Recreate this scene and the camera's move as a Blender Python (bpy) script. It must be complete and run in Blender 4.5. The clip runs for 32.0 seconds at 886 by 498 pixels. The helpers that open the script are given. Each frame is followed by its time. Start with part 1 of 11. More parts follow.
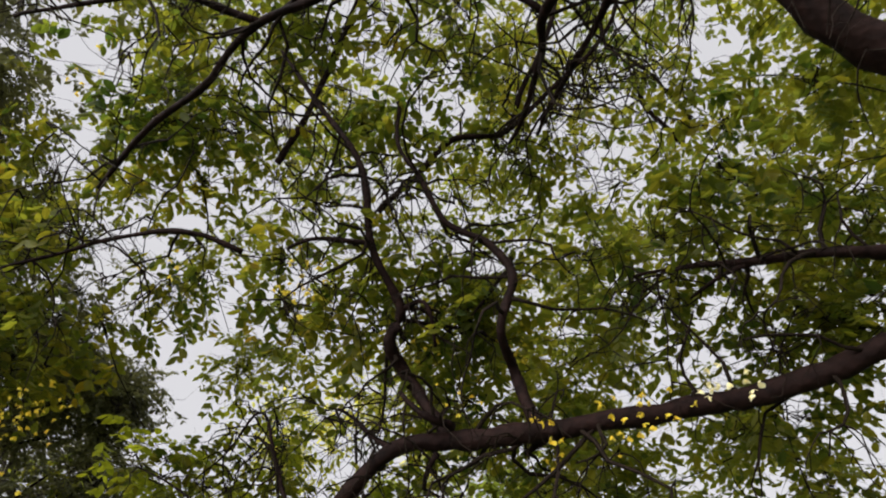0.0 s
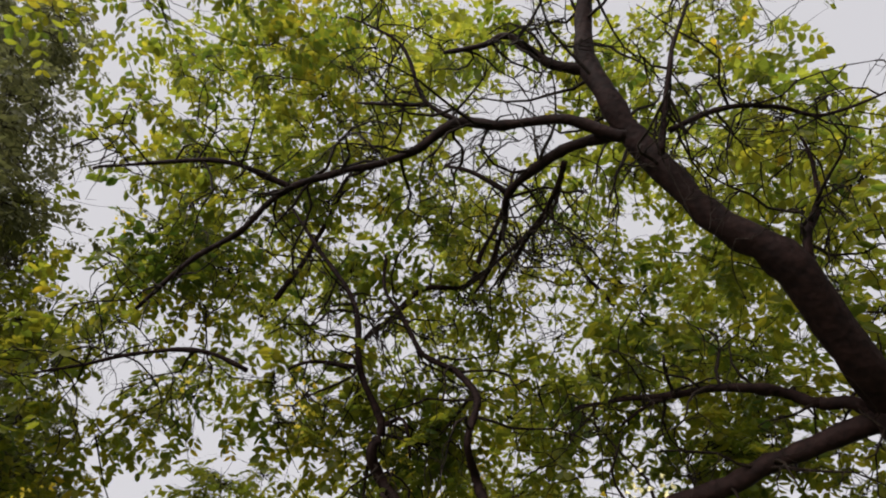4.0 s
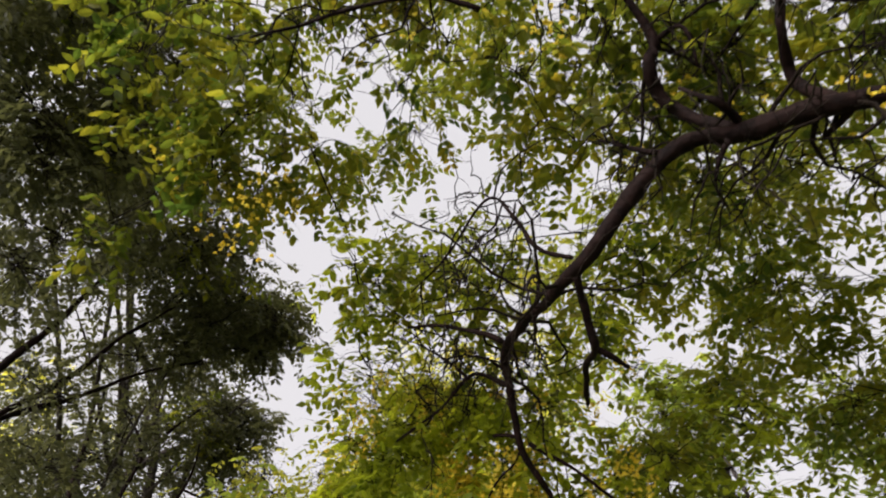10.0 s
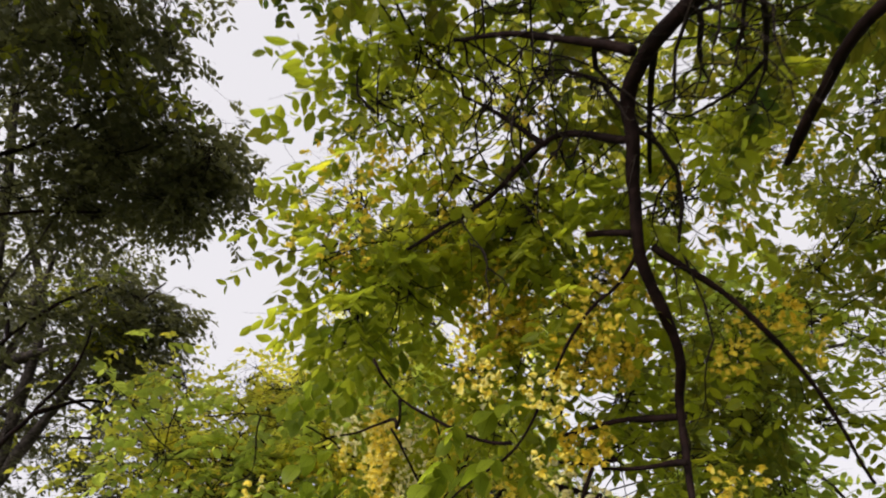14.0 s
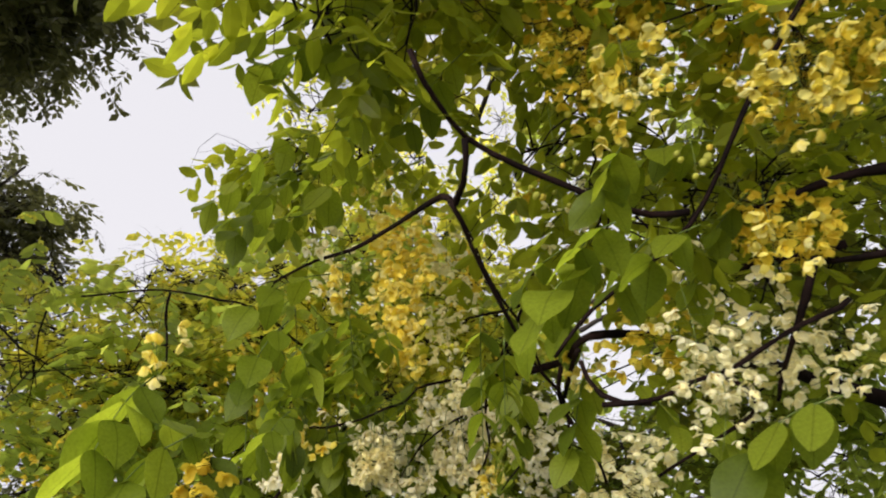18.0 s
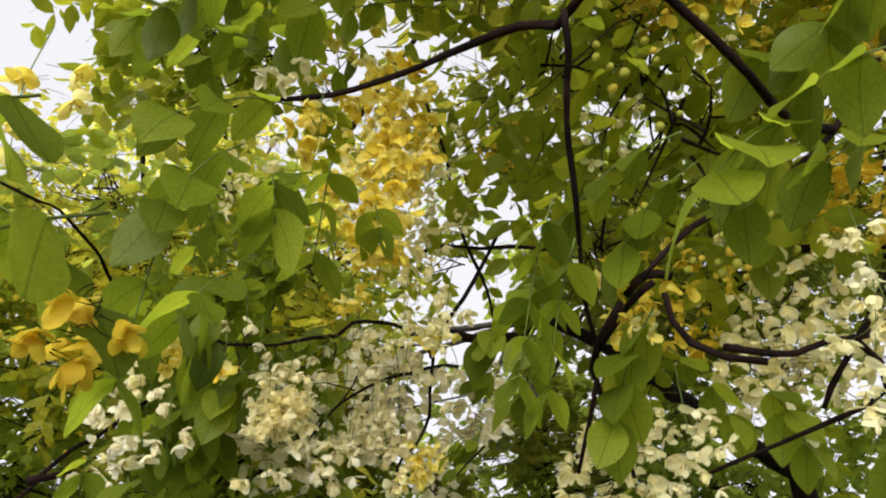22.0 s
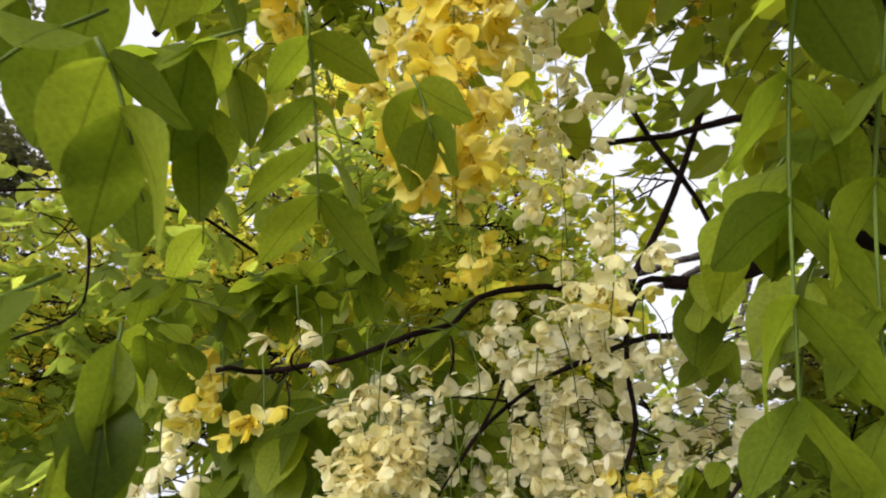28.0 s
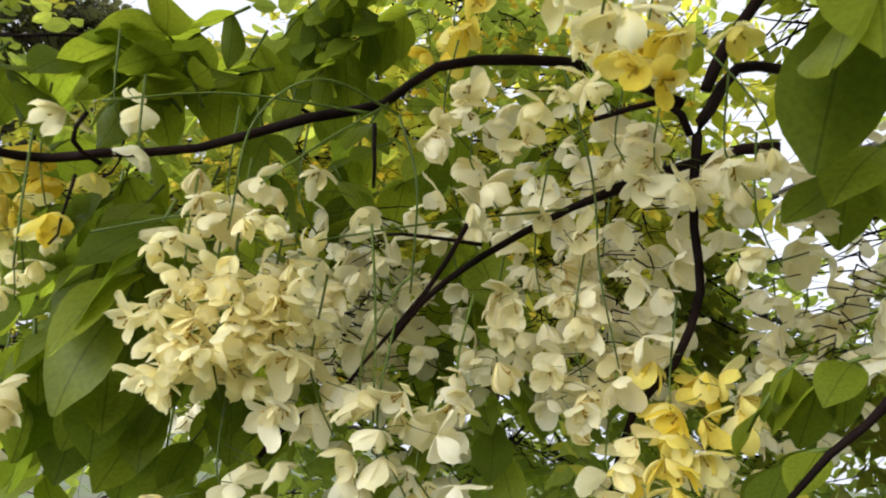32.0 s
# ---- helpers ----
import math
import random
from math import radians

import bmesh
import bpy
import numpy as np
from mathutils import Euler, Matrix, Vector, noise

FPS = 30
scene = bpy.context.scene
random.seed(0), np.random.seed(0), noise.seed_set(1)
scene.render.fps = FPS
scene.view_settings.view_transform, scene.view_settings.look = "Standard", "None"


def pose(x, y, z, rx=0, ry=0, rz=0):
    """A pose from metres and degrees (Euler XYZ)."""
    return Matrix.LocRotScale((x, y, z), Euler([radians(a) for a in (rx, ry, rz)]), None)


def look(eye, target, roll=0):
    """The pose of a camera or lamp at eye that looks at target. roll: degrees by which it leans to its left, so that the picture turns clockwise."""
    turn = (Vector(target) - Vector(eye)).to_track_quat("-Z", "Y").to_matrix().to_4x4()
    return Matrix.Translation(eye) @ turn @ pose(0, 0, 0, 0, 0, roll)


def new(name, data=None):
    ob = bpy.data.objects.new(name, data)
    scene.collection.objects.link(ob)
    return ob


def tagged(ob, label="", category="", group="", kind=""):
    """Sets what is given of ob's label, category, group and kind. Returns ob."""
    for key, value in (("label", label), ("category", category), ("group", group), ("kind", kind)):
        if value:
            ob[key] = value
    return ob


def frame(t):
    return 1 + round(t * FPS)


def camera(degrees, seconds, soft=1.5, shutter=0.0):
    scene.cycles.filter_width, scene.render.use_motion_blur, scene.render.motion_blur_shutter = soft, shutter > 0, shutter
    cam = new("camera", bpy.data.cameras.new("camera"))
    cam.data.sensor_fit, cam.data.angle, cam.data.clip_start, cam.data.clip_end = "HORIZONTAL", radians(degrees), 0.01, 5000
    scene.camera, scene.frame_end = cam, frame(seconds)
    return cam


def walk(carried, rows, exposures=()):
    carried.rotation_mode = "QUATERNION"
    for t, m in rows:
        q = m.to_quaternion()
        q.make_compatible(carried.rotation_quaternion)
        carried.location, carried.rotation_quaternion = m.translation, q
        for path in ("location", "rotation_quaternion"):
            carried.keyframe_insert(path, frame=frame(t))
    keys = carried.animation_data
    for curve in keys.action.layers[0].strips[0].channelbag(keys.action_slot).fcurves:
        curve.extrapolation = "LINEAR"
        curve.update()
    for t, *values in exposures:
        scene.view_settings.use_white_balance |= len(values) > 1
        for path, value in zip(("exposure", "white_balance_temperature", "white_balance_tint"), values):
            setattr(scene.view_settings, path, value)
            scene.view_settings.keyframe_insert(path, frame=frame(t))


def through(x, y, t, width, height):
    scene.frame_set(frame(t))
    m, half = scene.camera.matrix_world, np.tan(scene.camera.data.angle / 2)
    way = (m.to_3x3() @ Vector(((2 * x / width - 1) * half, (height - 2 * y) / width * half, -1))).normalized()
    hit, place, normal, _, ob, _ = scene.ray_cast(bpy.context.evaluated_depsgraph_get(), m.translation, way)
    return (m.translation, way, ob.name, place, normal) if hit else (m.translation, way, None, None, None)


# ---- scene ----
cam = camera(65.2, 32.0, soft=2.0, shutter=0.5)
PATH = [
    (0, (0.000, 0.000, 3.341), (-0.167, 1.722, 4.344), 2.71),
    (0.5, (-0.078, -0.130, 3.291), (-0.200, 1.568, 4.342), 2.08),
    (1, (-0.185, -0.257, 3.284), (-0.253, 1.419, 4.373), 1.34),
    (1.5, (-0.232, -0.368, 3.216), (-0.269, 1.272, 4.360), 1.08),
    (2, (-0.233, -0.474, 3.093), (-0.256, 1.120, 4.300), 1.12),
    (2.5, (-0.230, -0.586, 2.973), (-0.239, 0.967, 4.233), 1.05),
    (4.5, (-0.253, -0.879, 2.366), (-0.271, 0.566, 3.749), 3.36),
    (5, (-0.302, -0.963, 2.172), (-0.359, 0.497, 3.538), 3.51),
    (5.5, (-0.378, -0.992, 2.033), (-0.482, 0.490, 3.372), 3.66),
    (6, (-0.462, -0.966, 1.908), (-0.616, 0.547, 3.208), 3.68),
    (6.5, (-0.558, -0.861, 1.786), (-0.755, 0.680, 3.045), 3.40),
    (7, (-0.691, -0.679, 1.712), (-0.915, 0.889, 2.934), 2.95),
    (7.5, (-0.817, -0.448, 1.665), (-1.061, 1.140, 2.857), 2.69),
    (8, (-0.913, -0.189, 1.613), (-1.177, 1.410, 2.785), 2.71),
    (8.5, (-1.026, 0.094, 1.585), (-1.310, 1.701, 2.741), 2.85),
    (9, (-1.159, 0.409, 1.576), (-1.462, 2.022, 2.719), 3.03),
    (9.5, (-1.275, 0.728, 1.567), (-1.594, 2.349, 2.694), 3.14),
    (10, (-1.369, 1.030, 1.564), (-1.709, 2.663, 2.667), 3.24),
    (10.5, (-1.476, 1.330, 1.560), (-1.841, 2.979, 2.632), 3.32),
    (11, (-1.611, 1.654, 1.566), (-1.984, 3.320, 2.608), 3.29),
    (11.5, (-1.743, 1.998, 1.586), (-2.105, 3.680, 2.605), 3.35),
    (12, (-1.880, 2.349, 1.605), (-2.211, 4.043, 2.615), 3.53),
    (12.5, (-2.052, 2.715, 1.616), (-2.335, 4.415, 2.632), 3.80),
    (13, (-2.220, 3.112, 1.610), (-2.454, 4.810, 2.641), 4.24),
    (13.5, (-2.344, 3.510, 1.597), (-2.537, 5.203, 2.644), 4.74),
    (14, (-2.456, 3.863, 1.598), (-2.613, 5.555, 2.653), 5.00),
    (14.5, (-2.577, 4.171, 1.600), (-2.698, 5.870, 2.648), 5.00),
    (15, (-2.667, 4.456, 1.582), (-2.762, 6.164, 2.620), 5.05),
    (15.5, (-2.728, 4.748, 1.559), (-2.802, 6.460, 2.589), 5.20),
    (17.5, (-3.022, 5.720, 1.870), (-2.914, 7.482, 2.700), -3.77),
    (18, (-3.061, 5.781, 1.800), (-2.951, 7.532, 2.652), -2.65),
    (18.5, (-3.132, 5.933, 1.797), (-2.994, 7.672, 2.668), -1.36),
    (19, (-3.112, 5.899, 1.711), (-2.987, 7.624, 2.611), 1.00),
    (19.5, (-3.121, 5.999, 1.707), (-2.954, 7.715, 2.618), 2.44),
    (20, (-3.143, 6.124, 1.726), (-2.903, 7.843, 2.615), 3.09),
    (20.5, (-3.165, 6.280, 1.714), (-2.854, 7.986, 2.606), 4.16),
    (21, (-3.299, 6.453, 1.684), (-2.828, 8.091, 2.632), 2.51),
    (21.5, (-3.377, 6.555, 1.710), (-2.805, 8.156, 2.667), 2.02),
    (22, (-3.408, 6.573, 1.747), (-2.781, 8.157, 2.695), 2.19),
    (22.5, (-3.400, 6.576, 1.779), (-2.759, 8.160, 2.718), 3.02),
    (23, (-3.400, 6.545, 1.821), (-2.753, 8.149, 2.722), 3.95),
    (23.5, (-3.352, 6.540, 1.844), (-2.754, 8.171, 2.729), 4.40),
    (24, (-3.235, 6.611, 1.859), (-2.746, 8.276, 2.748), 4.95),
    (24.5, (-3.177, 6.663, 1.916), (-2.761, 8.367, 2.768), 3.31),
    (25, (-3.135, 6.740, 1.954), (-2.817, 8.463, 2.811), 2.34),
    (25.5, (-3.143, 6.817, 1.988), (-2.873, 8.547, 2.846), 1.18),
    (26, (-3.180, 6.882, 2.004), (-2.921, 8.617, 2.856), 0.12),
    (26.5, (-3.228, 6.960, 2.008), (-2.947, 8.743, 2.869), -0.82),
    (28.5, (-3.060, 7.189, 2.036), (-3.086, 9.016, 2.851), 0.89),
    (29, (-3.032, 7.261, 2.036), (-3.105, 9.107, 2.802), 2.56),
    (29.5, (-3.012, 7.333, 2.050), (-3.130, 9.202, 2.752), 3.84),
    (30, (-2.996, 7.392, 2.071), (-3.157, 9.285, 2.699), 5.11),
    (30.5, (-2.981, 7.437, 2.088), (-3.171, 9.347, 2.652), 6.22),
    (31, (-2.963, 7.477, 2.085), (-3.169, 9.390, 2.631), 6.40),
    (31.5, (-2.943, 7.522, 2.074), (-3.175, 9.428, 2.633), 5.84),
    (32, (-2.923, 7.574, 2.074), (-3.206, 9.471, 2.641), 5.04),
]
walk(cam, [(t, look(eye, target, roll)) for t, eye, target, roll in PATH], exposures=[(0, 0.7, 6500, 10), (3, 0.66, 6500, 10.5), (6, 0.58, 6580, 12), (9, 0.8, 6620, 12), (13, 0.91, 6600, 12), (15, 0.95, 6500, 12.5), (18, 0.96, 6500, 12), (20, 0.99, 6500, 11), (22, 1.08, 6450, 9.5), (26, 1.19, 6450, 9.8), (29, 1.22, 6300, 9.2), (32, 1.3, 6080, 8.4)])

# ---- light ----
world = bpy.data.worlds.new("overcast_sky")
scene.world = world
world.use_nodes = True
wn, wl = world.node_tree.nodes, world.node_tree.links
wn.clear()
sky = wn.new("ShaderNodeTexSky")
sky.sky_type, sky.sun_disc, sky.sun_elevation, sky.sun_rotation = "NISHITA", False, radians(39), radians(222)
sky.air_density, sky.dust_density = 1.0, 4.0
grey = wn.new("ShaderNodeHueSaturation")      # a closed cloud cover: the sky's light with hardly any colour
grey.inputs["Saturation"].default_value = 0.06
flat = wn.new("ShaderNodeMix")
flat.data_type = "RGBA"
flat.inputs[0].default_value = 0.75
flat.inputs["B"].default_value = (9.55, 9.45, 9.95, 1)
back = wn.new("ShaderNodeBackground")
back.inputs["Strength"].default_value = 0.056
wout = wn.new("ShaderNodeOutputWorld")
wl.new(sky.outputs[0], grey.inputs["Color"])
wl.new(grey.outputs[0], flat.inputs["A"])
wl.new(flat.outputs["Result"], back.inputs["Color"])
wl.new(back.outputs[0], wout.inputs["Surface"])
sun = new("sun", bpy.data.lights.new("sun", "SUN"))
sun.data.energy, sun.data.angle, sun.data.color = 5.0, radians(80), (1, 0.975, 0.93)
sun.matrix_world = look((-10, -11, 12), (0, 0, 0))


# ---- materials ----
def material(name):
    m = bpy.data.materials.new(name)
    m.use_nodes = True
    nodes, links = m.node_tree.nodes, m.node_tree.links
    return m, nodes, links, nodes["Principled BSDF"], nodes["Material Output"]


def ramp_node(nodes, stops):
    r = nodes.new("ShaderNodeValToRGB")
    r.color_ramp.elements[0].position, r.color_ramp.elements[0].color = stops[0][0], (*stops[0][1], 1)
    r.color_ramp.elements[1].position, r.color_ramp.elements[1].color = stops[-1][0], (*stops[-1][1], 1)
    for p, c in stops[1:-1]:
        r.color_ramp.elements.new(p).color = (*c, 1)
    return r


def leafy(name, stops, through=0.45, rough=0.45, single=False, vein=0.0, glow=1.9, tint=(1.28, 1.26, 0.95), petal=False):
    """A thin leaf or petal: a glossy front and light that comes through. Varies by piece."""
    m, nodes, links, shader, out = material(name)
    if single:
        pick = nodes.new("ShaderNodeObjectInfo").outputs["Random"]
    else:
        # leaf by leaf, and bough by bough
        own, bough = nodes.new("ShaderNodeNewGeometry"), nodes.new("ShaderNodeTexNoise")
        bough.inputs["Scale"].default_value, bough.inputs["Detail"].default_value = 1.3, 2
        links.new(nodes.new("ShaderNodeTexCoord").outputs["Object"], bough.inputs["Vector"])
        spread = nodes.new("ShaderNodeMath"); spread.operation = "MULTIPLY_ADD"
        spread.inputs[1].default_value, spread.inputs[2].default_value = 2.6, -1.05
        links.new(bough.outputs["Fac"], spread.inputs[0])
        blend = nodes.new("ShaderNodeMix"); blend.clamp_factor = True
        blend.inputs[0].default_value = 0.5
        links.new(own.outputs["Random Per Island"], blend.inputs[2])
        links.new(spread.outputs[0], blend.inputs[3])
        if petal:
            links.new(nodes.new("ShaderNodeObjectInfo").outputs["Random"], blend.inputs[3])
        pick = blend.outputs[0]
    r = ramp_node(nodes, stops)
    links.new(pick, r.inputs[0])
    spots = nodes.new("ShaderNodeTexNoise")
    spots.inputs["Scale"].default_value, spots.inputs["Detail"].default_value = 22, 5
    tex = nodes.new("ShaderNodeTexCoord")
    links.new(tex.outputs["Object"], spots.inputs["Vector"])
    shade = nodes.new("ShaderNodeMix")
    shade.data_type, shade.blend_type = "RGBA", "OVERLAY"
    shade.inputs[0].default_value = 0.35
    links.new(r.outputs[0], shade.inputs["A"])
    links.new(spots.outputs["Fac"], shade.inputs["B"])
    colour = shade.outputs["Result"]
    if vein:
        # side veins that fan out from the midrib, along the leaf's own length
        sep = nodes.new("ShaderNodeSeparateXYZ")
        links.new(tex.outputs["Object"], sep.inputs[0])
        ax = nodes.new("ShaderNodeMath"); ax.operation = "ABSOLUTE"
        links.new(sep.outputs["X"], ax.inputs[0])
        mix = nodes.new("ShaderNodeMath"); mix.operation = "MULTIPLY_ADD"
        links.new(ax.outputs[0], mix.inputs[0]); mix.inputs[1].default_value = -0.55
        links.new(sep.outputs["Y"], mix.inputs[2])
        wave = nodes.new("ShaderNodeMath"); wave.operation = "MULTIPLY"
        links.new(mix.outputs[0], wave.inputs[0]); wave.inputs[1].default_value = 95.0
        sn = nodes.new("ShaderNodeMath"); sn.operation = "SINE"
        links.new(wave.outputs[0], sn.inputs[0])
        rib = nodes.new("ShaderNodeMath"); rib.operation = "LESS_THAN"
        links.new(ax.outputs[0], rib.inputs[0]); rib.inputs[1].default_value = 0.011
        line = nodes.new("ShaderNodeMath"); line.operation = "GREATER_THAN"
        links.new(sn.outputs[0], line.inputs[0]); line.inputs[1].default_value = 0.9
        half = nodes.new("ShaderNodeMath"); half.operation = "MULTIPLY"
        links.new(line.outputs[0], half.inputs[0]); half.inputs[1].default_value = 0.14
        top = nodes.new("ShaderNodeMath"); top.operation = "MAXIMUM"
        links.new(rib.outputs[0], top.inputs[0]); links.new(half.outputs[0], top.inputs[1])
        amt = nodes.new("ShaderNodeMath"); amt.operation = "MULTIPLY"
        links.new(top.outputs[0], amt.inputs[0]); amt.inputs[1].default_value = vein
        vmix = nodes.new("ShaderNodeMix"); vmix.data_type, vmix.blend_type = "RGBA", "MULTIPLY"
        links.new(amt.outputs[0], vmix.inputs[0])
        links.new(colour, vmix.inputs["A"])
        vmix.inputs["B"].default_value = (0.28, 0.3, 0.25, 1)
        colour = vmix.outputs["Result"]
        bump = nodes.new("ShaderNodeBump")
        bump.inputs["Strength"].default_value, bump.inputs["Distance"].default_value = 0.25, 0.002
        links.new(top.outputs[0], bump.inputs["Height"])
        links.new(bump.outputs[0], shader.inputs["Normal"])
    links.new(colour, shader.inputs["Base Color"])
    shader.inputs["Roughness"].default_value = rough
    shader.inputs["Specular IOR Level"].default_value = 0.2
    trans = nodes.new("ShaderNodeBsdfTranslucent")
    lift = nodes.new("ShaderNodeMix"); lift.data_type, lift.blend_type = "RGBA", "MULTIPLY"
    lift.inputs[0].default_value = 1.0
    links.new(colour, lift.inputs["A"])
    lift.inputs["B"].default_value = (tint[0] * glow, tint[1] * glow, tint[2] * glow, 1)
    links.new(lift.outputs["Result"], trans.inputs["Color"])
    both = nodes.new("ShaderNodeMixShader")
    both.inputs[0].default_value = through
    links.new(shader.outputs[0], both.inputs[1])
    links.new(trans.outputs[0], both.inputs[2])
    links.new(both.outputs[0], out.inputs["Surface"])
    return m


def barky(name, low, high, scale=14.0, rough=0.75):
    """Wet, fissured bark with paler lichen patches."""
    m, nodes, links, shader, out = material(name)
    tex = nodes.new("ShaderNodeTexCoord")
    grain, patch = nodes.new("ShaderNodeTexNoise"), nodes.new("ShaderNodeTexNoise")
    grain.inputs["Scale"].default_value, grain.inputs["Detail"].default_value = scale, 8
    patch.inputs["Scale"].default_value, patch.inputs["Detail"].default_value = 2.3, 4
    crack = nodes.new("ShaderNodeTexVoronoi")
    crack.inputs["Scale"].default_value = scale * 1.6
    for n in (grain, patch, crack):
        links.new(tex.outputs["Object"], n.inputs["Vector"])
    r = ramp_node(nodes, [(0.3, low), (0.62, high), (0.8, tuple(1.3 * c for c in high))])
    links.new(grain.outputs["Fac"], r.inputs[0])
    mix = nodes.new("ShaderNodeMix"); mix.data_type, mix.blend_type = "RGBA", "MULTIPLY"
    mix.inputs[0].default_value = 0.5
    links.new(r.outputs[0], mix.inputs["A"])
    r2 = ramp_node(nodes, [(0.35, (0.45, 0.4, 0.4)), (0.7, (1.0, 0.97, 0.9))])
    links.new(patch.outputs["Fac"], r2.inputs[0])
    links.new(r2.outputs[0], mix.inputs["B"])
    links.new(mix.outputs["Result"], shader.inputs["Base Color"])
    shader.inputs["Roughness"].default_value = rough
    shader.inputs["Specular IOR Level"].default_value = 0.08
    bump = nodes.new("ShaderNodeBump")
    bump.inputs["Strength"].default_value, bump.inputs["Distance"].default_value = 0.6, 0.01
    add = nodes.new("ShaderNodeMath"); add.operation = "ADD"
    links.new(grain.outputs["Fac"], add.inputs[0])
    links.new(crack.outputs["Distance"], add.inputs[1])
    links.new(add.outputs[0], bump.inputs["Height"])
    links.new(bump.outputs[0], shader.inputs["Normal"])
    return m


# wet bark and twigs, toned below their own colour: backlit shade is in it
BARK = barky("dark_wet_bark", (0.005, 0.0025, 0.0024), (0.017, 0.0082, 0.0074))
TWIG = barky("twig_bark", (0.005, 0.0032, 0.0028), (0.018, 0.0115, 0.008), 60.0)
PALE_BARK = barky("grey_bark", (0.03, 0.025, 0.025), (0.09, 0.075, 0.07), 20.0)
GREEN_STALK = leafy("green_stalk", [(0.0, (0.07, 0.1, 0.02)), (1.0, (0.12, 0.16, 0.03))], 0.1, single=True)
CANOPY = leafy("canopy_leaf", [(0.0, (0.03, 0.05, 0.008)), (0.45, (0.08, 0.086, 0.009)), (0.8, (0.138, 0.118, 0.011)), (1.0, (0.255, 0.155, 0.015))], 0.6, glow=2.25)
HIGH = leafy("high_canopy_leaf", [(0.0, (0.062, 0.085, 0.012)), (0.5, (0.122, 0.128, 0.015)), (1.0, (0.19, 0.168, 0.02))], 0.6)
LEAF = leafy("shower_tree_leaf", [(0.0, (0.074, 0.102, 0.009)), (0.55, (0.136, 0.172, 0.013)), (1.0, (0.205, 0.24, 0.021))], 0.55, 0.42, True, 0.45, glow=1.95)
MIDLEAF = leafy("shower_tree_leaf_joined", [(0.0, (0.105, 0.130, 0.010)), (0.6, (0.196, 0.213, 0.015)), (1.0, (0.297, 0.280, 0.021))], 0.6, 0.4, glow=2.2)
DARK = leafy("evergreen_leaf", [(0.0, (0.04, 0.043, 0.02)), (0.7, (0.075, 0.075, 0.034)), (1.0, (0.125, 0.12, 0.055))], 0.5, 0.4)
BACKLEAF = leafy("backdrop_leaf", [(0.0, (0.114, 0.150, 0.029)), (0.6, (0.222, 0.258, 0.046)), (1.0, (0.360, 0.378, 0.072))], 0.65, glow=2.4)
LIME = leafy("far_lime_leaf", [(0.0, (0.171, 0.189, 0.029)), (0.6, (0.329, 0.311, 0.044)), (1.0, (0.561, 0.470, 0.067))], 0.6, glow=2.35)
YELLOW = leafy("yellow_petal", [(0.0, (0.77, 0.55, 0.035)), (0.4, (0.82, 0.67, 0.09)), (0.7, (0.87, 0.77, 0.25)), (1.0, (0.9, 0.85, 0.52))], 0.5, 0.6, glow=1.1, tint=(1.02, 1.02, 1.0), petal=True)
CREAM = leafy("cream_petal", [(0.0, (0.83, 0.74, 0.37)), (0.5, (0.86, 0.795, 0.54)), (1.0, (0.89, 0.85, 0.72))], 0.48, 0.6, glow=1.12, tint=(1.0, 1.0, 1.0), petal=True)
YELLOW_FAR = leafy("gold_petal_joined", [(0.0, (0.72, 0.52, 0.035)), (0.6, (0.79, 0.64, 0.08)), (1.0, (0.85, 0.75, 0.24))], 0.5, 0.6, glow=1.08, tint=(1.02, 1.02, 1.0))


# ---- shapes ----
def mesh_of(name, verts, faces, mat, smooth=True):
    me = bpy.data.meshes.new(name)
    me.from_pydata(verts if isinstance(verts, list) else verts.tolist(), [], faces if isinstance(faces, list) else faces.tolist())
    me.materials.append(mat)
    if smooth:
        me.polygons.foreach_set("use_smooth", [True] * len(me.polygons))
    me.update()
    return me


def part(name, me, parent, label="", kind="", at=None):
    ob = new(name, me)
    ob.parent = parent
    if at is not None:
        ob.matrix_basis = at
    if label or kind:
        tagged(ob, label, kind=kind)
    return ob


def spline(points, step):
    """Points along a smooth line through the given ones, and the share of the way at each."""
    p = np.array(points, float)
    p = np.vstack([2 * p[0] - p[1], p, 2 * p[-1] - p[-2]])
    out = []
    for i in range(1, len(p) - 2):
        n = max(2, int(np.linalg.norm(p[i + 1] - p[i]) / step))
        for k in range(n):
            u = k / n
            out.append(0.5 * (2 * p[i] + (p[i + 1] - p[i - 1]) * u + (2 * p[i - 1] - 5 * p[i] + 4 * p[i + 1] - p[i + 2]) * u * u + (3 * p[i] - p[i - 1] - 3 * p[i + 1] + p[i + 2]) * u ** 3))
    out.append(p[-2])
    out = np.array(out)
    way = np.r_[0, np.cumsum(np.linalg.norm(np.diff(out, axis=0), axis=1))]
    return out, way / max(way[-1], 1e-6)


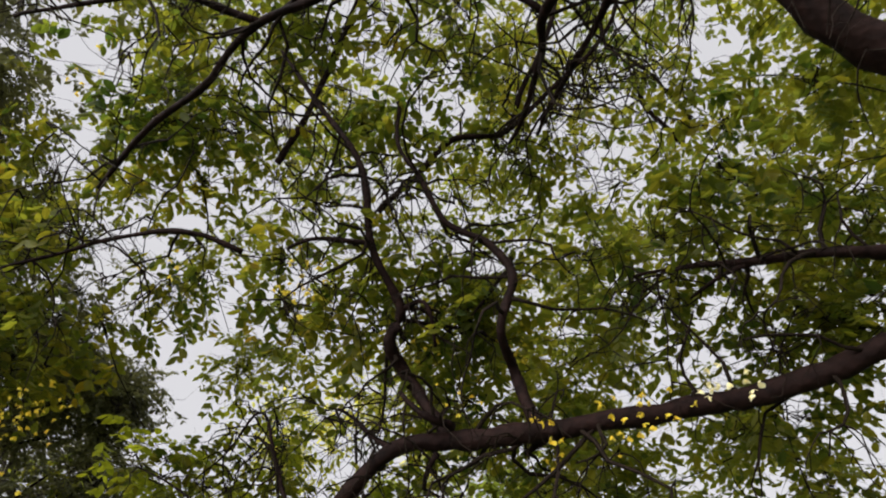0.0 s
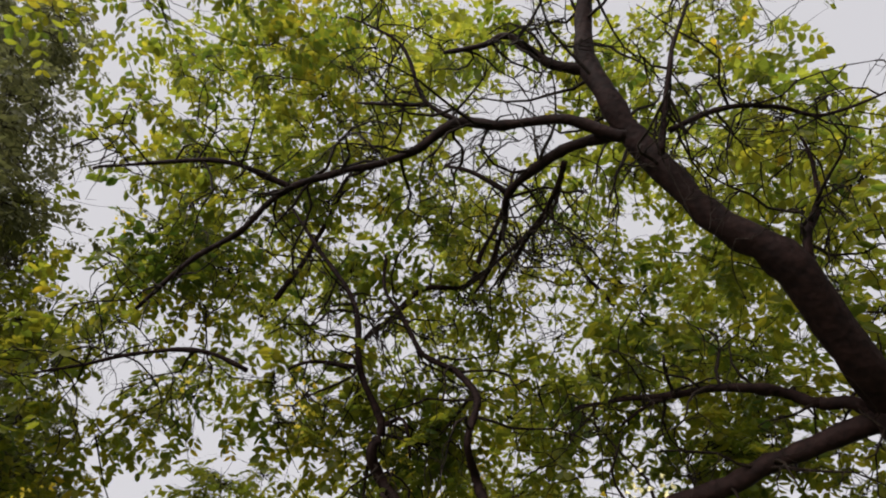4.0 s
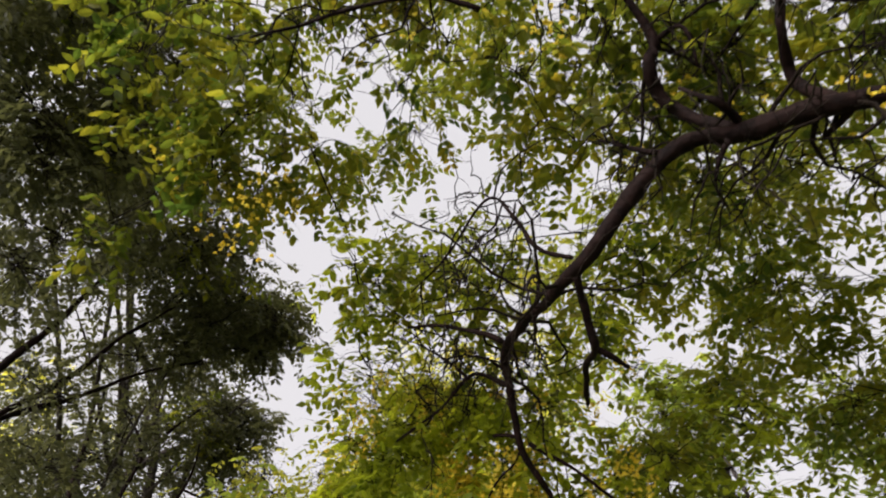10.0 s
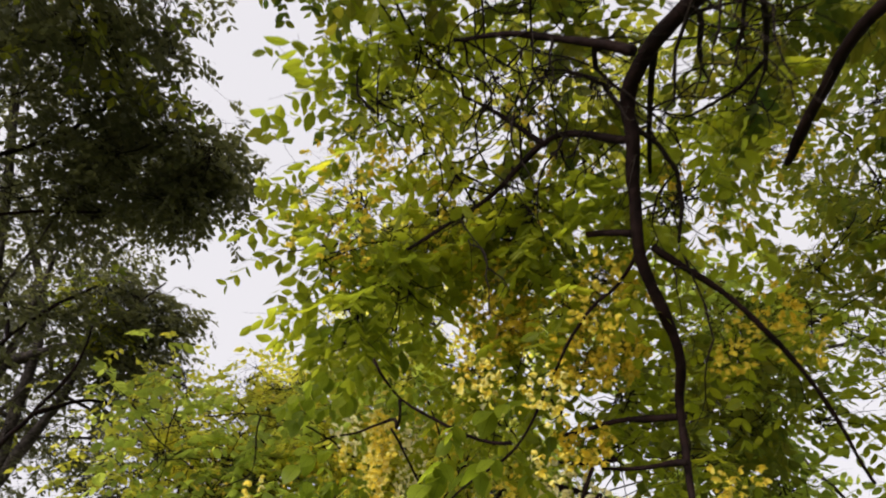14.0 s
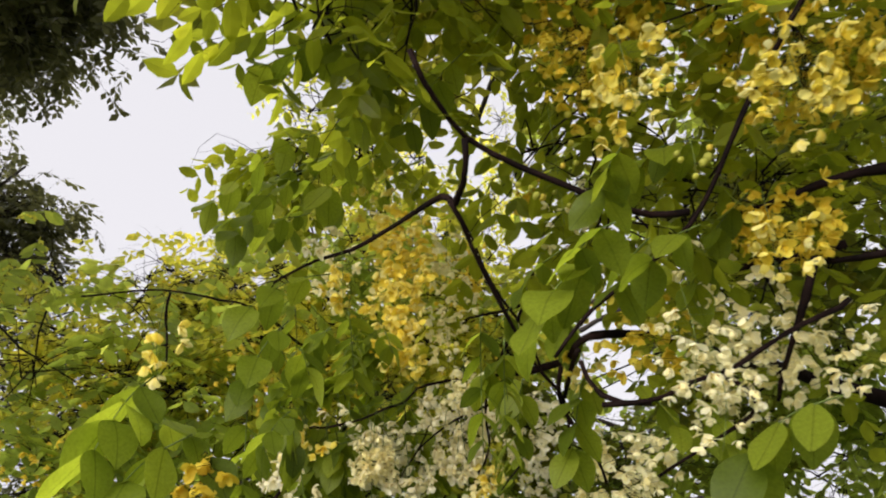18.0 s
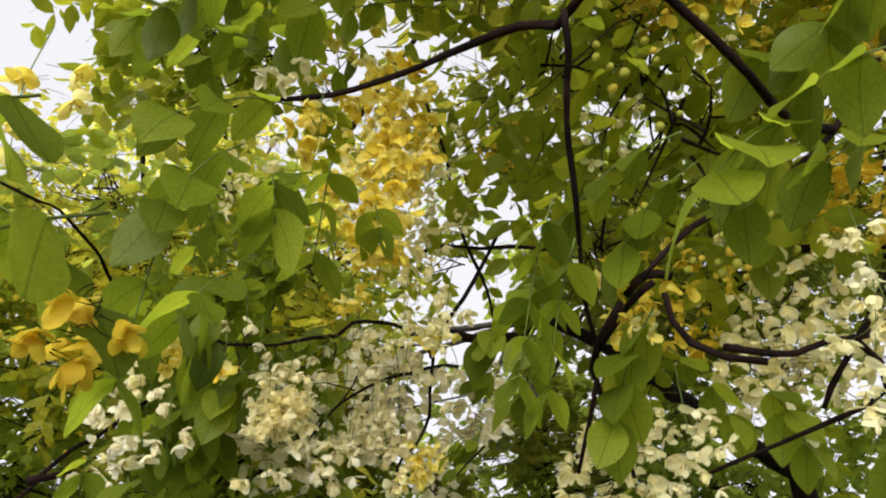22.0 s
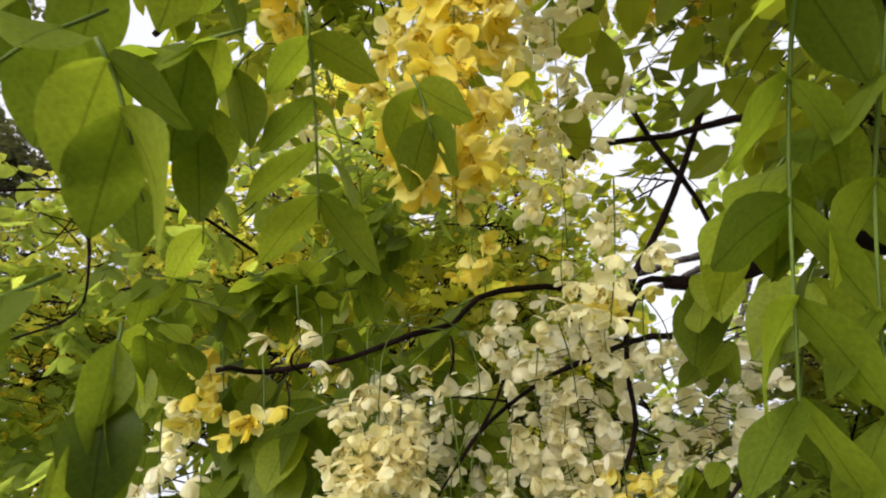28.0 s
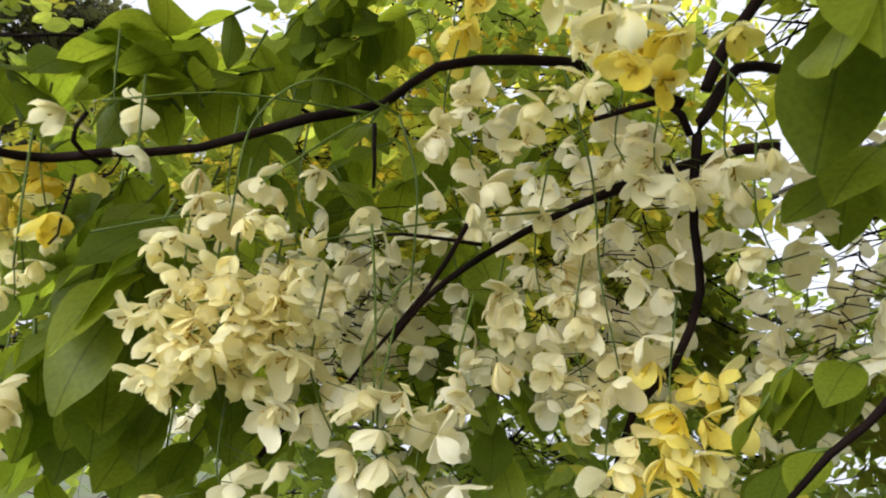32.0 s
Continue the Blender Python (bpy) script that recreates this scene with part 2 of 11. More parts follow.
def tube(line, radii, sides=8, lumps=0.0, seed=0):
    """Vertices and faces of a round, closed tube along a line, its radius roughened."""
    n = len(line)
    tang = np.gradient(line, axis=0)
    tang /= np.linalg.norm(tang, axis=1)[:, None] + 1e-9
    ref = np.array([0.31, 0.2, 0.93]) if abs(tang[0] @ np.array([0.31, 0.2, 0.93])) < 0.9 else np.array([1.0, 0, 0])
    a = np.cross(tang, ref)
    a /= np.linalg.norm(a, axis=1)[:, None] + 1e-9
    b = np.cross(tang, a)
    ang = np.linspace(0, 2 * math.pi, sides, endpoint=False)
    rad = np.array(radii)[:, None] * np.ones(sides)
    if lumps:
        for i in range(n):
            for j in range(sides):
                q = Vector(line[i]) * 9 + Vector((math.cos(ang[j]), math.sin(ang[j]), seed)) * 0.8
                rad[i, j] *= 1 + lumps * noise.noise(q) + 0.5 * lumps * noise.noise(q * 2.7)
    v = line[:, None] + rad[..., None] * (np.cos(ang)[None, :, None] * a[:, None] + np.sin(ang)[None, :, None] * b[:, None])
    v = np.vstack([v.reshape(-1, 3), line[:1], line[-1:]])
    f = []
    for i in range(n - 1):
        for j in range(sides):
            k = (j + 1) % sides
            f.append((i * sides + j, i * sides + k, (i + 1) * sides + k, (i + 1) * sides + j))
    for j in range(sides):
        k = (j + 1) % sides
        f.append((n * sides, k, j))
        f.append((n * sides + 1, (n - 1) * sides + j, (n - 1) * sides + k))
    return v, f


LINES = []      # centre lines of the built wood, with their radii, for twigs and leaves to grow from


def branch(name, tree, points, r0, r1, mat=None, label="", leafy_from=0.25, weight=1.0, wob=0.018):
    """One tapered, slightly crooked branch through the given places."""
    line, u = spline(points, max(0.05, r0 * 0.9))
    seed = len(LINES) * 3.7
    for i in range(1, len(line) - 1):
        line[i] += np.array(noise.noise_vector(Vector(line[i]) * 3.1 + Vector((seed, 0, 0)))) * wob
    radii = r0 + (r1 - r0) * u
    knots = np.array([noise.noise(Vector(p) * 9.0 + Vector((seed, 0, 0))) for p in line])
    radii = radii * (1 + 0.12 * np.sin(u * 17 + seed) * np.sin(u * 5) + 0.22 * knots)
    v, f = tube(line, radii, 10 if r0 > 0.03 else 7, 0.16, seed)
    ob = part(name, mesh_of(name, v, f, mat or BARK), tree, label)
    ob.matrix_parent_inverse = tree.matrix_world.inverted()
    LINES.append((line, radii, u, leafy_from, weight))
    return ob


LEAF_OUT = [(0, 0, 0), (-0.2, 0.22, 0.035), (-0.27, 0.5, 0.045), (-0.17, 0.8, 0.02), (0, 1, -0.05), (0.17, 0.8, 0.02), (0.27, 0.5, 0.045), (0.2, 0.22, 0.035), (0, 0.25, 0), (0, 0.5, 0.004), (0, 0.8, -0.015)]
LEAF_F = [(0, 8, 1), (0, 7, 8), (1, 8, 9, 2), (8, 7, 6, 9), (2, 9, 10, 3), (9, 6, 5, 10), (3, 10, 4), (10, 5, 4)]
FAR_OUT = [(0, 0, 0), (-0.26, 0.48, 0.05), (0, 1, -0.06), (0.26, 0.48, 0.05)]
FAR_F = [(0, 3, 1), (1, 3, 2)]


def rotations(ahead, up):
    """Frames whose y points ahead and whose z is near up."""
    y = ahead / (np.linalg.norm(ahead, axis=-1, keepdims=True) + 1e-9)
    x = np.cross(y, up)
    x /= np.linalg.norm(x, axis=-1, keepdims=True) + 1e-9
    return np.stack([x, y, np.cross(x, y)], -1)


def scatter(pos, rot, size, shape, faces):
    """One joined set of pieces: vertices and faces."""
    t = np.array(shape, float)
    v = np.einsum("nij,nkj->nki", rot, t[None] * np.asarray(size, float).reshape(-1, 1, 1)) + pos[:, None]
    fs = []
    k = len(t)
    tri = [f for f in faces if len(f) == 3]
    quad = [f for f in faces if len(f) == 4]
    off = (np.arange(len(pos)) * k)[:, None, None]
    for some in (tri, quad):
        if some:
            fs += (np.array(some)[None] + off).reshape(-1, len(some[0])).tolist()
    return v.reshape(-1, 3), fs


def pinnate(rng, base, ahead, length, pairs, leaflet, droop=0.5):
    """Places, frames and sizes of the leaflets of many feather-shaped leaves at once."""
    n = len(base)
    down = np.array([0, 0, -1.0])
    side = np.cross(ahead, down)
    side /= np.linalg.norm(side, axis=1)[:, None] + 1e-9
    P, A, U = [], [], []
    for i in range(pairs):
        s = (i + 0.8) / pairs
        at = base + ahead * (length * s)[:, None] + down * (length * droop * s * s * 0.6)[:, None]
        for sgn in (-1, 1):
            d = side * sgn * 0.85 + ahead * 0.35 + down * (0.25 + 0.5 * rng.random((n, 1))) + rng.normal(0, 0.22, (n, 3))
            P.append(at), A.append(d)
            U.append(np.cross(d, ahead) * sgn + rng.normal(0, 0.35, (n, 3)))
    P, A, U = np.concatenate(P), np.concatenate(A), np.concatenate(U)
    return P, rotations(A, U), leaflet * (0.7 + 0.5 * rng.random(len(P)))


def directions(rng, n, flat=0.6):
    d = rng.normal(0, 1, (n, 3)) * (1, 1, flat)
    return d / np.linalg.norm(d, axis=1)[:, None]


def twig_mesh(rng, starts, ends, r0):
    """Thin three-sided twigs from many starts to ends, each bowed, joined."""
    n = len(starts)
    bow = rng.normal(0, 0.12, (n, 3)) * np.linalg.norm(ends - starts, axis=1)[:, None]
    V, F = [], []
    ring = [(math.cos(a), math.sin(a)) for a in (0, 2.09, 4.19)]
    way = ends - starts
    x = np.cross(way, np.array([0.2, 0.1, 1.0])); x /= np.linalg.norm(x, axis=1)[:, None] + 1e-9
    y = np.cross(way, x); y /= np.linalg.norm(y, axis=1)[:, None] + 1e-9
    for s in (0, 0.33, 0.66, 1):
        at = starts + way * s + bow * (4 * s * (1 - s))
        rad = (np.asarray(r0) * (1 - 0.75 * s)).reshape(-1, 1)
        for c, d in ring:
            V.append(at + x * rad * c + y * rad * d)
    V = np.stack(V, 1).reshape(-1, 3)
    faces = [(3 * k + j, 3 * k + (j + 1) % 3, 3 * k + 3 + (j + 1) % 3, 3 * k + 3 + j) for k in range(3) for j in range(3)]
    F = (np.array(faces)[None] + (np.arange(n) * 12)[:, None, None]).reshape(-1, 4)
    return V, F.tolist()


# ---- things ----
def thing(name, base, label, category):
    ob = new(name)
    ob.location = base
    ob.empty_display_size = 0.2
    TREES[ob.name] = {}
    bpy.context.view_layer.update()
    return tagged(ob, label, category)


TREES = {}      # per tree: joined pieces still to be linked, by part name


def pile(tree, name, mat, v, f):
    """Keeps pieces of a joined part until finish()."""
    store = TREES[tree.name].setdefault((name, mat.name), [mat, [], [], 0])
    store[1].append(v)
    store[2] += [tuple(i + store[3] for i in face) for face in f]
    store[3] += len(v)


def wander(rng, starts, ways, lengths, r0, droop):
    """Many crooked, tapering twigs at once: their mesh, and the points along each."""
    n, steps = len(starts), 6
    at, way = starts.copy(), ways.copy()
    track = [at]
    for _ in range(steps):
        way = way + rng.normal(0, 0.34, (n, 3)) + np.array([0, 0, -droop])
        way /= np.linalg.norm(way, axis=1)[:, None]
        at = at + way * (lengths / steps)[:, None]
        track.append(at)
    track = np.stack(track, 1)
    tang = np.gradient(track, axis=1)
    x = np.cross(tang, np.array([0.31, 0.17, 0.93])); x /= np.linalg.norm(x, axis=2, keepdims=True) + 1e-9
    y = np.cross(tang, x); y /= np.linalg.norm(y, axis=2, keepdims=True) + 1e-9
    rad = (np.asarray(r0).reshape(-1, 1) * np.linspace(1, 0.3, steps + 1)[None])[..., None]
    V = np.stack([track + x * rad * c + y * rad * d for c, d in ((1, 0), (0, 1), (-1, 0), (0, -1))], 2).reshape(-1, 3)
    quad = np.array([(4 * k + m, 4 * k + (m + 1) % 4, 4 * k + 4 + (m + 1) % 4, 4 * k + 4 + m) for k in range(steps) for m in range(4)])
    return V, (quad[None] + (np.arange(n) * 4 * (steps + 1))[:, None, None]).reshape(-1, 4).tolist(), track


def sprout(tree):
    """Bare, crooked twigs along the tree's high branches, with finer ones that hang from them."""
    rng = np.random.default_rng(21)
    for line, radii, u, start, weight in LINES:
        high = np.flatnonzero((line[:, 2] > 3.7) & (u > start * 0.7))
        if start > 1 or len(high) < 4:
            continue
        span = float(np.linalg.norm(np.diff(line[high], axis=0), axis=1).sum())
        n = int(span * 6.5 * weight) + 2
        at = high[rng.integers(0, len(high), n)]
        thick = (0.55 * radii[at]).clip(0.0085, 0.017)
        v, f, track = wander(rng, line[at], directions(rng, n, 0.8), (0.45 + 0.9 * rng.random(n)) * min(1.0, 0.5 + span * 0.25), thick, 0.06)
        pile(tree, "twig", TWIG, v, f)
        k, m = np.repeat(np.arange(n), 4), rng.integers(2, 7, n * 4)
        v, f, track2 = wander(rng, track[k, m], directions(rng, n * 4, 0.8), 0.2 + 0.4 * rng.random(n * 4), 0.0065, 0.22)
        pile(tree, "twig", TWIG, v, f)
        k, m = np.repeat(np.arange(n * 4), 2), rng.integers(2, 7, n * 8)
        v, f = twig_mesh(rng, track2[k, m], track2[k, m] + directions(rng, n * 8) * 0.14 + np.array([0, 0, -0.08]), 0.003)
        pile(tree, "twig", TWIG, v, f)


def finish():
    for key, stores in TREES.items():
        tree = bpy.data.objects[key]
        for (name, _), (mat, vs, fs, _) in stores.items():
            ob = part(name, mesh_of(name, np.concatenate(vs), fs, mat, smooth="twig" in name or "blossom" in name), tree, kind="stuff")
            ob.matrix_parent_inverse = tree.matrix_world.inverted()


CANOPY_STYLE = ("CANOPY", 0.115, 5, 0.32, LEAF_OUT, LEAF_F)
HIGH_STYLE = ("HIGH", 0.15, 4, 0.34, FAR_OUT, FAR_F)
BACK_STYLE = ("BACKLEAF", 0.13, 4, 0.34, LEAF_OUT, LEAF_F)
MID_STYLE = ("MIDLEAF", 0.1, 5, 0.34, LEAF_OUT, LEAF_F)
DARK_STYLE = ("DARK", 0.115, 5, 0.3, FAR_OUT, FAR_F)
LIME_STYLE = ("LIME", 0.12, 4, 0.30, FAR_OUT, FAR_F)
MATS = {"CANOPY": CANOPY, "HIGH": HIGH, "MIDLEAF": MIDLEAF, "DARK": DARK, "LIME": LIME, "BACKLEAF": BACKLEAF}


LAST = {}       # the clump before, per tree, to which the next one's stem leads


def clump(tree, style, centre, size, leaves):
    """One clump of a crown: feather-shaped leaves on bowed twigs round its heart."""
    key, leaflet, pairs, length, shape, faces = style
    c = np.array(centre)
    rng = np.random.default_rng(int(abs(c @ (131, 37, 11)) * 10))
    off = rng.normal(0, 0.55, (leaves, 3)) * (1, 1, 0.7)
    base = c + off * size
    ahead = directions(rng, leaves) * 0.7 + off * 0.6 + np.array([0, 0, -0.25])
    ahead /= np.linalg.norm(ahead, axis=1)[:, None]
    P, R, S = pinnate(rng, base, ahead, length * (0.7 + 0.5 * rng.random(leaves)), pairs, leaflet)
    v, f = scatter(P, R, S, shape, faces)
    pile(tree, "foliage", MATS[key], v, f)
    v, f = twig_mesh(rng, np.concatenate([c + rng.normal(0, 0.04, (leaves, 3)), base]), np.concatenate([base, base + ahead * length]), np.repeat([0.006, 0.0022], leaves))
    pile(tree, "twig", TWIG, v, f)
    before = LAST.get(tree.name)
    if before is not None and np.linalg.norm(before - c) < 1.8 and (c[2] > 4.5 or c[1] < 4 or c[1] > 11):
        v, f = twig_mesh(rng, before[None], c[None], 0.011)
        pile(tree, "twig", TWIG, v, f)
    LAST[tree.name] = c


def leaflet_mesh(name, width, curl, mat):
    """A smooth egg-shaped leaflet one unit long, folded along the midrib, with a wavy rim."""
    rows, v, f = 9, [], []
    for i in range(rows + 1):
        u = i / rows
        w = width * math.sin(math.pi * min(1.0, u * 0.97 + 0.012)) ** 0.62 * (1.06 - 0.2 * u) * (1 - 0.4 * max(0.0, (u - 0.72) / 0.28) ** 1.4)
        for s in (-1, -0.55, 0, 0.55, 1):
            v.append((s * w, u, 0.12 * abs(s) * w + curl * (u - 0.3) ** 2 * -0.6 + 0.022 * math.sin(9 * u + 3 * s + 2.3 * curl) * abs(s)))
    for i in range(rows):
        for j in range(4):
            a = i * 5 + j
            f.append((a, a + 1, a + 6, a + 5))
    return mesh_of(name, v, f, mat)


LEAFLETS = [leaflet_mesh("leaflet", 0.285 + 0.022 * k, 0.25 * k - 0.1, LEAF) for k in range(4)]


def compound_leaf(tree, start, end, pairs, size, droop=0.35):
    """A feather-shaped leaf near the walk: a green rachis with paired leaflets, each its own piece."""
    a, b = np.array(start), np.array(end)
    rng = np.random.default_rng(int(abs(a @ (71, 37, 13)) * 100))
    length = np.linalg.norm(b - a)
    mid = (a + b) / 2 + np.array([0, 0, 0.12 * length])
    line, u = spline([a, mid, b], 0.02)
    v, f = tube(line, 0.0016 * (1 - 0.5 * u) + 0.0004, 5)
    stem = part("compound_leaf", mesh_of("rachis", v, f, GREEN_STALK), tree)
    stem.matrix_parent_inverse = tree.matrix_world.inverted()
    down = np.array([0, 0, -1.0])
    for i in range(pairs):
        s = (i + 0.9) / (pairs + 0.15)
        k = min(len(line) - 2, int(s * (len(line) - 1)))
        way = line[k + 1] - line[k]
        way /= np.linalg.norm(way)
        side = np.cross(way, down)
        side /= np.linalg.norm(side) + 1e-9
        for sgn in (-1, 1):
            d = side * sgn * 0.8 + way * (0.35 + 0.3 * s) + down * (droop + 0.35 * rng.random()) + rng.normal(0, 0.14, 3)
            up = np.array([0, 0, 1.0]) + side * sgn * 0.4 + rng.normal(0, 0.35, 3)
            m = rotations(d[None], up[None])[0]
            full = size * (0.8 + 0.35 * rng.random()) * (0.85 + 0.25 * s)
            M = Matrix(m.tolist()).to_4x4()
            M = Matrix.Translation(line[k]) @ M @ Matrix.Diagonal((full, full, full, 1))
            part("leaflet", LEAFLETS[rng.integers(4)], stem, at=M)
    return stem


def petal_set(rng, cup):
    """Vertices and faces of one nodding five-petalled flower: loose, clawed petals of unequal size that spread from the stalk, fold along the middle and flop. It faces +y and is about one unit across."""
    V, Fc = [], []
    for k in range(5):
        ang = 2 * math.pi * k / 5 + rng.normal(0, 0.35)
        big = 0.72 * (0.7 + 0.5 * rng.random())
        first, bend = cup + rng.normal(0, 0.32), 0.95 + rng.normal(0, 0.5)
        lean, wave, wide = rng.normal(0, 0.4), rng.random() * 6, 0.27 + 0.08 * rng.random()
        fold, skew = 0.2 + 0.25 * rng.random(), rng.normal(0, 0.12)
        base, r, y, before = len(V), 0.015, 0.0, 0.0
        for u in (0.0, 0.12, 0.28, 0.46, 0.64, 0.8, 0.92, 1.0):
            turn = first - bend * u * u
            r, y, before = r + big * (u - before) * math.sin(turn), y + big * (u - before) * math.cos(turn), u
            w = big * (0.035 + wide * math.sin(math.pi * min(1.0, 0.96 * u ** 1.15)) ** 0.7 * (0.78 + 0.34 * u)) * (1.0 if u < 0.97 else 0.55)
            for s in (-1, -0.5, 0, 0.5, 1):
                x = s * w + skew * big * u * u
                z = r - fold * abs(s) * w * math.cos(turn) + lean * s * w
                yy = y + 0.05 * (1 - s * s) * big * (u > 0.97) + fold * abs(s) * w * math.sin(turn) + 0.035 * math.sin(wave + 4.5 * s + 7 * u) * u
                V.append((x * math.cos(ang) + z * math.sin(ang), yy, -x * math.sin(ang) + z * math.cos(ang)))
        for i in range(7):
            for j in range(4):
                a = base + i * 5 + j
                Fc.append((a, a + 1, a + 6, a + 5))
    return V, Fc


FLOWER_RNG = np.random.default_rng(5)
STAMEN = leafy("stamen", [(0.0, (0.32, 0.2, 0.03)), (1.0, (0.45, 0.32, 0.05))], 0.2, 0.6)


def flower_mesh(mat, cup):
    v, f = petal_set(FLOWER_RNG, cup)
    me_v, me_f, n = list(v), list(f), len(f)
    for k in range(4):
        a = FLOWER_RNG.random() * 6.28
        end = np.array([0.16 * math.cos(a), 0.28, 0.16 * math.sin(a)])
        tv, tf = tube(np.array([(0, 0, 0), end * 0.6 + np.array([0, 0.05, 0]), end]), [0.014, 0.012, 0.03], 4)
        o = len(me_v)
        me_v += [tuple(x) for x in tv]
        me_f += [tuple(i + o for i in q) for q in tf]
    me = mesh_of("flower", me_v, me_f, mat)
    me.materials.append(STAMEN)
    idx = [0] * n + [1] * (len(me_f) - n)
    me.polygons.foreach_set("material_index", idx)
    return me


PALE_MAT = leafy("pale_yellow_petal", [(0.0, (0.9, 0.82, 0.45)), (0.6, (0.91, 0.855, 0.58)), (1.0, (0.92, 0.88, 0.7))], 0.55, 0.6, glow=1.15, tint=(1.03, 1.02, 0.97), petal=True)
GOLD, PALE, CREAMY = "gold", "pale", "cream"
FLOWERS = {GOLD: [flower_mesh(YELLOW, c) for c in (1.05, 1.3, 1.15, 0.8)], PALE: [flower_mesh(PALE_MAT, c) for c in (1.05, 1.3, 1.15, 0.8)], CREAMY: [flower_mesh(CREAM, c) for c in (0.95, 1.2, 1.35, 1.1, 0.75)]}
PETALS = {GOLD: YELLOW_FAR, PALE: PALE_MAT, CREAMY: CREAM}


def flower_places(rng, top, length, radius, count):
    s = (np.arange(count) + rng.random(count)) / count
    ang = rng.random(count) * 6.283
    r = radius * (0.35 + 0.65 * rng.random(count)) * (1.0 - 0.35 * s)
    node = np.array(top) + np.stack([0.02 * np.sin(5 * s), 0 * s, -length * 0.92 * s], 1)
    out = np.stack([np.cos(ang), np.sin(ang), 0 * ang], 1)
    place = node + out * r[:, None] + np.array([0, 0, -0.25]) * r[:, None]
    return node, place, out


def raceme(tree, top, length, radius, count, style):
    """A hanging flower cluster near the walk: a stalk with single flowers on thin pedicels."""
    rng = np.random.default_rng(int(abs(np.array(top) @ (53, 29, 17)) * 100))
    node, place, out = flower_places(rng, top, length, radius, count)
    line, u = spline([np.array(top) + (0, 0, 0.05), np.array(top) + (0.01 * math.sin(7 * top[0]), 0, -length * 0.4), np.array(top) + (0.02 * math.sin(11 * top[1]), 0.012, -length)], 0.02)
    v, f = tube(line, 0.0009 * (1 - 0.5 * u) + 0.0003, 5)
    v2, f2 = twig_mesh(rng, node, place, 0.0006)
    f += [tuple(i + len(v) for i in q) for q in f2]
    stem = part("raceme", mesh_of("raceme_stalk", np.vstack([v, v2]), f, GREEN_STALK), tree, {GOLD: "golden yellow flower raceme", PALE: "pale yellow flower raceme", CREAMY: "cream white flower raceme"}[style])
    stem.matrix_parent_inverse = tree.matrix_world.inverted()
    for k in range(count):
        d = out[k] * 0.45 + np.array([0, 0, -0.8]) + rng.normal(0, 0.3, 3)
        m = Matrix(rotations(d[None], rng.normal(0, 1, (1, 3)))[0].tolist()).to_4x4()
        size = {GOLD: 0.04, PALE: 0.037, CREAMY: 0.037}[style] * (0.8 + 0.4 * rng.random())
        pool = FLOWERS[style]
        part("flower", pool[rng.integers(len(pool))], stem, at=Matrix.Translation(place[k]) @ m @ Matrix.Diagonal((size, size, size, 1)))
    return stem


def ball(name, mat):
    v, f = [(0, 0, 0.5)], []
    for i in range(1, 5):
        for j in range(8):
            a, b = math.pi * i / 5, 2 * math.pi * j / 8
            v.append((0.44 * math.sin(a) * math.cos(b), 0.44 * math.sin(a) * math.sin(b), 0.5 * math.cos(a) + 0.04 * math.sin(a)))
    v.append((0, 0, -0.5))
    for j in range(8):
        k = (j + 1) % 8
        f += [(0, 1 + j, 1 + k), (33, 25 + k, 25 + j)]
        f += [(1 + 8 * i + j, 9 + 8 * i + j, 9 + 8 * i + k, 1 + 8 * i + k) for i in range(3)]
    return mesh_of(name, v, f, mat)


BUD = ball("bud", leafy("bud_green", [(0.0, (0.3, 0.3, 0.05)), (0.7, (0.42, 0.4, 0.06)), (1.0, (0.6, 0.42, 0.05))], 0.2, 0.5, single=True))


def bud_raceme(tree, top, length, radius, count):
    """A young cluster: round closed buds on thin pedicels."""
    rng = np.random.default_rng(int(abs(np.array(top) @ (53, 29, 17)) * 100))
    node, place, out = flower_places(rng, top, length, radius, count)
    line, u = spline([np.array(top) + (0, 0, 0.05), np.array(top) + (0.01 * math.sin(7 * top[0]), 0, -length * 0.4), np.array(top) + (0.02 * math.sin(11 * top[1]), 0.012, -length)], 0.02)
    v, f = tube(line, 0.0009 * (1 - 0.5 * u) + 0.0003, 5)
    v2, f2 = twig_mesh(rng, node, place, 0.0006)
    f += [tuple(i + len(v) for i in q) for q in f2]
    stem = part("raceme", mesh_of("raceme_stalk", np.vstack([v, v2]), f, GREEN_STALK), tree, "raceme of round yellow-green buds")
    stem.matrix_parent_inverse = tree.matrix_world.inverted()
    for k in range(count):
        size = 0.022 * (0.7 + 0.5 * rng.random())
        part("bud", BUD, stem, at=Matrix.Translation(place[k]) @ pose(0, 0, 0, *(40 * rng.random(3))) @ Matrix.Diagonal((size, size, size, 1)))


def stalk(tree, points):
    """A thin, bare, arched flower stalk."""
    line, u = spline(points, 0.012)
    v, f = tube(line, 0.0011 * (1 - 0.5 * u) + 0.0003, 5)
    ob = part("flower_stalk", mesh_of("flower_stalk", v, f, GREEN_STALK), tree)
    ob.matrix_parent_inverse = tree.matrix_world.inverted()


FAR_FLOWER = petal_set(np.random.default_rng(3), 1.1)


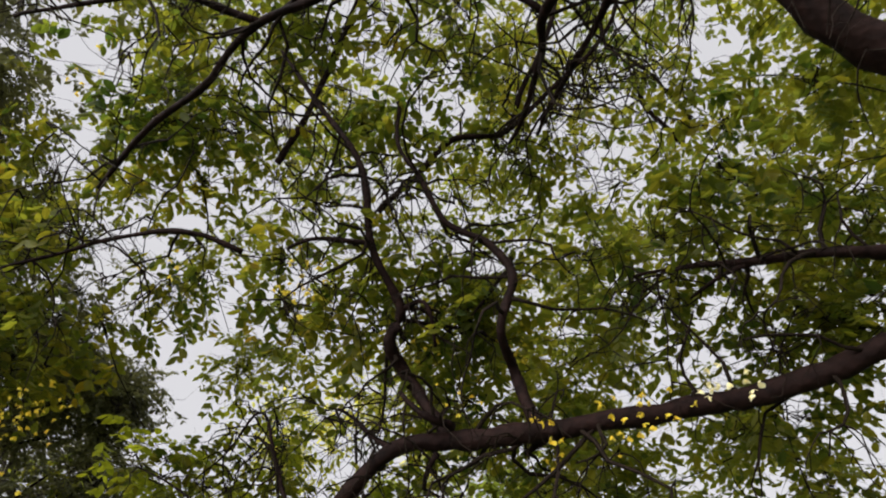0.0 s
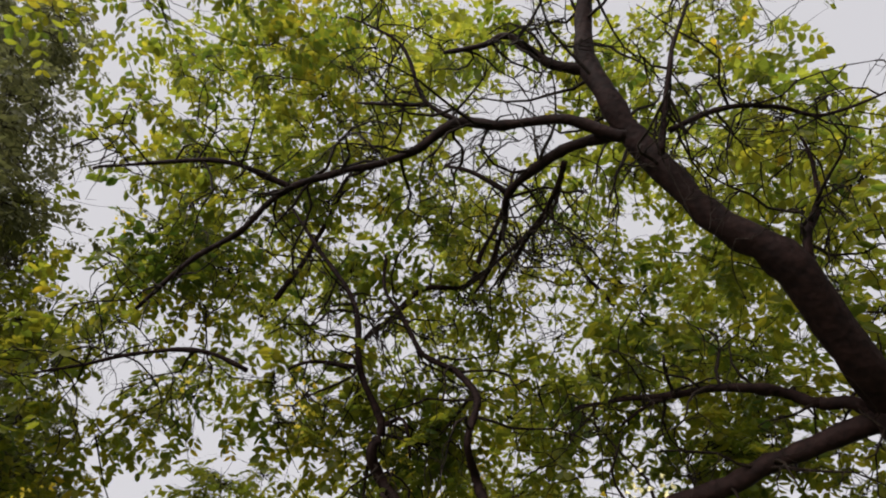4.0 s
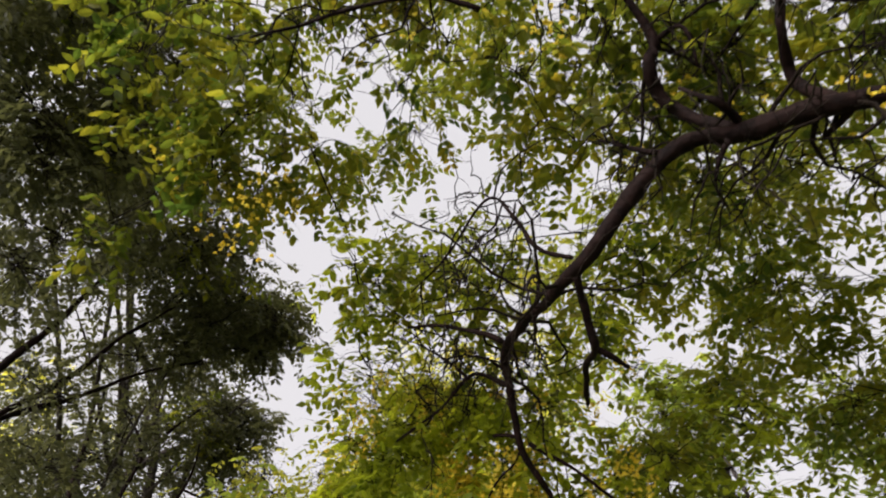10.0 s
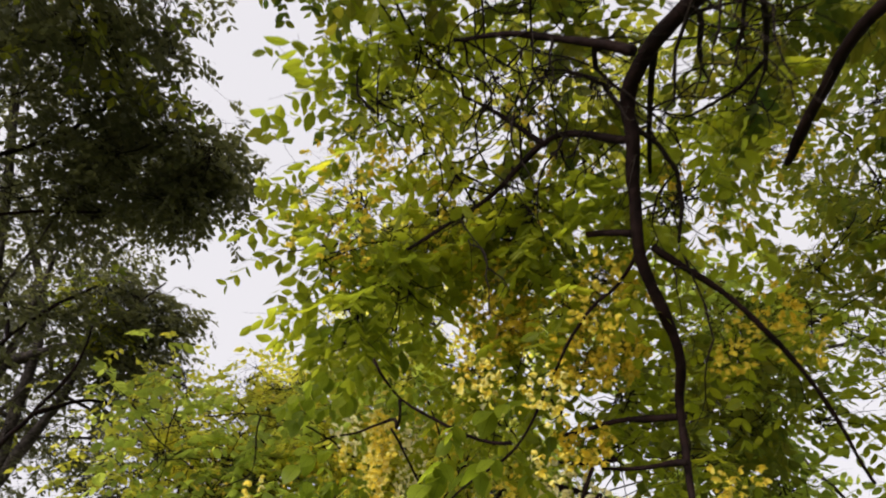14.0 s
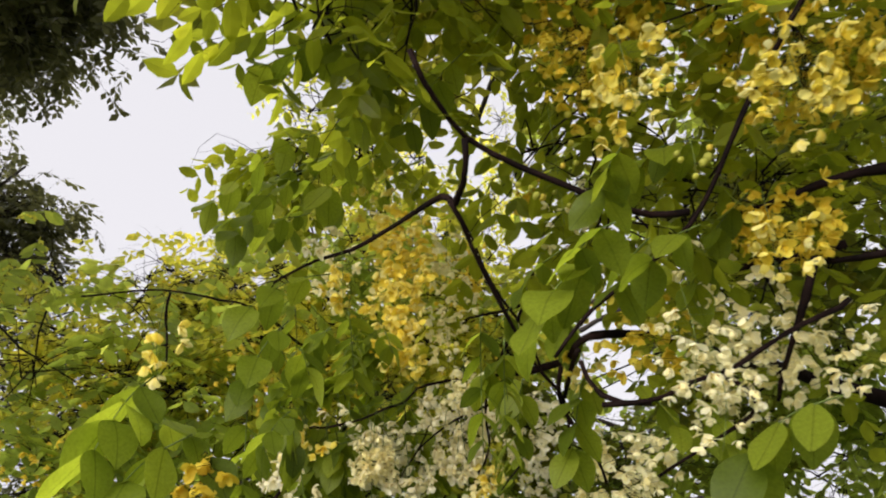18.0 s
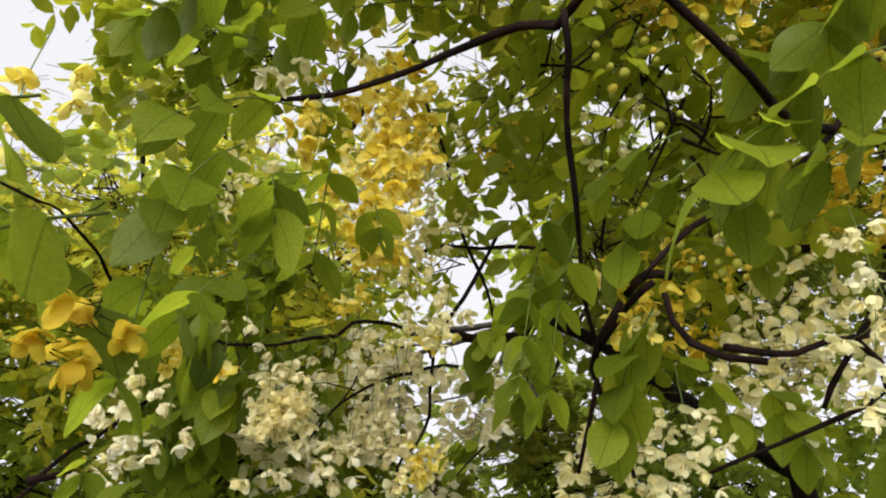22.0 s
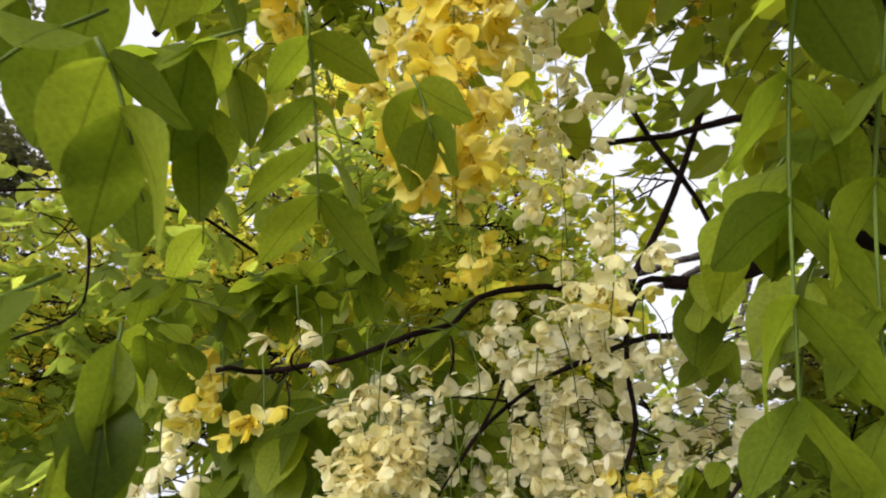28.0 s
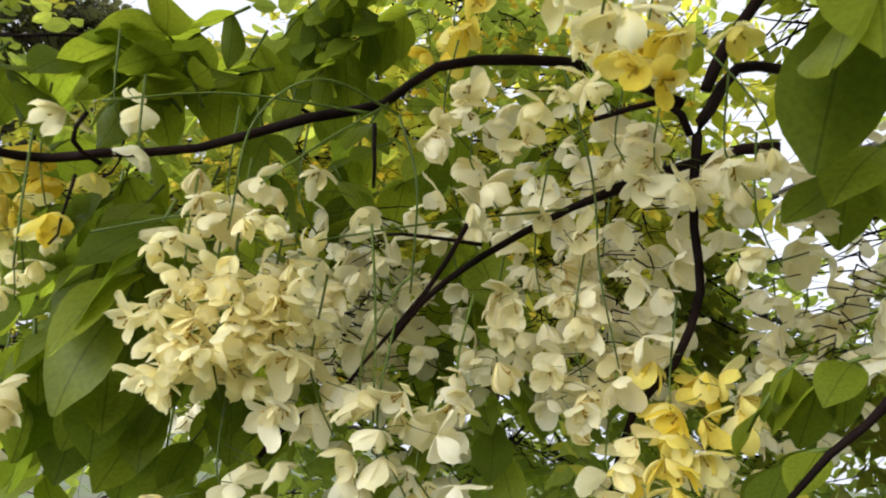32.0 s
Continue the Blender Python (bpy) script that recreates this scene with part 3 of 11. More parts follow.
def far_raceme(tree, top, length, radius, count, style):
    """A flower cluster farther off, its flowers joined with the others of its tree."""
    rng = np.random.default_rng(int(abs(np.array(top) @ (53, 29, 17)) * 100))
    node, place, out = flower_places(rng, top, length, radius, count)
    d = out * 0.45 + np.array([0, 0, -0.8]) + rng.normal(0, 0.3, (count, 3))
    v, f = scatter(place, rotations(d, rng.normal(0, 1, (count, 3))), 0.045 * (0.8 + 0.4 * rng.random(count)), *FAR_FLOWER)
    pile(tree, {GOLD: "yellow_blossom", PALE: "pale_blossom", CREAMY: "cream_blossom"}[style], PETALS[style], v, f)
    v, f = twig_mesh(rng, node, place, 0.0012)
    pile(tree, "twig", TWIG, v, f)


# ---- ground ----
def soil():
    m, nodes, links, shader, out = material("grass_ground")
    tex, n1, n2 = nodes.new("ShaderNodeTexCoord"), nodes.new("ShaderNodeTexNoise"), nodes.new("ShaderNodeTexNoise")
    n1.inputs["Scale"].default_value, n2.inputs["Scale"].default_value = 0.6, 18
    links.new(tex.outputs["Object"], n1.inputs["Vector"]); links.new(tex.outputs["Object"], n2.inputs["Vector"])
    mul = nodes.new("ShaderNodeMath"); mul.operation = "MULTIPLY"
    links.new(n1.outputs["Fac"], mul.inputs[0]); links.new(n2.outputs["Fac"], mul.inputs[1])
    r = ramp_node(nodes, [(0.15, (0.05, 0.04, 0.025)), (0.3, (0.05, 0.075, 0.02)), (0.5, (0.08, 0.11, 0.03))])
    links.new(mul.outputs[0], r.inputs[0]); links.new(r.outputs[0], shader.inputs["Base Color"])
    shader.inputs["Roughness"].default_value = 0.95
    return m


gv = [(x * 8.0, y * 8.0, 0.06 * noise.noise(Vector((x, y, 0)) * 0.7)) for y in range(-25, 26) for x in range(-25, 26)]
gf = [(a, a + 1, a + 52, a + 51) for y in range(50) for a in range(y * 51, y * 51 + 50)]
gv += [(-2500, -2500, -0.3), (2500, -2500, -0.3), (2500, 2500, -0.3), (-2500, 2500, -0.3)]
gf.append((len(gv) - 4, len(gv) - 3, len(gv) - 2, len(gv) - 1))
tagged(new("ground", mesh_of("ground", gv, gf, soil())), "damp grassy ground under the trees", "ground", kind="structure")


# the old shower tree: trunk out of the walk's way, two limbs, their branches
old_tree = thing("flowering_tree", (3.85, 2.67, 0), "old shower tree with dark wet bark and yellow flowers", "tree")
branch('trunk', old_tree, [(3.85, 2.67, -0.10), (3.64, 2.92, 1.73), (3.22, 3.17, 3.56), (2.95, 3.38, 5.13)], 0.2400, 0.1700, leafy_from=2)
branch('limb', old_tree, [(2.95, 3.38, 5.13), (2.59, 3.06, 5.35), (2.17, 2.68, 5.78), (1.64, 2.57, 6.21), (1.21, 2.47, 6.87), (0.99, 2.33, 7.28), (0.87, 2.29, 7.81), (0.94, 1.96, 8.87)], 0.1500, 0.0600, leafy_from=0.6)
branch('limb', old_tree, [(2.95, 3.38, 5.13), (2.24, 3.78, 4.95), (1.66, 4.11, 4.78), (0.21, 4.13, 4.49), (-0.30, 4.29, 4.47)], 0.0780, 0.0560, leafy_from=0.35)
branch('limb', old_tree, [(-0.25, 4.29, 4.48), (-0.72, 4.34, 4.38), (-1.30, 4.77, 3.87), (-1.86, 6.05, 3.98), (-1.85, 6.36, 3.74), (-1.80, 6.63, 3.37), (-1.57, 7.01, 3.04), (-1.51, 7.28, 2.80), (-1.48, 7.32, 2.30), (-1.40, 7.37, 2.15)], 0.0550, 0.0180, leafy_from=0.35)
branch('branch', old_tree, [(1.06, 2.31, 6.71), (0.60, 2.31, 6.89), (0.17, 2.45, 6.97), (-0.19, 2.51, 7.07), (-0.64, 2.74, 6.88), (-1.48, 2.87, 6.62), (-1.86, 3.14, 6.37), (-2.30, 3.32, 6.13), (-2.67, 3.60, 5.91)], 0.0488, 0.0157)
branch('branch', old_tree, [(-1.48, 2.87, 6.62), (-1.92, 2.74, 6.71), (-2.40, 2.77, 6.75), (-3.03, 2.80, 6.66)], 0.0276, 0.0117)
branch('branch', old_tree, [(0.99, 2.35, 6.77), (0.68, 2.53, 6.83), (0.40, 2.86, 6.88), (0.27, 3.15, 6.92), (0.27, 3.49, 6.88), (0.16, 4.01, 6.78), (0.07, 4.27, 6.79)], 0.0512, 0.0149)
branch('branch', old_tree, [(0.27, 3.13, 6.93), (-0.01, 3.08, 7.13), (-0.27, 3.17, 7.33)], 0.0263, 0.0150)
branch('branch', old_tree, [(0.66, 2.62, 6.77), (0.62, 2.99, 6.73), (0.42, 3.51, 6.69), (0.27, 4.07, 6.70)], 0.0288, 0.0137)
branch('branch', old_tree, [(0.89, 2.30, 7.56), (0.57, 2.33, 7.72), (0.23, 2.28, 8.03), (0.04, 2.41, 8.08), (-0.32, 2.58, 8.22)], 0.0527, 0.0186)
branch('branch', old_tree, [(-0.14, 2.51, 7.07), (-0.48, 2.48, 7.33), (-0.69, 2.26, 7.81), (-1.19, 2.21, 8.12)], 0.0248, 0.0074)
branch('branch', old_tree, [(-0.41, 2.52, 7.31), (-0.78, 2.58, 7.37), (-1.04, 2.67, 7.51)], 0.0225, 0.0112)
branch('branch', old_tree, [(1.24, 2.21, 6.40), (1.29, 1.93, 6.84), (1.40, 1.75, 7.27), (1.57, 1.61, 7.74)], 0.0248, 0.0124)
branch('branch', old_tree, [(1.31, 2.13, 6.57), (1.64, 2.06, 6.74), (2.07, 2.05, 6.80), (2.47, 2.10, 6.80), (2.97, 1.97, 6.97)], 0.0240, 0.0090)
branch('branch', old_tree, [(2.27, 2.67, 5.73), (2.27, 2.55, 6.00), (2.41, 2.44, 6.31), (2.35, 2.27, 6.76)], 0.0372, 0.0093)
branch('branch', old_tree, [(2.54, 3.56, 5.29), (2.33, 3.60, 5.40), (1.93, 3.56, 5.40), (1.64, 3.96, 5.56), (1.27, 4.35, 5.73), (0.98, 4.62, 5.79)], 0.0465, 0.0124)
branch('branch', old_tree, [(1.68, 3.95, 5.56), (1.49, 4.13, 5.58), (1.29, 4.37, 5.49)], 0.0248, 0.0099)
branch('branch', old_tree, [(2.89, 3.46, 5.06), (2.73, 3.46, 5.24), (2.54, 3.56, 5.29)], 0.0558, 0.0465)
branch('branch', old_tree, [(-0.30, 4.29, 4.47), (-0.64, 4.48, 4.94), (-0.74, 4.28, 5.14), (-0.69, 4.29, 5.37), (-0.91, 4.09, 5.78), (-1.01, 3.97, 6.37), (-1.41, 3.92, 6.93), (-1.74, 3.88, 7.43)], 0.0460, 0.0148)
branch('branch', old_tree, [(-0.91, 4.10, 5.77), (-1.28, 4.05, 5.79), (-1.50, 4.12, 5.74)], 0.0252, 0.0117)
branch('branch', old_tree, [(-0.69, 4.30, 5.36), (-0.52, 4.21, 5.38), (-0.44, 4.33, 5.10)], 0.0234, 0.0105)
branch('branch', old_tree, [(-1.86, 4.21, 5.77), (-2.18, 4.12, 5.87), (-2.64, 4.11, 5.87), (-3.18, 4.10, 5.69), (-3.52, 4.05, 5.55)], 0.0254, 0.0105)
branch('branch', old_tree, [(0.21, 4.13, 4.49), (0.09, 4.32, 4.92), (-0.00, 4.03, 5.11), (0.07, 4.06, 5.50), (-0.10, 4.12, 5.79), (-0.41, 4.11, 5.97), (-0.60, 4.08, 6.34), (-0.77, 4.09, 6.62), (-0.81, 4.10, 7.07)], 0.0416, 0.0148)
branch('branch', old_tree, [(-1.16, 5.43, 6.91), (-0.81, 5.29, 7.20), (-0.47, 5.18, 7.56), (0.04, 5.23, 7.69), (0.18, 5.15, 8.08), (0.47, 5.01, 8.77), (0.61, 4.89, 9.39)], 0.0316, 0.0248)
branch('branch', old_tree, [(0.04, 5.23, 7.69), (0.54, 5.07, 8.14), (1.02, 4.91, 8.65), (1.17, 4.78, 9.13)], 0.0288, 0.0198)
branch('branch', old_tree, [(-1.93, 4.68, 6.92), (-1.66, 4.51, 7.41), (-1.46, 4.40, 8.04), (-1.30, 4.32, 8.69)], 0.0312, 0.0180)
branch('branch', old_tree, [(2.29, 6.61, 9.00), (1.86, 6.37, 9.43), (1.49, 6.20, 9.69)], 0.0310, 0.0124)
branch('branch', old_tree, [(2.21, 6.82, 8.79), (1.78, 6.60, 9.19), (1.53, 6.27, 9.62)], 0.0372, 0.0186)
branch('branch', old_tree, [(-1.31, 4.96, 4.09), (-1.56, 5.07, 4.27), (-1.90, 5.33, 4.93), (-2.38, 5.86, 4.70), (-2.69, 6.10, 4.54)], 0.0195, 0.0060)
branch('branch', old_tree, [(-0.30, 4.27, 4.55), (-0.45, 4.10, 4.56), (-0.63, 4.13, 4.72)], 0.0310, 0.0124)
branch('branch', old_tree, [(0.32, 4.06, 4.49), (0.24, 4.20, 4.44), (0.15, 4.32, 4.41)], 0.0310, 0.0155)
branch('branch', old_tree, [(-0.39, 4.23, 4.37), (-0.45, 4.32, 4.26), (-0.47, 4.38, 4.19)], 0.0248, 0.0112)
branch('branch', old_tree, [(-0.63, 4.32, 4.39), (-0.81, 4.44, 4.51), (-1.09, 4.54, 4.73)], 0.0248, 0.0087)
branch('branch', old_tree, [(-1.30, 4.77, 3.87), (-1.24, 5.07, 3.65), (-1.21, 5.21, 3.55), (-1.26, 5.70, 3.60), (-1.25, 6.22, 3.56)], 0.0310, 0.0186)
branch('branch', old_tree, [(-1.21, 5.21, 3.55), (-1.10, 5.29, 3.52), (-0.99, 5.39, 3.49)], 0.0263, 0.0150)
branch('branch', old_tree, [(-1.89, 6.03, 4.02), (-2.06, 6.08, 4.13), (-2.41, 6.13, 4.23), (-2.71, 6.20, 4.27)], 0.0279, 0.0112)
branch('branch', old_tree, [(-1.86, 6.34, 3.77), (-2.21, 6.58, 3.98), (-2.54, 6.83, 3.75), (-2.94, 7.00, 3.54)], 0.0210, 0.0090)
branch('branch', old_tree, [(-2.23, 6.60, 3.95), (-2.42, 6.60, 4.12), (-2.67, 6.59, 4.27)], 0.0188, 0.0090)
branch('branch', old_tree, [(-1.79, 6.64, 3.45), (-1.90, 6.64, 3.46), (-2.03, 6.70, 3.48)], 0.0225, 0.0150)
branch('branch', old_tree, [(-1.73, 6.66, 3.40), (-1.37, 6.78, 3.23), (-1.04, 7.00, 3.02), (-0.81, 7.21, 2.83), (-0.54, 7.50, 2.59)], 0.0189, 0.0086)
branch('branch', old_tree, [(-1.80, 6.63, 3.37), (-1.86, 6.83, 3.29), (-2.02, 6.83, 3.12), (-2.18, 7.16, 2.88), (-2.33, 7.32, 2.61), (-2.47, 7.39, 2.50), (-2.58, 7.41, 2.42), (-2.69, 7.44, 2.30)], 0.0102, 0.0054)
branch('branch', old_tree, [(-2.35, 7.26, 2.61), (-2.45, 7.27, 2.61), (-2.58, 7.23, 2.63), (-2.78, 7.19, 2.70), (-2.91, 7.15, 2.76), (-2.98, 7.09, 2.83), (-3.04, 7.01, 2.91)], 0.0092, 0.0065)
branch('branch', old_tree, [(-2.91, 7.15, 2.76), (-2.93, 7.29, 2.66)], 0.0097, 0.0076)
branch('branch', old_tree, [(-1.48, 7.30, 2.81), (-1.66, 7.37, 2.82), (-1.82, 7.43, 2.81), (-2.07, 7.53, 2.75)], 0.0189, 0.0108)
branch('branch', old_tree, [(-1.53, 7.20, 2.55), (-1.67, 7.37, 2.56), (-1.87, 7.54, 2.59)], 0.0162, 0.0081)
branch('branch', old_tree, [(-1.93, 7.46, 2.57), (-1.97, 7.50, 2.47), (-2.01, 7.69, 2.23)], 0.0119, 0.0065)
branch('branch', old_tree, [(-2.61, 7.36, 2.16), (-2.46, 7.36, 2.17), (-2.33, 7.34, 2.22), (-2.24, 7.37, 2.15), (-2.28, 7.52, 2.10), (-2.39, 7.69, 2.04)], 0.0065, 0.0043)
branch('branch', old_tree, [(-2.33, 7.34, 2.22), (-2.15, 7.38, 2.31), (-1.90, 7.42, 2.43)], 0.0060, 0.0076)
branch('branch', old_tree, [(-1.80, 7.50, 2.63), (-1.95, 7.61, 2.63), (-2.09, 7.79, 2.68)], 0.0140, 0.0081)
branch('branch', old_tree, [(-2.93, 7.29, 2.66), (-2.96, 7.38, 2.74), (-3.02, 7.48, 2.75), (-3.10, 7.62, 2.76), (-3.22, 7.73, 2.75), (-3.34, 7.81, 2.75), (-3.49, 7.90, 2.72)], 0.0097, 0.0043)
branch('branch', old_tree, [(-2.95, 7.24, 2.64), (-2.88, 7.37, 2.54), (-2.81, 7.46, 2.44), (-2.71, 7.59, 2.33), (-2.62, 7.70, 2.24), (-2.61, 7.80, 2.04)], 0.0060, 0.0043, leafy_from=2)
branch('branch', old_tree, [(-2.65, 7.56, 2.31), (-2.62, 7.70, 2.24), (-2.54, 7.73, 2.12), (-2.52, 7.74, 2.03)], 0.0065, 0.0038, leafy_from=2)
branch('branch', old_tree, [(-2.61, 7.51, 2.34), (-2.61, 7.59, 2.32), (-2.62, 7.69, 2.26)], 0.0076, 0.0065, leafy_from=2)
branch('branch', old_tree, [(-2.62, 7.47, 2.30), (-2.57, 7.46, 2.22), (-2.48, 7.40, 2.17)], 0.0065, 0.0076, leafy_from=2)
branch('branch', old_tree, [(-2.62, 7.58, 2.34), (-2.59, 7.55, 2.37), (-2.53, 7.55, 2.39)], 0.0076, 0.0108, leafy_from=2)

sprout(old_tree)

# the cream-flowered shower tree
cream_tree = thing("flowering_tree", (0.1, 9.6, 0), "shower tree hung with cream and pale yellow flower racemes", "tree")
branch('trunk', cream_tree, [(0.10, 9.60, -0.10), (0.05, 9.50, 1.00), (-0.10, 9.40, 1.90), (-0.40, 9.20, 2.50)], 0.1200, 0.0600, leafy_from=2)
branch('limb', cream_tree, [(-0.40, 9.20, 2.50), (-2.06, 8.60, 2.74), (-2.44, 8.36, 2.57), (-2.67, 8.28, 2.50)], 0.0450, 0.0120, leafy_from=2)
branch('branch', cream_tree, [(-2.67, 8.27, 2.50), (-2.73, 8.24, 2.48), (-2.77, 8.21, 2.42), (-2.79, 8.19, 2.38), (-2.79, 8.20, 2.29), (-2.78, 8.22, 2.23), (-2.80, 8.24, 2.16), (-2.83, 8.27, 2.12), (-2.85, 8.29, 2.04)], 0.0063, 0.0031, leafy_from=2)
branch('branch', cream_tree, [(-2.56, 8.23, 2.88), (-2.66, 8.21, 2.65), (-2.72, 8.20, 2.54), (-2.75, 8.21, 2.49), (-2.77, 8.21, 2.44)], 0.0069, 0.0058, leafy_from=2)
branch('branch', cream_tree, [(-2.79, 8.19, 2.38), (-2.82, 8.18, 2.41), (-2.88, 8.18, 2.39)], 0.0037, 0.0026, leafy_from=2)
branch('branch', cream_tree, [(-2.71, 8.19, 2.37), (-2.77, 8.21, 2.36), (-2.83, 8.21, 2.34), (-2.90, 8.23, 2.32), (-2.98, 8.22, 2.27), (-3.03, 8.21, 2.22), (-3.06, 8.21, 2.17)], 0.0058, 0.0026, leafy_from=2)
branch('branch', cream_tree, [(-3.364, 7.976, 2.257), (-3.334, 8.001, 2.252), (-3.310, 8.030, 2.260), (-3.270, 8.040, 2.270), (-3.210, 8.070, 2.290), (-3.120, 8.090, 2.330), (-3.060, 8.100, 2.350), (-3.020, 8.120, 2.400), (-2.950, 8.150, 2.430), (-2.880, 8.190, 2.450), (-2.790, 8.220, 2.430)], 0.0030, 0.0058, leafy_from=2)
branch('branch', cream_tree, [(-3.07, 8.10, 2.34), (-3.07, 8.10, 2.32), (-3.07, 8.12, 2.29)], 0.0021, 0.0016, leafy_from=2)
branch('branch', cream_tree, [(-3.27, 8.04, 2.27), (-3.28, 8.02, 2.28), (-3.27, 8.01, 2.30)], 0.0021, 0.0016, leafy_from=2)
branch('branch', cream_tree, [(-3.29, 8.04, 2.26), (-3.29, 8.03, 2.22), (-3.29, 8.03, 2.20)], 0.0016, 0.0010, leafy_from=2)
branch('branch', cream_tree, [(-2.98, 8.19, 2.31), (-3.00, 8.18, 2.26), (-3.03, 8.19, 2.21), (-3.08, 8.18, 2.14), (-3.11, 8.18, 2.09)], 0.0031, 0.0016, leafy_from=2)
branch('branch', cream_tree, [(-2.98, 8.21, 2.27), (-3.03, 8.20, 2.27), (-3.07, 8.19, 2.27)], 0.0021, 0.0016, leafy_from=2)
branch('branch', cream_tree, [(-3.19, 8.43, 2.12), (-3.23, 8.42, 2.08), (-3.25, 8.41, 2.05)], 0.0048, 0.0037, leafy_from=2)
branch('branch', cream_tree, [(-3.67, 8.51, 2.03), (-3.64, 8.54, 2.04), (-3.59, 8.57, 2.07)], 0.0105, 0.0053, leafy_from=2)
branch('branch', cream_tree, [(-2.71, 8.03, 2.13), (-2.73, 8.04, 2.10), (-2.77, 8.05, 2.06)], 0.0031, 0.0021, leafy_from=2)
branch('branch', cream_tree, [(-2.47, 8.06, 2.71), (-2.62, 8.04, 2.68), (-2.72, 8.04, 2.65), (-2.84, 8.03, 2.63), (-2.90, 8.01, 2.58)], 0.0063, 0.0048, leafy_from=2)
branch('branch', cream_tree, [(-2.89, 8.09, 3.16), (-2.80, 8.11, 2.96), (-2.76, 8.15, 2.87), (-2.69, 8.19, 2.77), (-2.60, 8.23, 2.64), (-2.56, 8.27, 2.49)], 0.0053, 0.0048, leafy_from=2)

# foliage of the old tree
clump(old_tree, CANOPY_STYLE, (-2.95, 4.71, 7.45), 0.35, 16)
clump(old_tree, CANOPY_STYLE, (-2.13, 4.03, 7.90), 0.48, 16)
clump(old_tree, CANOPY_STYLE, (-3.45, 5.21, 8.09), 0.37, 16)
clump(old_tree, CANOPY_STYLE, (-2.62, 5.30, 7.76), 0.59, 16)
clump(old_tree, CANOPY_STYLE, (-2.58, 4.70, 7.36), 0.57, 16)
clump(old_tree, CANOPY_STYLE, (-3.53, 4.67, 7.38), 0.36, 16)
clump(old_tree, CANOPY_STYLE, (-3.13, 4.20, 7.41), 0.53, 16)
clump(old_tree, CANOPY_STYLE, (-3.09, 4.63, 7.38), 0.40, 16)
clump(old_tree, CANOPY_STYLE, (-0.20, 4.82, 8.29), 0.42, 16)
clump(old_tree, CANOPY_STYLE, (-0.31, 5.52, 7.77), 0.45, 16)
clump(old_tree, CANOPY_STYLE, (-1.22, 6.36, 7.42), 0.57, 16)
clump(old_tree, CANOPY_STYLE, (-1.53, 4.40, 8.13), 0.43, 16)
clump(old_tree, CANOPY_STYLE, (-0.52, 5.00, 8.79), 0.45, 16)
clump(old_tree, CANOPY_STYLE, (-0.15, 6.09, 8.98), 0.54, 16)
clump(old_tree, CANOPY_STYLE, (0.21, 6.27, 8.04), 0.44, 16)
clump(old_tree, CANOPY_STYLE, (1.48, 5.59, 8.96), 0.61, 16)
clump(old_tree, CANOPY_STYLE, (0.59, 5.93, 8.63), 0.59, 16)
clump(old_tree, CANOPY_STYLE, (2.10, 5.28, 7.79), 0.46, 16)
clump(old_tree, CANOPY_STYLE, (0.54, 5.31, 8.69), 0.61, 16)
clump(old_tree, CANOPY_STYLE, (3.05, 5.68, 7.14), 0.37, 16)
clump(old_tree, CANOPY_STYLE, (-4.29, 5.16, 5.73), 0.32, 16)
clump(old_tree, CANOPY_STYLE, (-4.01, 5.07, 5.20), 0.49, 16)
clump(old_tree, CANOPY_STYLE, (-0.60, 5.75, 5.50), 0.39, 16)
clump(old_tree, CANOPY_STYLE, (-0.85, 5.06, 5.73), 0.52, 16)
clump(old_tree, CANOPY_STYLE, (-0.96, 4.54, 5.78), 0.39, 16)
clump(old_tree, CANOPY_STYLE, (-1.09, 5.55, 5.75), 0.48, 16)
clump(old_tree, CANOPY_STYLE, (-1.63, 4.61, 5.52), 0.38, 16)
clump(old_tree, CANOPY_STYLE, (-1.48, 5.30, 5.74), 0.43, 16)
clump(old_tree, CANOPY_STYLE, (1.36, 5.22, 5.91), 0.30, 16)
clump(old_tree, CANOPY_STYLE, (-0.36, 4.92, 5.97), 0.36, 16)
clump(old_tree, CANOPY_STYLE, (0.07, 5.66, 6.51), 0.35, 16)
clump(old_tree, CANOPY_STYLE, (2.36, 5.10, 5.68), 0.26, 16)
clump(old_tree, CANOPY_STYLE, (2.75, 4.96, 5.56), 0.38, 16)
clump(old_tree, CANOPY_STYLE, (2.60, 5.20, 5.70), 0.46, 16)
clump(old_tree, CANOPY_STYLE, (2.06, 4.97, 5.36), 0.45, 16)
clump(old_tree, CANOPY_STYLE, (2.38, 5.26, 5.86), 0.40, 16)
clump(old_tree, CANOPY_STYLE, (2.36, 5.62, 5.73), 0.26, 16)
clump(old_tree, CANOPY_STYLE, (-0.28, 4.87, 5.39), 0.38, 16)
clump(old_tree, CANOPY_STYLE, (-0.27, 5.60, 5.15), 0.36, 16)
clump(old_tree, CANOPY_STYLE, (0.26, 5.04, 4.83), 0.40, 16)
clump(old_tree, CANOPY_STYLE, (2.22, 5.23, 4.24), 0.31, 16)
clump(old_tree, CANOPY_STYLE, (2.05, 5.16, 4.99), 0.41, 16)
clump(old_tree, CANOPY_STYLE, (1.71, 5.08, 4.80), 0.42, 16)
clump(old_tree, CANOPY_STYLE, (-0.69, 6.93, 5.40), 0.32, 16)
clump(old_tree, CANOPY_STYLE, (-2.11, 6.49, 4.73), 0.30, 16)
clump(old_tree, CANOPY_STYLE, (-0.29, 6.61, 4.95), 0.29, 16)
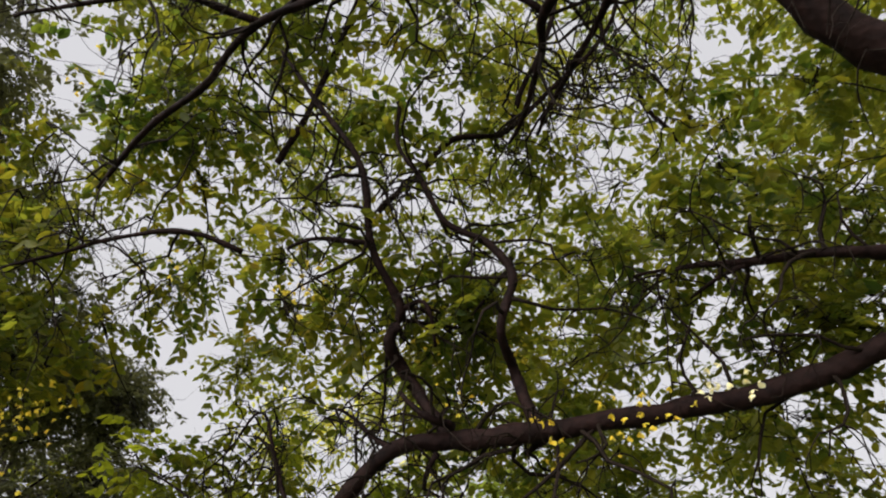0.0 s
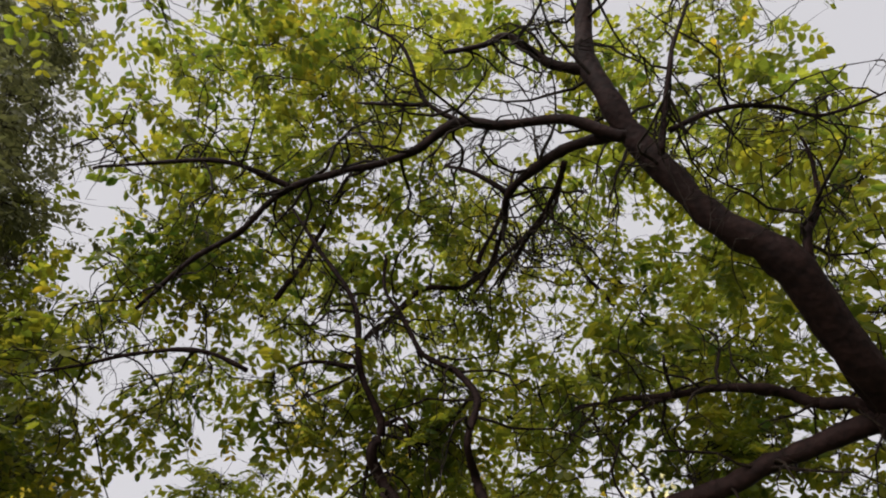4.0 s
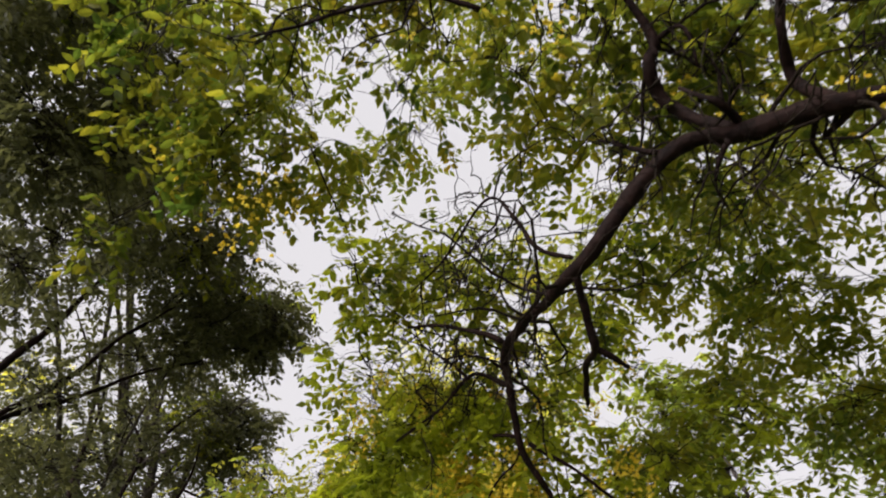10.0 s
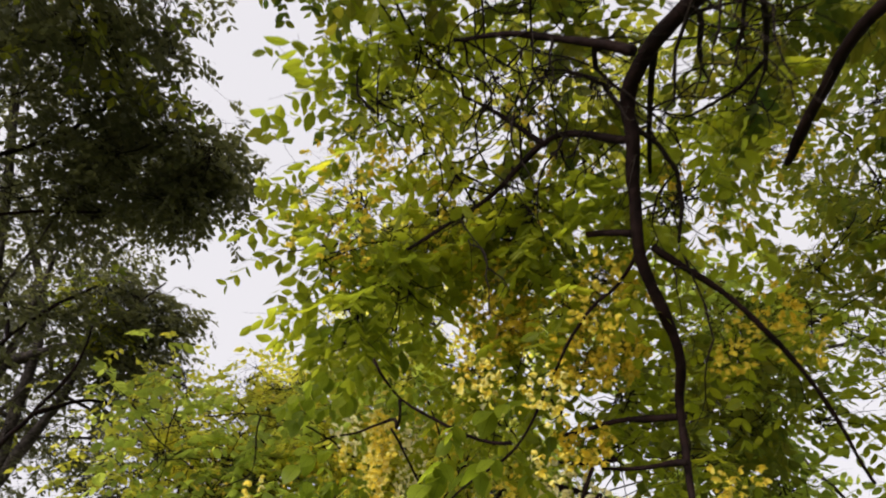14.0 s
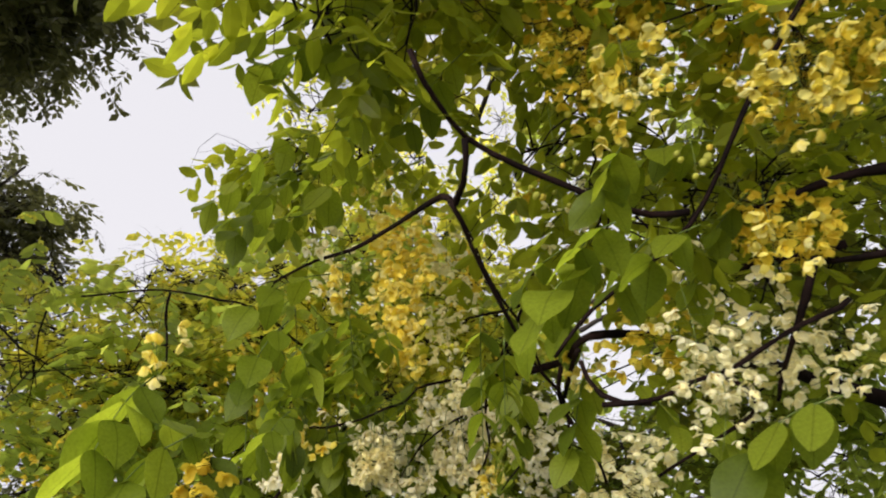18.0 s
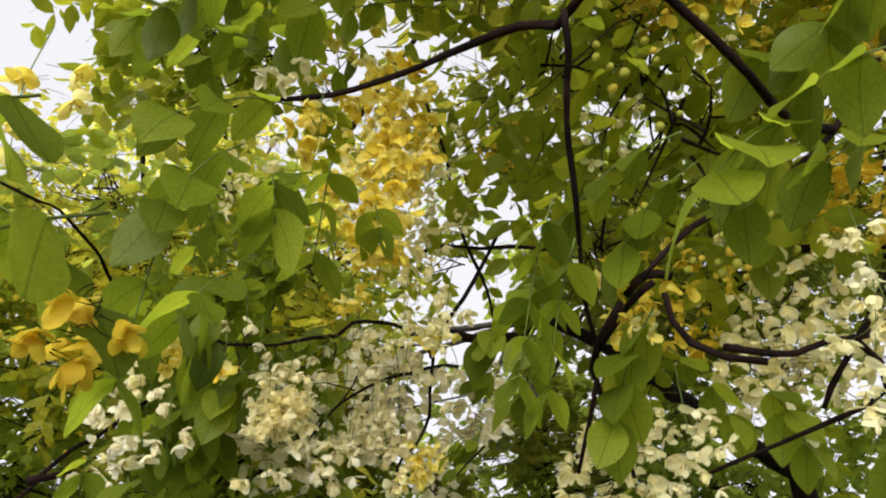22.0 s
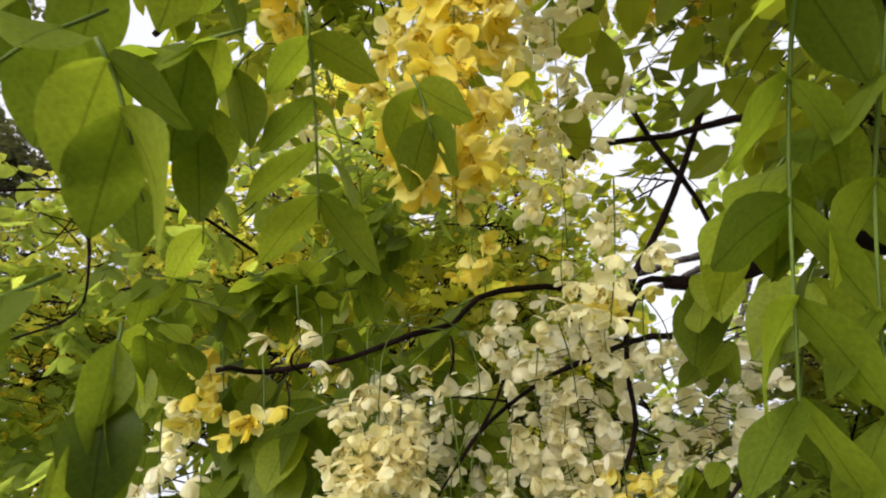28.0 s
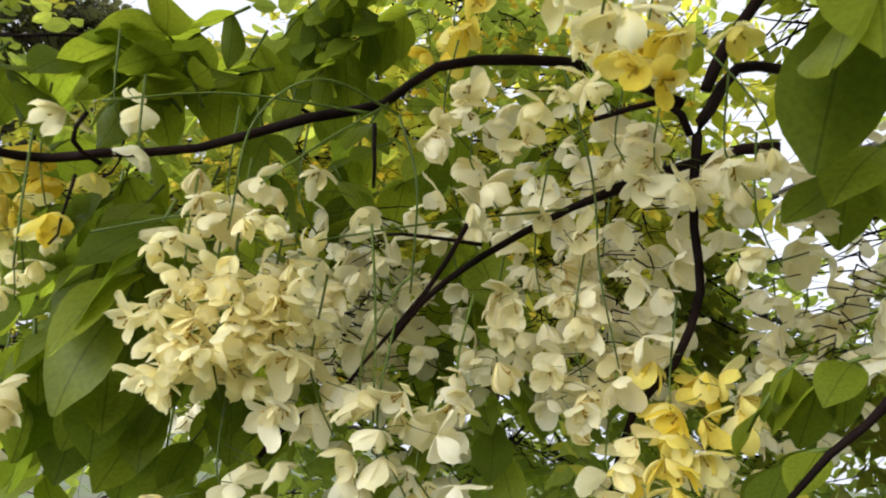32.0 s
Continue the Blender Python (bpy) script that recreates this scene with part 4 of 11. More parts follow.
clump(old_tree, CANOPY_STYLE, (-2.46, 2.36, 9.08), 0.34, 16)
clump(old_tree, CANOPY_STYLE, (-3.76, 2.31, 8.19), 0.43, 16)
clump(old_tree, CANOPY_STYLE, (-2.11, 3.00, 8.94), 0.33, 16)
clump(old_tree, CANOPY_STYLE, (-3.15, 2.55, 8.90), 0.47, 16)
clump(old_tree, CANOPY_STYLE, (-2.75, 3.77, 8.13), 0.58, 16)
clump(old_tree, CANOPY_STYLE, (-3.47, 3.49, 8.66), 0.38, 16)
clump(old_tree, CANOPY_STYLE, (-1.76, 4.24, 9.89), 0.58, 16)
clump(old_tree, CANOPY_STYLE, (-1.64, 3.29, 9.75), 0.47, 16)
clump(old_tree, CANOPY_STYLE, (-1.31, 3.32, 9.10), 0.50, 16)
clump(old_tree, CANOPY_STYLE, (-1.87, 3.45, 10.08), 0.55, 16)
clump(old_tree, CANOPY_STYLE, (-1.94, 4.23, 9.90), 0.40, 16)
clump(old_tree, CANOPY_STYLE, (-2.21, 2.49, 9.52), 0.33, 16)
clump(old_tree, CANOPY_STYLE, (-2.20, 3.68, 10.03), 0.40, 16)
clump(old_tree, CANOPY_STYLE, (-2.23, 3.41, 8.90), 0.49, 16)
clump(old_tree, CANOPY_STYLE, (2.53, 3.20, 8.97), 0.41, 16)
clump(old_tree, CANOPY_STYLE, (0.61, 2.84, 9.19), 0.41, 16)
clump(old_tree, CANOPY_STYLE, (1.22, 3.07, 8.47), 0.36, 16)
clump(old_tree, CANOPY_STYLE, (3.20, 2.90, 9.55), 0.58, 16)
clump(old_tree, CANOPY_STYLE, (1.95, 2.98, 8.75), 0.39, 16)
clump(old_tree, CANOPY_STYLE, (2.78, 2.98, 7.77), 0.53, 16)
clump(old_tree, CANOPY_STYLE, (1.09, 2.88, 7.80), 0.37, 16)
clump(old_tree, CANOPY_STYLE, (2.58, 2.87, 6.17), 0.48, 16)
clump(old_tree, CANOPY_STYLE, (2.82, 2.52, 6.59), 0.30, 16)
clump(old_tree, CANOPY_STYLE, (3.14, 3.03, 5.56), 0.38, 16)
clump(old_tree, CANOPY_STYLE, (2.71, 2.70, 7.18), 0.42, 16)
clump(old_tree, CANOPY_STYLE, (2.48, 4.31, 7.41), 0.31, 16)
clump(old_tree, CANOPY_STYLE, (3.67, 3.90, 6.46), 0.56, 16)
clump(old_tree, CANOPY_STYLE, (2.22, 4.45, 6.43), 0.45, 16)
clump(old_tree, CANOPY_STYLE, (2.90, 4.79, 6.66), 0.52, 16)
clump(old_tree, CANOPY_STYLE, (1.56, 4.71, 6.56), 0.33, 16)
clump(old_tree, CANOPY_STYLE, (1.54, 4.08, 6.41), 0.36, 16)
clump(old_tree, CANOPY_STYLE, (2.10, 4.96, 6.84), 0.44, 16)
clump(old_tree, CANOPY_STYLE, (3.67, 4.74, 5.61), 0.36, 16)
clump(old_tree, CANOPY_STYLE, (3.50, 5.19, 6.38), 0.48, 16)
clump(old_tree, CANOPY_STYLE, (3.82, 5.37, 5.50), 0.31, 16)
clump(old_tree, CANOPY_STYLE, (3.19, 5.02, 5.69), 0.43, 16)
clump(old_tree, CANOPY_STYLE, (3.07, 5.37, 6.03), 0.45, 16)
clump(old_tree, CANOPY_STYLE, (3.27, 7.40, 4.92), 0.28, 16)
clump(old_tree, CANOPY_STYLE, (2.66, 6.96, 5.49), 0.38, 16)
clump(old_tree, CANOPY_STYLE, (3.89, 7.08, 5.04), 0.42, 16)
clump(old_tree, CANOPY_STYLE, (3.07, 7.28, 5.55), 0.46, 16)
clump(old_tree, CANOPY_STYLE, (-4.03, 4.69, 6.06), 0.35, 16)
clump(old_tree, CANOPY_STYLE, (-4.10, 4.60, 6.35), 0.38, 16)
clump(old_tree, CANOPY_STYLE, (-3.33, 4.35, 6.06), 0.48, 16)
clump(old_tree, CANOPY_STYLE, (-3.89, 4.74, 5.51), 0.40, 16)
clump(old_tree, CANOPY_STYLE, (-4.17, 5.04, 5.08), 0.29, 16)
clump(old_tree, CANOPY_STYLE, (-4.00, 5.04, 5.72), 0.51, 16)
clump(old_tree, CANOPY_STYLE, (-1.78, 7.85, 7.42), 0.26, 16)
clump(old_tree, CANOPY_STYLE, (-1.85, 7.64, 7.57), 0.37, 16)
clump(old_tree, CANOPY_STYLE, (-4.36, 7.82, 7.20), 0.42, 16)
clump(old_tree, CANOPY_STYLE, (-4.25, 7.75, 7.30), 0.29, 16)
clump(old_tree, CANOPY_STYLE, (-3.12, 4.38, 8.81), 0.34, 16)
clump(old_tree, CANOPY_STYLE, (-3.70, 4.68, 8.90), 0.42, 16)
clump(old_tree, CANOPY_STYLE, (-3.22, 5.38, 8.58), 0.40, 16)
clump(old_tree, CANOPY_STYLE, (-3.22, 5.45, 8.00), 0.48, 16)
clump(old_tree, CANOPY_STYLE, (-1.81, 4.96, 6.12), 0.44, 16)
clump(old_tree, CANOPY_STYLE, (-2.65, 4.86, 6.86), 0.52, 16)
clump(old_tree, CANOPY_STYLE, (-2.67, 5.25, 6.14), 0.50, 16)
clump(old_tree, CANOPY_STYLE, (-1.16, 4.52, 7.18), 0.35, 16)
clump(old_tree, CANOPY_STYLE, (-0.29, 4.89, 5.72), 0.43, 16)
clump(old_tree, CANOPY_STYLE, (-0.06, 4.54, 5.57), 0.37, 16)
clump(old_tree, CANOPY_STYLE, (-0.18, 4.91, 5.70), 0.39, 16)
clump(old_tree, CANOPY_STYLE, (-0.72, 4.39, 7.27), 0.36, 16)
clump(old_tree, CANOPY_STYLE, (0.71, 4.94, 6.15), 0.34, 16)
clump(old_tree, CANOPY_STYLE, (0.97, 4.83, 5.67), 0.38, 16)
clump(old_tree, CANOPY_STYLE, (1.72, 4.78, 5.97), 0.35, 16)
clump(old_tree, CANOPY_STYLE, (1.19, 4.58, 6.08), 0.55, 16)
clump(old_tree, CANOPY_STYLE, (-4.06, 5.58, 5.40), 0.23, 16)
clump(old_tree, CANOPY_STYLE, (-3.58, 5.49, 5.77), 0.37, 16)
clump(old_tree, CANOPY_STYLE, (-3.05, 6.24, 4.75), 0.24, 16)
clump(old_tree, CANOPY_STYLE, (-0.04, 6.19, 5.73), 0.26, 16)
clump(old_tree, CANOPY_STYLE, (-1.17, 6.57, 4.77), 0.49, 16)
clump(old_tree, CANOPY_STYLE, (-1.92, 7.07, 4.33), 0.45, 16)
clump(old_tree, CANOPY_STYLE, (-2.76, 8.03, 4.41), 0.48, 16)
clump(old_tree, CANOPY_STYLE, (-2.42, 7.54, 4.09), 0.28, 16)
clump(old_tree, CANOPY_STYLE, (-2.31, 7.42, 5.30), 0.53, 16)
clump(old_tree, CANOPY_STYLE, (0.50, 7.46, 5.29), 0.63, 16)
clump(old_tree, CANOPY_STYLE, (1.79, 8.04, 4.28), 0.34, 16)
clump(old_tree, CANOPY_STYLE, (0.71, 7.43, 5.20), 0.62, 16)
clump(old_tree, CANOPY_STYLE, (0.62, 7.18, 5.85), 0.51, 16)
clump(old_tree, CANOPY_STYLE, (0.26, 7.71, 4.07), 0.40, 16)
clump(old_tree, CANOPY_STYLE, (1.40, 8.11, 4.26), 0.48, 16)
clump(old_tree, CANOPY_STYLE, (0.03, 7.75, 4.33), 0.57, 16)
clump(old_tree, CANOPY_STYLE, (-4.74, 4.41, 6.02), 0.48, 16)
clump(old_tree, CANOPY_STYLE, (-4.54, 4.05, 6.36), 0.47, 16)
clump(old_tree, CANOPY_STYLE, (-4.63, 4.57, 7.19), 0.46, 16)
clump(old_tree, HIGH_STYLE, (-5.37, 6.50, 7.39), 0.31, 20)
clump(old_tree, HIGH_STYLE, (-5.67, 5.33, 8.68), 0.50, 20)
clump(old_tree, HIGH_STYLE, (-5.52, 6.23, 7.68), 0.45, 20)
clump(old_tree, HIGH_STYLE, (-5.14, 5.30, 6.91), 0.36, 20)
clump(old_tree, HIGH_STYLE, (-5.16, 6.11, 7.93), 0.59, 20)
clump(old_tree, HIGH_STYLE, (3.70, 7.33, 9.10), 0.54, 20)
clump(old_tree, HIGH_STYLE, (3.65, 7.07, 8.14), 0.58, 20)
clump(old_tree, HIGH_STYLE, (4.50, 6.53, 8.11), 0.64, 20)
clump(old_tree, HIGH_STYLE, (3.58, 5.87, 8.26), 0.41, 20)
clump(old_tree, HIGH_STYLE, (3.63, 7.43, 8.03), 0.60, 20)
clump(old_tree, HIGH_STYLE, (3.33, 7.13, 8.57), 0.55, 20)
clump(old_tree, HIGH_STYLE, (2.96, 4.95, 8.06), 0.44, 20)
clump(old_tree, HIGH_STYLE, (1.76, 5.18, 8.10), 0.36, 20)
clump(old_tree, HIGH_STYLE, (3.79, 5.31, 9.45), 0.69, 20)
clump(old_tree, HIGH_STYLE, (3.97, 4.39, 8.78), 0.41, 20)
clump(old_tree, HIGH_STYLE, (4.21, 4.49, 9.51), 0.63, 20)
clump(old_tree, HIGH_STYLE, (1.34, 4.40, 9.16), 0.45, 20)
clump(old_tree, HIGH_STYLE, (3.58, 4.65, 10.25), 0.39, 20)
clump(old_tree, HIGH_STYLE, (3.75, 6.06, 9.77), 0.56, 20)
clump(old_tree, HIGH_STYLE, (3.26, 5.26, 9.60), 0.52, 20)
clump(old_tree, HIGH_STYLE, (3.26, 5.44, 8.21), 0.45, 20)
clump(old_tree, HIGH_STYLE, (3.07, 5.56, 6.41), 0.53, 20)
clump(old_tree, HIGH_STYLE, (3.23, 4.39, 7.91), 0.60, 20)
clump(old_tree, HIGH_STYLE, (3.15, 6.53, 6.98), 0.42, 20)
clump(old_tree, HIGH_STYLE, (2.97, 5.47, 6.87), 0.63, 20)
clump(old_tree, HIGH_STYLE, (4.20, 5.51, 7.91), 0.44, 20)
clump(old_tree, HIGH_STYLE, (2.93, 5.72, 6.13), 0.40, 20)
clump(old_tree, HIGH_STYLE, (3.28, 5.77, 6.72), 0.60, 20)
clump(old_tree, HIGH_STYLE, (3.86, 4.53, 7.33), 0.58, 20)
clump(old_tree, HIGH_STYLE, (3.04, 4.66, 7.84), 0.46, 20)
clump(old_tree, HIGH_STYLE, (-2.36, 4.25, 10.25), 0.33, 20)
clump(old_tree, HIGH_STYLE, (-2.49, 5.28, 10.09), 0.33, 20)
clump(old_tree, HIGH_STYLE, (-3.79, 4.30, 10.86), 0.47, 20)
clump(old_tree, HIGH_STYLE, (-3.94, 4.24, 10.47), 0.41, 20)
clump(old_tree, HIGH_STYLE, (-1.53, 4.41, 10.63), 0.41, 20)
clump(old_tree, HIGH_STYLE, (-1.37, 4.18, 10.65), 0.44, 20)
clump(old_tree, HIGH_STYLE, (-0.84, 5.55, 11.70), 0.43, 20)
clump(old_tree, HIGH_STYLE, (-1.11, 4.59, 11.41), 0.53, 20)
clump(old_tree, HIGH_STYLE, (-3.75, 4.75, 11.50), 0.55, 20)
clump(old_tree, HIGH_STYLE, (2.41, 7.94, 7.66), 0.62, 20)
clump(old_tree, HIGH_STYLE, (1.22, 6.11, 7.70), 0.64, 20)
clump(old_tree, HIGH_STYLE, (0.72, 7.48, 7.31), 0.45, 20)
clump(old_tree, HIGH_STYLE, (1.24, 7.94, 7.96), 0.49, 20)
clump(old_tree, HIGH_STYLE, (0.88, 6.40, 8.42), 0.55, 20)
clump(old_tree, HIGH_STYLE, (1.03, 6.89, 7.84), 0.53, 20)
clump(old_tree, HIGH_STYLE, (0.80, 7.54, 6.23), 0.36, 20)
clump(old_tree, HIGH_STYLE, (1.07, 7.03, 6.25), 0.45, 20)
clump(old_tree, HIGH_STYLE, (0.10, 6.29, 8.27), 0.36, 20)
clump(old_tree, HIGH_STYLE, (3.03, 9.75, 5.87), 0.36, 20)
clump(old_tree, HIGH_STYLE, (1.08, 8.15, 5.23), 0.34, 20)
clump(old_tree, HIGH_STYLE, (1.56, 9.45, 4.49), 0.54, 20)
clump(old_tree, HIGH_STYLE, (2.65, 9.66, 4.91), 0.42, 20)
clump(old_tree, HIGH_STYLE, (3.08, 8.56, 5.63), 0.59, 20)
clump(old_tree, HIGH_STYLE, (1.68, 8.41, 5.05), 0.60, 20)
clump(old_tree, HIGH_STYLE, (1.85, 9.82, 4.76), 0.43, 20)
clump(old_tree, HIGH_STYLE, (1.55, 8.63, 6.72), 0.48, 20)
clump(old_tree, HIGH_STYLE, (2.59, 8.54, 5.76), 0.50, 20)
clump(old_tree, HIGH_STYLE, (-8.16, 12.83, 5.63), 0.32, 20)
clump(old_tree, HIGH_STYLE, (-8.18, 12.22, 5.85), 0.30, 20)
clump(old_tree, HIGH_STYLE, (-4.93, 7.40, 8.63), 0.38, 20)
clump(old_tree, HIGH_STYLE, (-6.41, 8.43, 6.81), 0.51, 20)
clump(old_tree, HIGH_STYLE, (-2.18, 7.36, 9.67), 0.57, 20)
clump(old_tree, HIGH_STYLE, (-3.96, 8.50, 8.47), 0.62, 20)
clump(old_tree, HIGH_STYLE, (-3.36, 8.31, 8.59), 0.69, 20)
clump(old_tree, HIGH_STYLE, (-1.12, 8.20, 8.38), 0.44, 20)
clump(old_tree, HIGH_STYLE, (-3.72, 9.61, 6.83), 0.47, 20)
clump(old_tree, HIGH_STYLE, (-7.35, 8.25, 9.10), 0.50, 20)
clump(old_tree, HIGH_STYLE, (-5.26, 7.70, 10.18), 0.55, 20)
clump(old_tree, HIGH_STYLE, (-3.44, 9.37, 10.80), 0.36, 20)
clump(old_tree, HIGH_STYLE, (-5.35, 8.08, 9.08), 0.64, 20)
clump(old_tree, HIGH_STYLE, (0.03, 7.57, 11.55), 0.60, 20)
clump(old_tree, HIGH_STYLE, (4.72, 7.92, 10.54), 0.63, 20)
clump(old_tree, HIGH_STYLE, (1.71, 10.69, 9.00), 0.48, 20)
clump(old_tree, HIGH_STYLE, (3.79, 7.61, 9.83), 0.62, 20)
clump(old_tree, HIGH_STYLE, (1.60, 10.06, 9.83), 0.55, 20)
clump(old_tree, HIGH_STYLE, (4.88, 10.26, 8.82), 0.50, 20)
clump(old_tree, HIGH_STYLE, (4.51, 7.73, 10.73), 0.69, 20)
clump(old_tree, HIGH_STYLE, (3.28, 7.79, 9.05), 0.70, 20)
clump(old_tree, HIGH_STYLE, (-0.23, 7.83, 8.96), 0.69, 20)
clump(old_tree, HIGH_STYLE, (2.66, 8.89, 10.14), 0.38, 20)
clump(old_tree, HIGH_STYLE, (4.13, 7.02, 11.28), 0.45, 20)
clump(old_tree, HIGH_STYLE, (3.00, 6.86, 9.28), 0.54, 20)
clump(old_tree, HIGH_STYLE, (3.80, 8.69, 9.64), 0.62, 20)
clump(old_tree, HIGH_STYLE, (1.72, 8.85, 7.42), 0.41, 20)
clump(old_tree, HIGH_STYLE, (4.87, 8.03, 10.46), 0.60, 20)
clump(old_tree, HIGH_STYLE, (2.40, 10.41, 9.89), 0.61, 20)
clump(old_tree, HIGH_STYLE, (-4.99, 7.29, 12.09), 0.39, 20)
clump(old_tree, HIGH_STYLE, (5.91, 6.44, 11.63), 0.61, 20)
clump(old_tree, HIGH_STYLE, (6.99, 6.93, 12.02), 0.54, 20)
clump(old_tree, HIGH_STYLE, (3.33, 6.44, 11.03), 0.48, 20)
clump(old_tree, HIGH_STYLE, (2.16, 5.02, 12.12), 0.56, 20)
clump(old_tree, HIGH_STYLE, (-2.19, 5.87, 14.69), 0.52, 20)
clump(old_tree, HIGH_STYLE, (1.29, 7.13, 10.56), 0.45, 20)
clump(old_tree, HIGH_STYLE, (-4.17, 5.82, 15.02), 0.42, 20)
clump(old_tree, HIGH_STYLE, (-0.52, 5.07, 12.85), 0.50, 20)
clump(old_tree, HIGH_STYLE, (4.76, 5.23, 14.11), 0.44, 20)
clump(old_tree, HIGH_STYLE, (4.29, 4.83, 13.82), 0.55, 20)
clump(old_tree, HIGH_STYLE, (2.46, 8.42, 13.02), 0.65, 20)
clump(old_tree, HIGH_STYLE, (4.79, 7.38, 13.62), 0.59, 20)
clump(old_tree, HIGH_STYLE, (-1.01, 5.72, 15.32), 0.65, 20)
clump(old_tree, HIGH_STYLE, (2.49, 5.38, 13.56), 0.37, 20)
clump(old_tree, HIGH_STYLE, (-0.39, 5.29, 12.01), 0.67, 20)
clump(old_tree, HIGH_STYLE, (-3.51, 5.75, 13.48), 0.60, 20)
clump(old_tree, HIGH_STYLE, (-1.77, 5.94, 14.81), 0.42, 20)
clump(old_tree, HIGH_STYLE, (0.00, 6.13, 12.95), 0.67, 20)
clump(old_tree, HIGH_STYLE, (-5.13, 7.67, 12.68), 0.37, 20)
clump(old_tree, HIGH_STYLE, (6.49, 6.21, 12.95), 0.66, 20)
clump(old_tree, HIGH_STYLE, (2.28, 7.24, 11.12), 0.44, 20)
clump(old_tree, HIGH_STYLE, (0.90, 6.02, 14.51), 0.48, 20)
clump(old_tree, HIGH_STYLE, (4.41, 4.68, 14.17), 0.59, 20)
clump(old_tree, HIGH_STYLE, (-0.27, 5.10, 12.81), 0.55, 20)
clump(old_tree, HIGH_STYLE, (3.12, 5.49, 14.19), 0.44, 20)
clump(old_tree, HIGH_STYLE, (-2.63, 5.23, 14.79), 0.48, 20)
clump(old_tree, HIGH_STYLE, (2.64, 7.37, 12.10), 0.55, 20)
clump(old_tree, HIGH_STYLE, (1.15, 7.16, 11.60), 0.57, 20)
clump(old_tree, HIGH_STYLE, (3.85, 5.53, 15.01), 0.42, 20)
clump(old_tree, HIGH_STYLE, (-3.25, 6.82, 13.35), 0.65, 20)
clump(old_tree, HIGH_STYLE, (-0.92, 7.70, 12.17), 0.66, 20)
clump(old_tree, HIGH_STYLE, (-5.59, 6.80, 14.39), 0.59, 20)
clump(old_tree, HIGH_STYLE, (-2.22, 8.18, 10.53), 0.37, 20)
clump(old_tree, HIGH_STYLE, (0.11, 7.49, 10.53), 0.36, 20)
clump(old_tree, HIGH_STYLE, (-3.93, 6.19, 15.17), 0.58, 20)
clump(old_tree, HIGH_STYLE, (-0.09, 5.05, 12.84), 0.43, 20)
clump(old_tree, HIGH_STYLE, (-1.83, 5.10, 14.87), 0.51, 20)
clump(old_tree, HIGH_STYLE, (2.12, 11.64, 8.02), 0.54, 20)
clump(old_tree, HIGH_STYLE, (3.30, 9.68, 9.52), 0.54, 20)
clump(old_tree, HIGH_STYLE, (-0.82, 10.05, 8.04), 0.49, 20)
clump(old_tree, HIGH_STYLE, (-0.09, 9.16, 10.06), 0.50, 20)
clump(old_tree, HIGH_STYLE, (0.41, 10.06, 9.64), 0.48, 20)
clump(old_tree, HIGH_STYLE, (-0.95, 11.63, 7.03), 0.65, 20)
clump(old_tree, HIGH_STYLE, (-0.05, 8.59, 11.54), 0.39, 20)
clump(old_tree, HIGH_STYLE, (2.98, 10.52, 10.01), 0.62, 20)
clump(old_tree, HIGH_STYLE, (-1.48, 10.42, 7.25), 0.54, 20)
clump(old_tree, HIGH_STYLE, (1.30, 11.29, 9.44), 0.39, 20)
clump(old_tree, HIGH_STYLE, (0.27, 7.89, 11.82), 0.51, 20)
clump(old_tree, HIGH_STYLE, (1.27, 11.67, 9.46), 0.56, 20)
clump(old_tree, HIGH_STYLE, (2.05, 9.28, 9.08), 0.38, 20)
clump(old_tree, HIGH_STYLE, (3.41, 9.25, 9.68), 0.68, 20)
clump(old_tree, HIGH_STYLE, (0.61, 11.71, 8.57), 0.54, 20)
clump(old_tree, HIGH_STYLE, (-3.05, 7.91, 11.02), 0.52, 20)
clump(old_tree, HIGH_STYLE, (-0.60, 10.37, 11.11), 0.54, 20)
clump(old_tree, HIGH_STYLE, (-3.55, 9.62, 10.89), 0.64, 20)
clump(old_tree, HIGH_STYLE, (1.14, 8.50, 11.66), 0.60, 20)
clump(old_tree, HIGH_STYLE, (-2.05, 7.07, 9.75), 0.36, 20)
clump(old_tree, HIGH_STYLE, (-1.84, 7.65, 9.80), 0.52, 20)
clump(old_tree, HIGH_STYLE, (-2.54, 7.55, 8.68), 0.39, 20)
clump(old_tree, HIGH_STYLE, (-0.80, 8.37, 5.81), 0.38, 20)
clump(old_tree, HIGH_STYLE, (-3.50, 8.09, 4.56), 0.58, 20)
clump(old_tree, HIGH_STYLE, (-1.09, 8.19, 4.85), 0.48, 20)
clump(old_tree, HIGH_STYLE, (-2.31, 8.32, 4.58), 0.57, 20)
clump(old_tree, HIGH_STYLE, (-1.78, 3.88, 8.64), 0.59, 20)
clump(old_tree, HIGH_STYLE, (-0.00, 3.48, 9.55), 0.34, 20)
clump(old_tree, HIGH_STYLE, (-0.34, 3.09, 9.07), 0.42, 20)
clump(old_tree, HIGH_STYLE, (2.10, 4.05, 8.85), 0.42, 20)
clump(old_tree, HIGH_STYLE, (1.99, 4.20, 9.70), 0.56, 20)
clump(old_tree, HIGH_STYLE, (2.66, 2.80, 7.76), 0.40, 20)
clump(old_tree, HIGH_STYLE, (2.73, 3.35, 8.08), 0.62, 20)
clump(old_tree, HIGH_STYLE, (3.21, 3.32, 7.24), 0.38, 20)
clump(old_tree, HIGH_STYLE, (3.92, 3.97, 7.61), 0.50, 20)
clump(old_tree, HIGH_STYLE, (2.79, 3.31, 8.58), 0.57, 20)
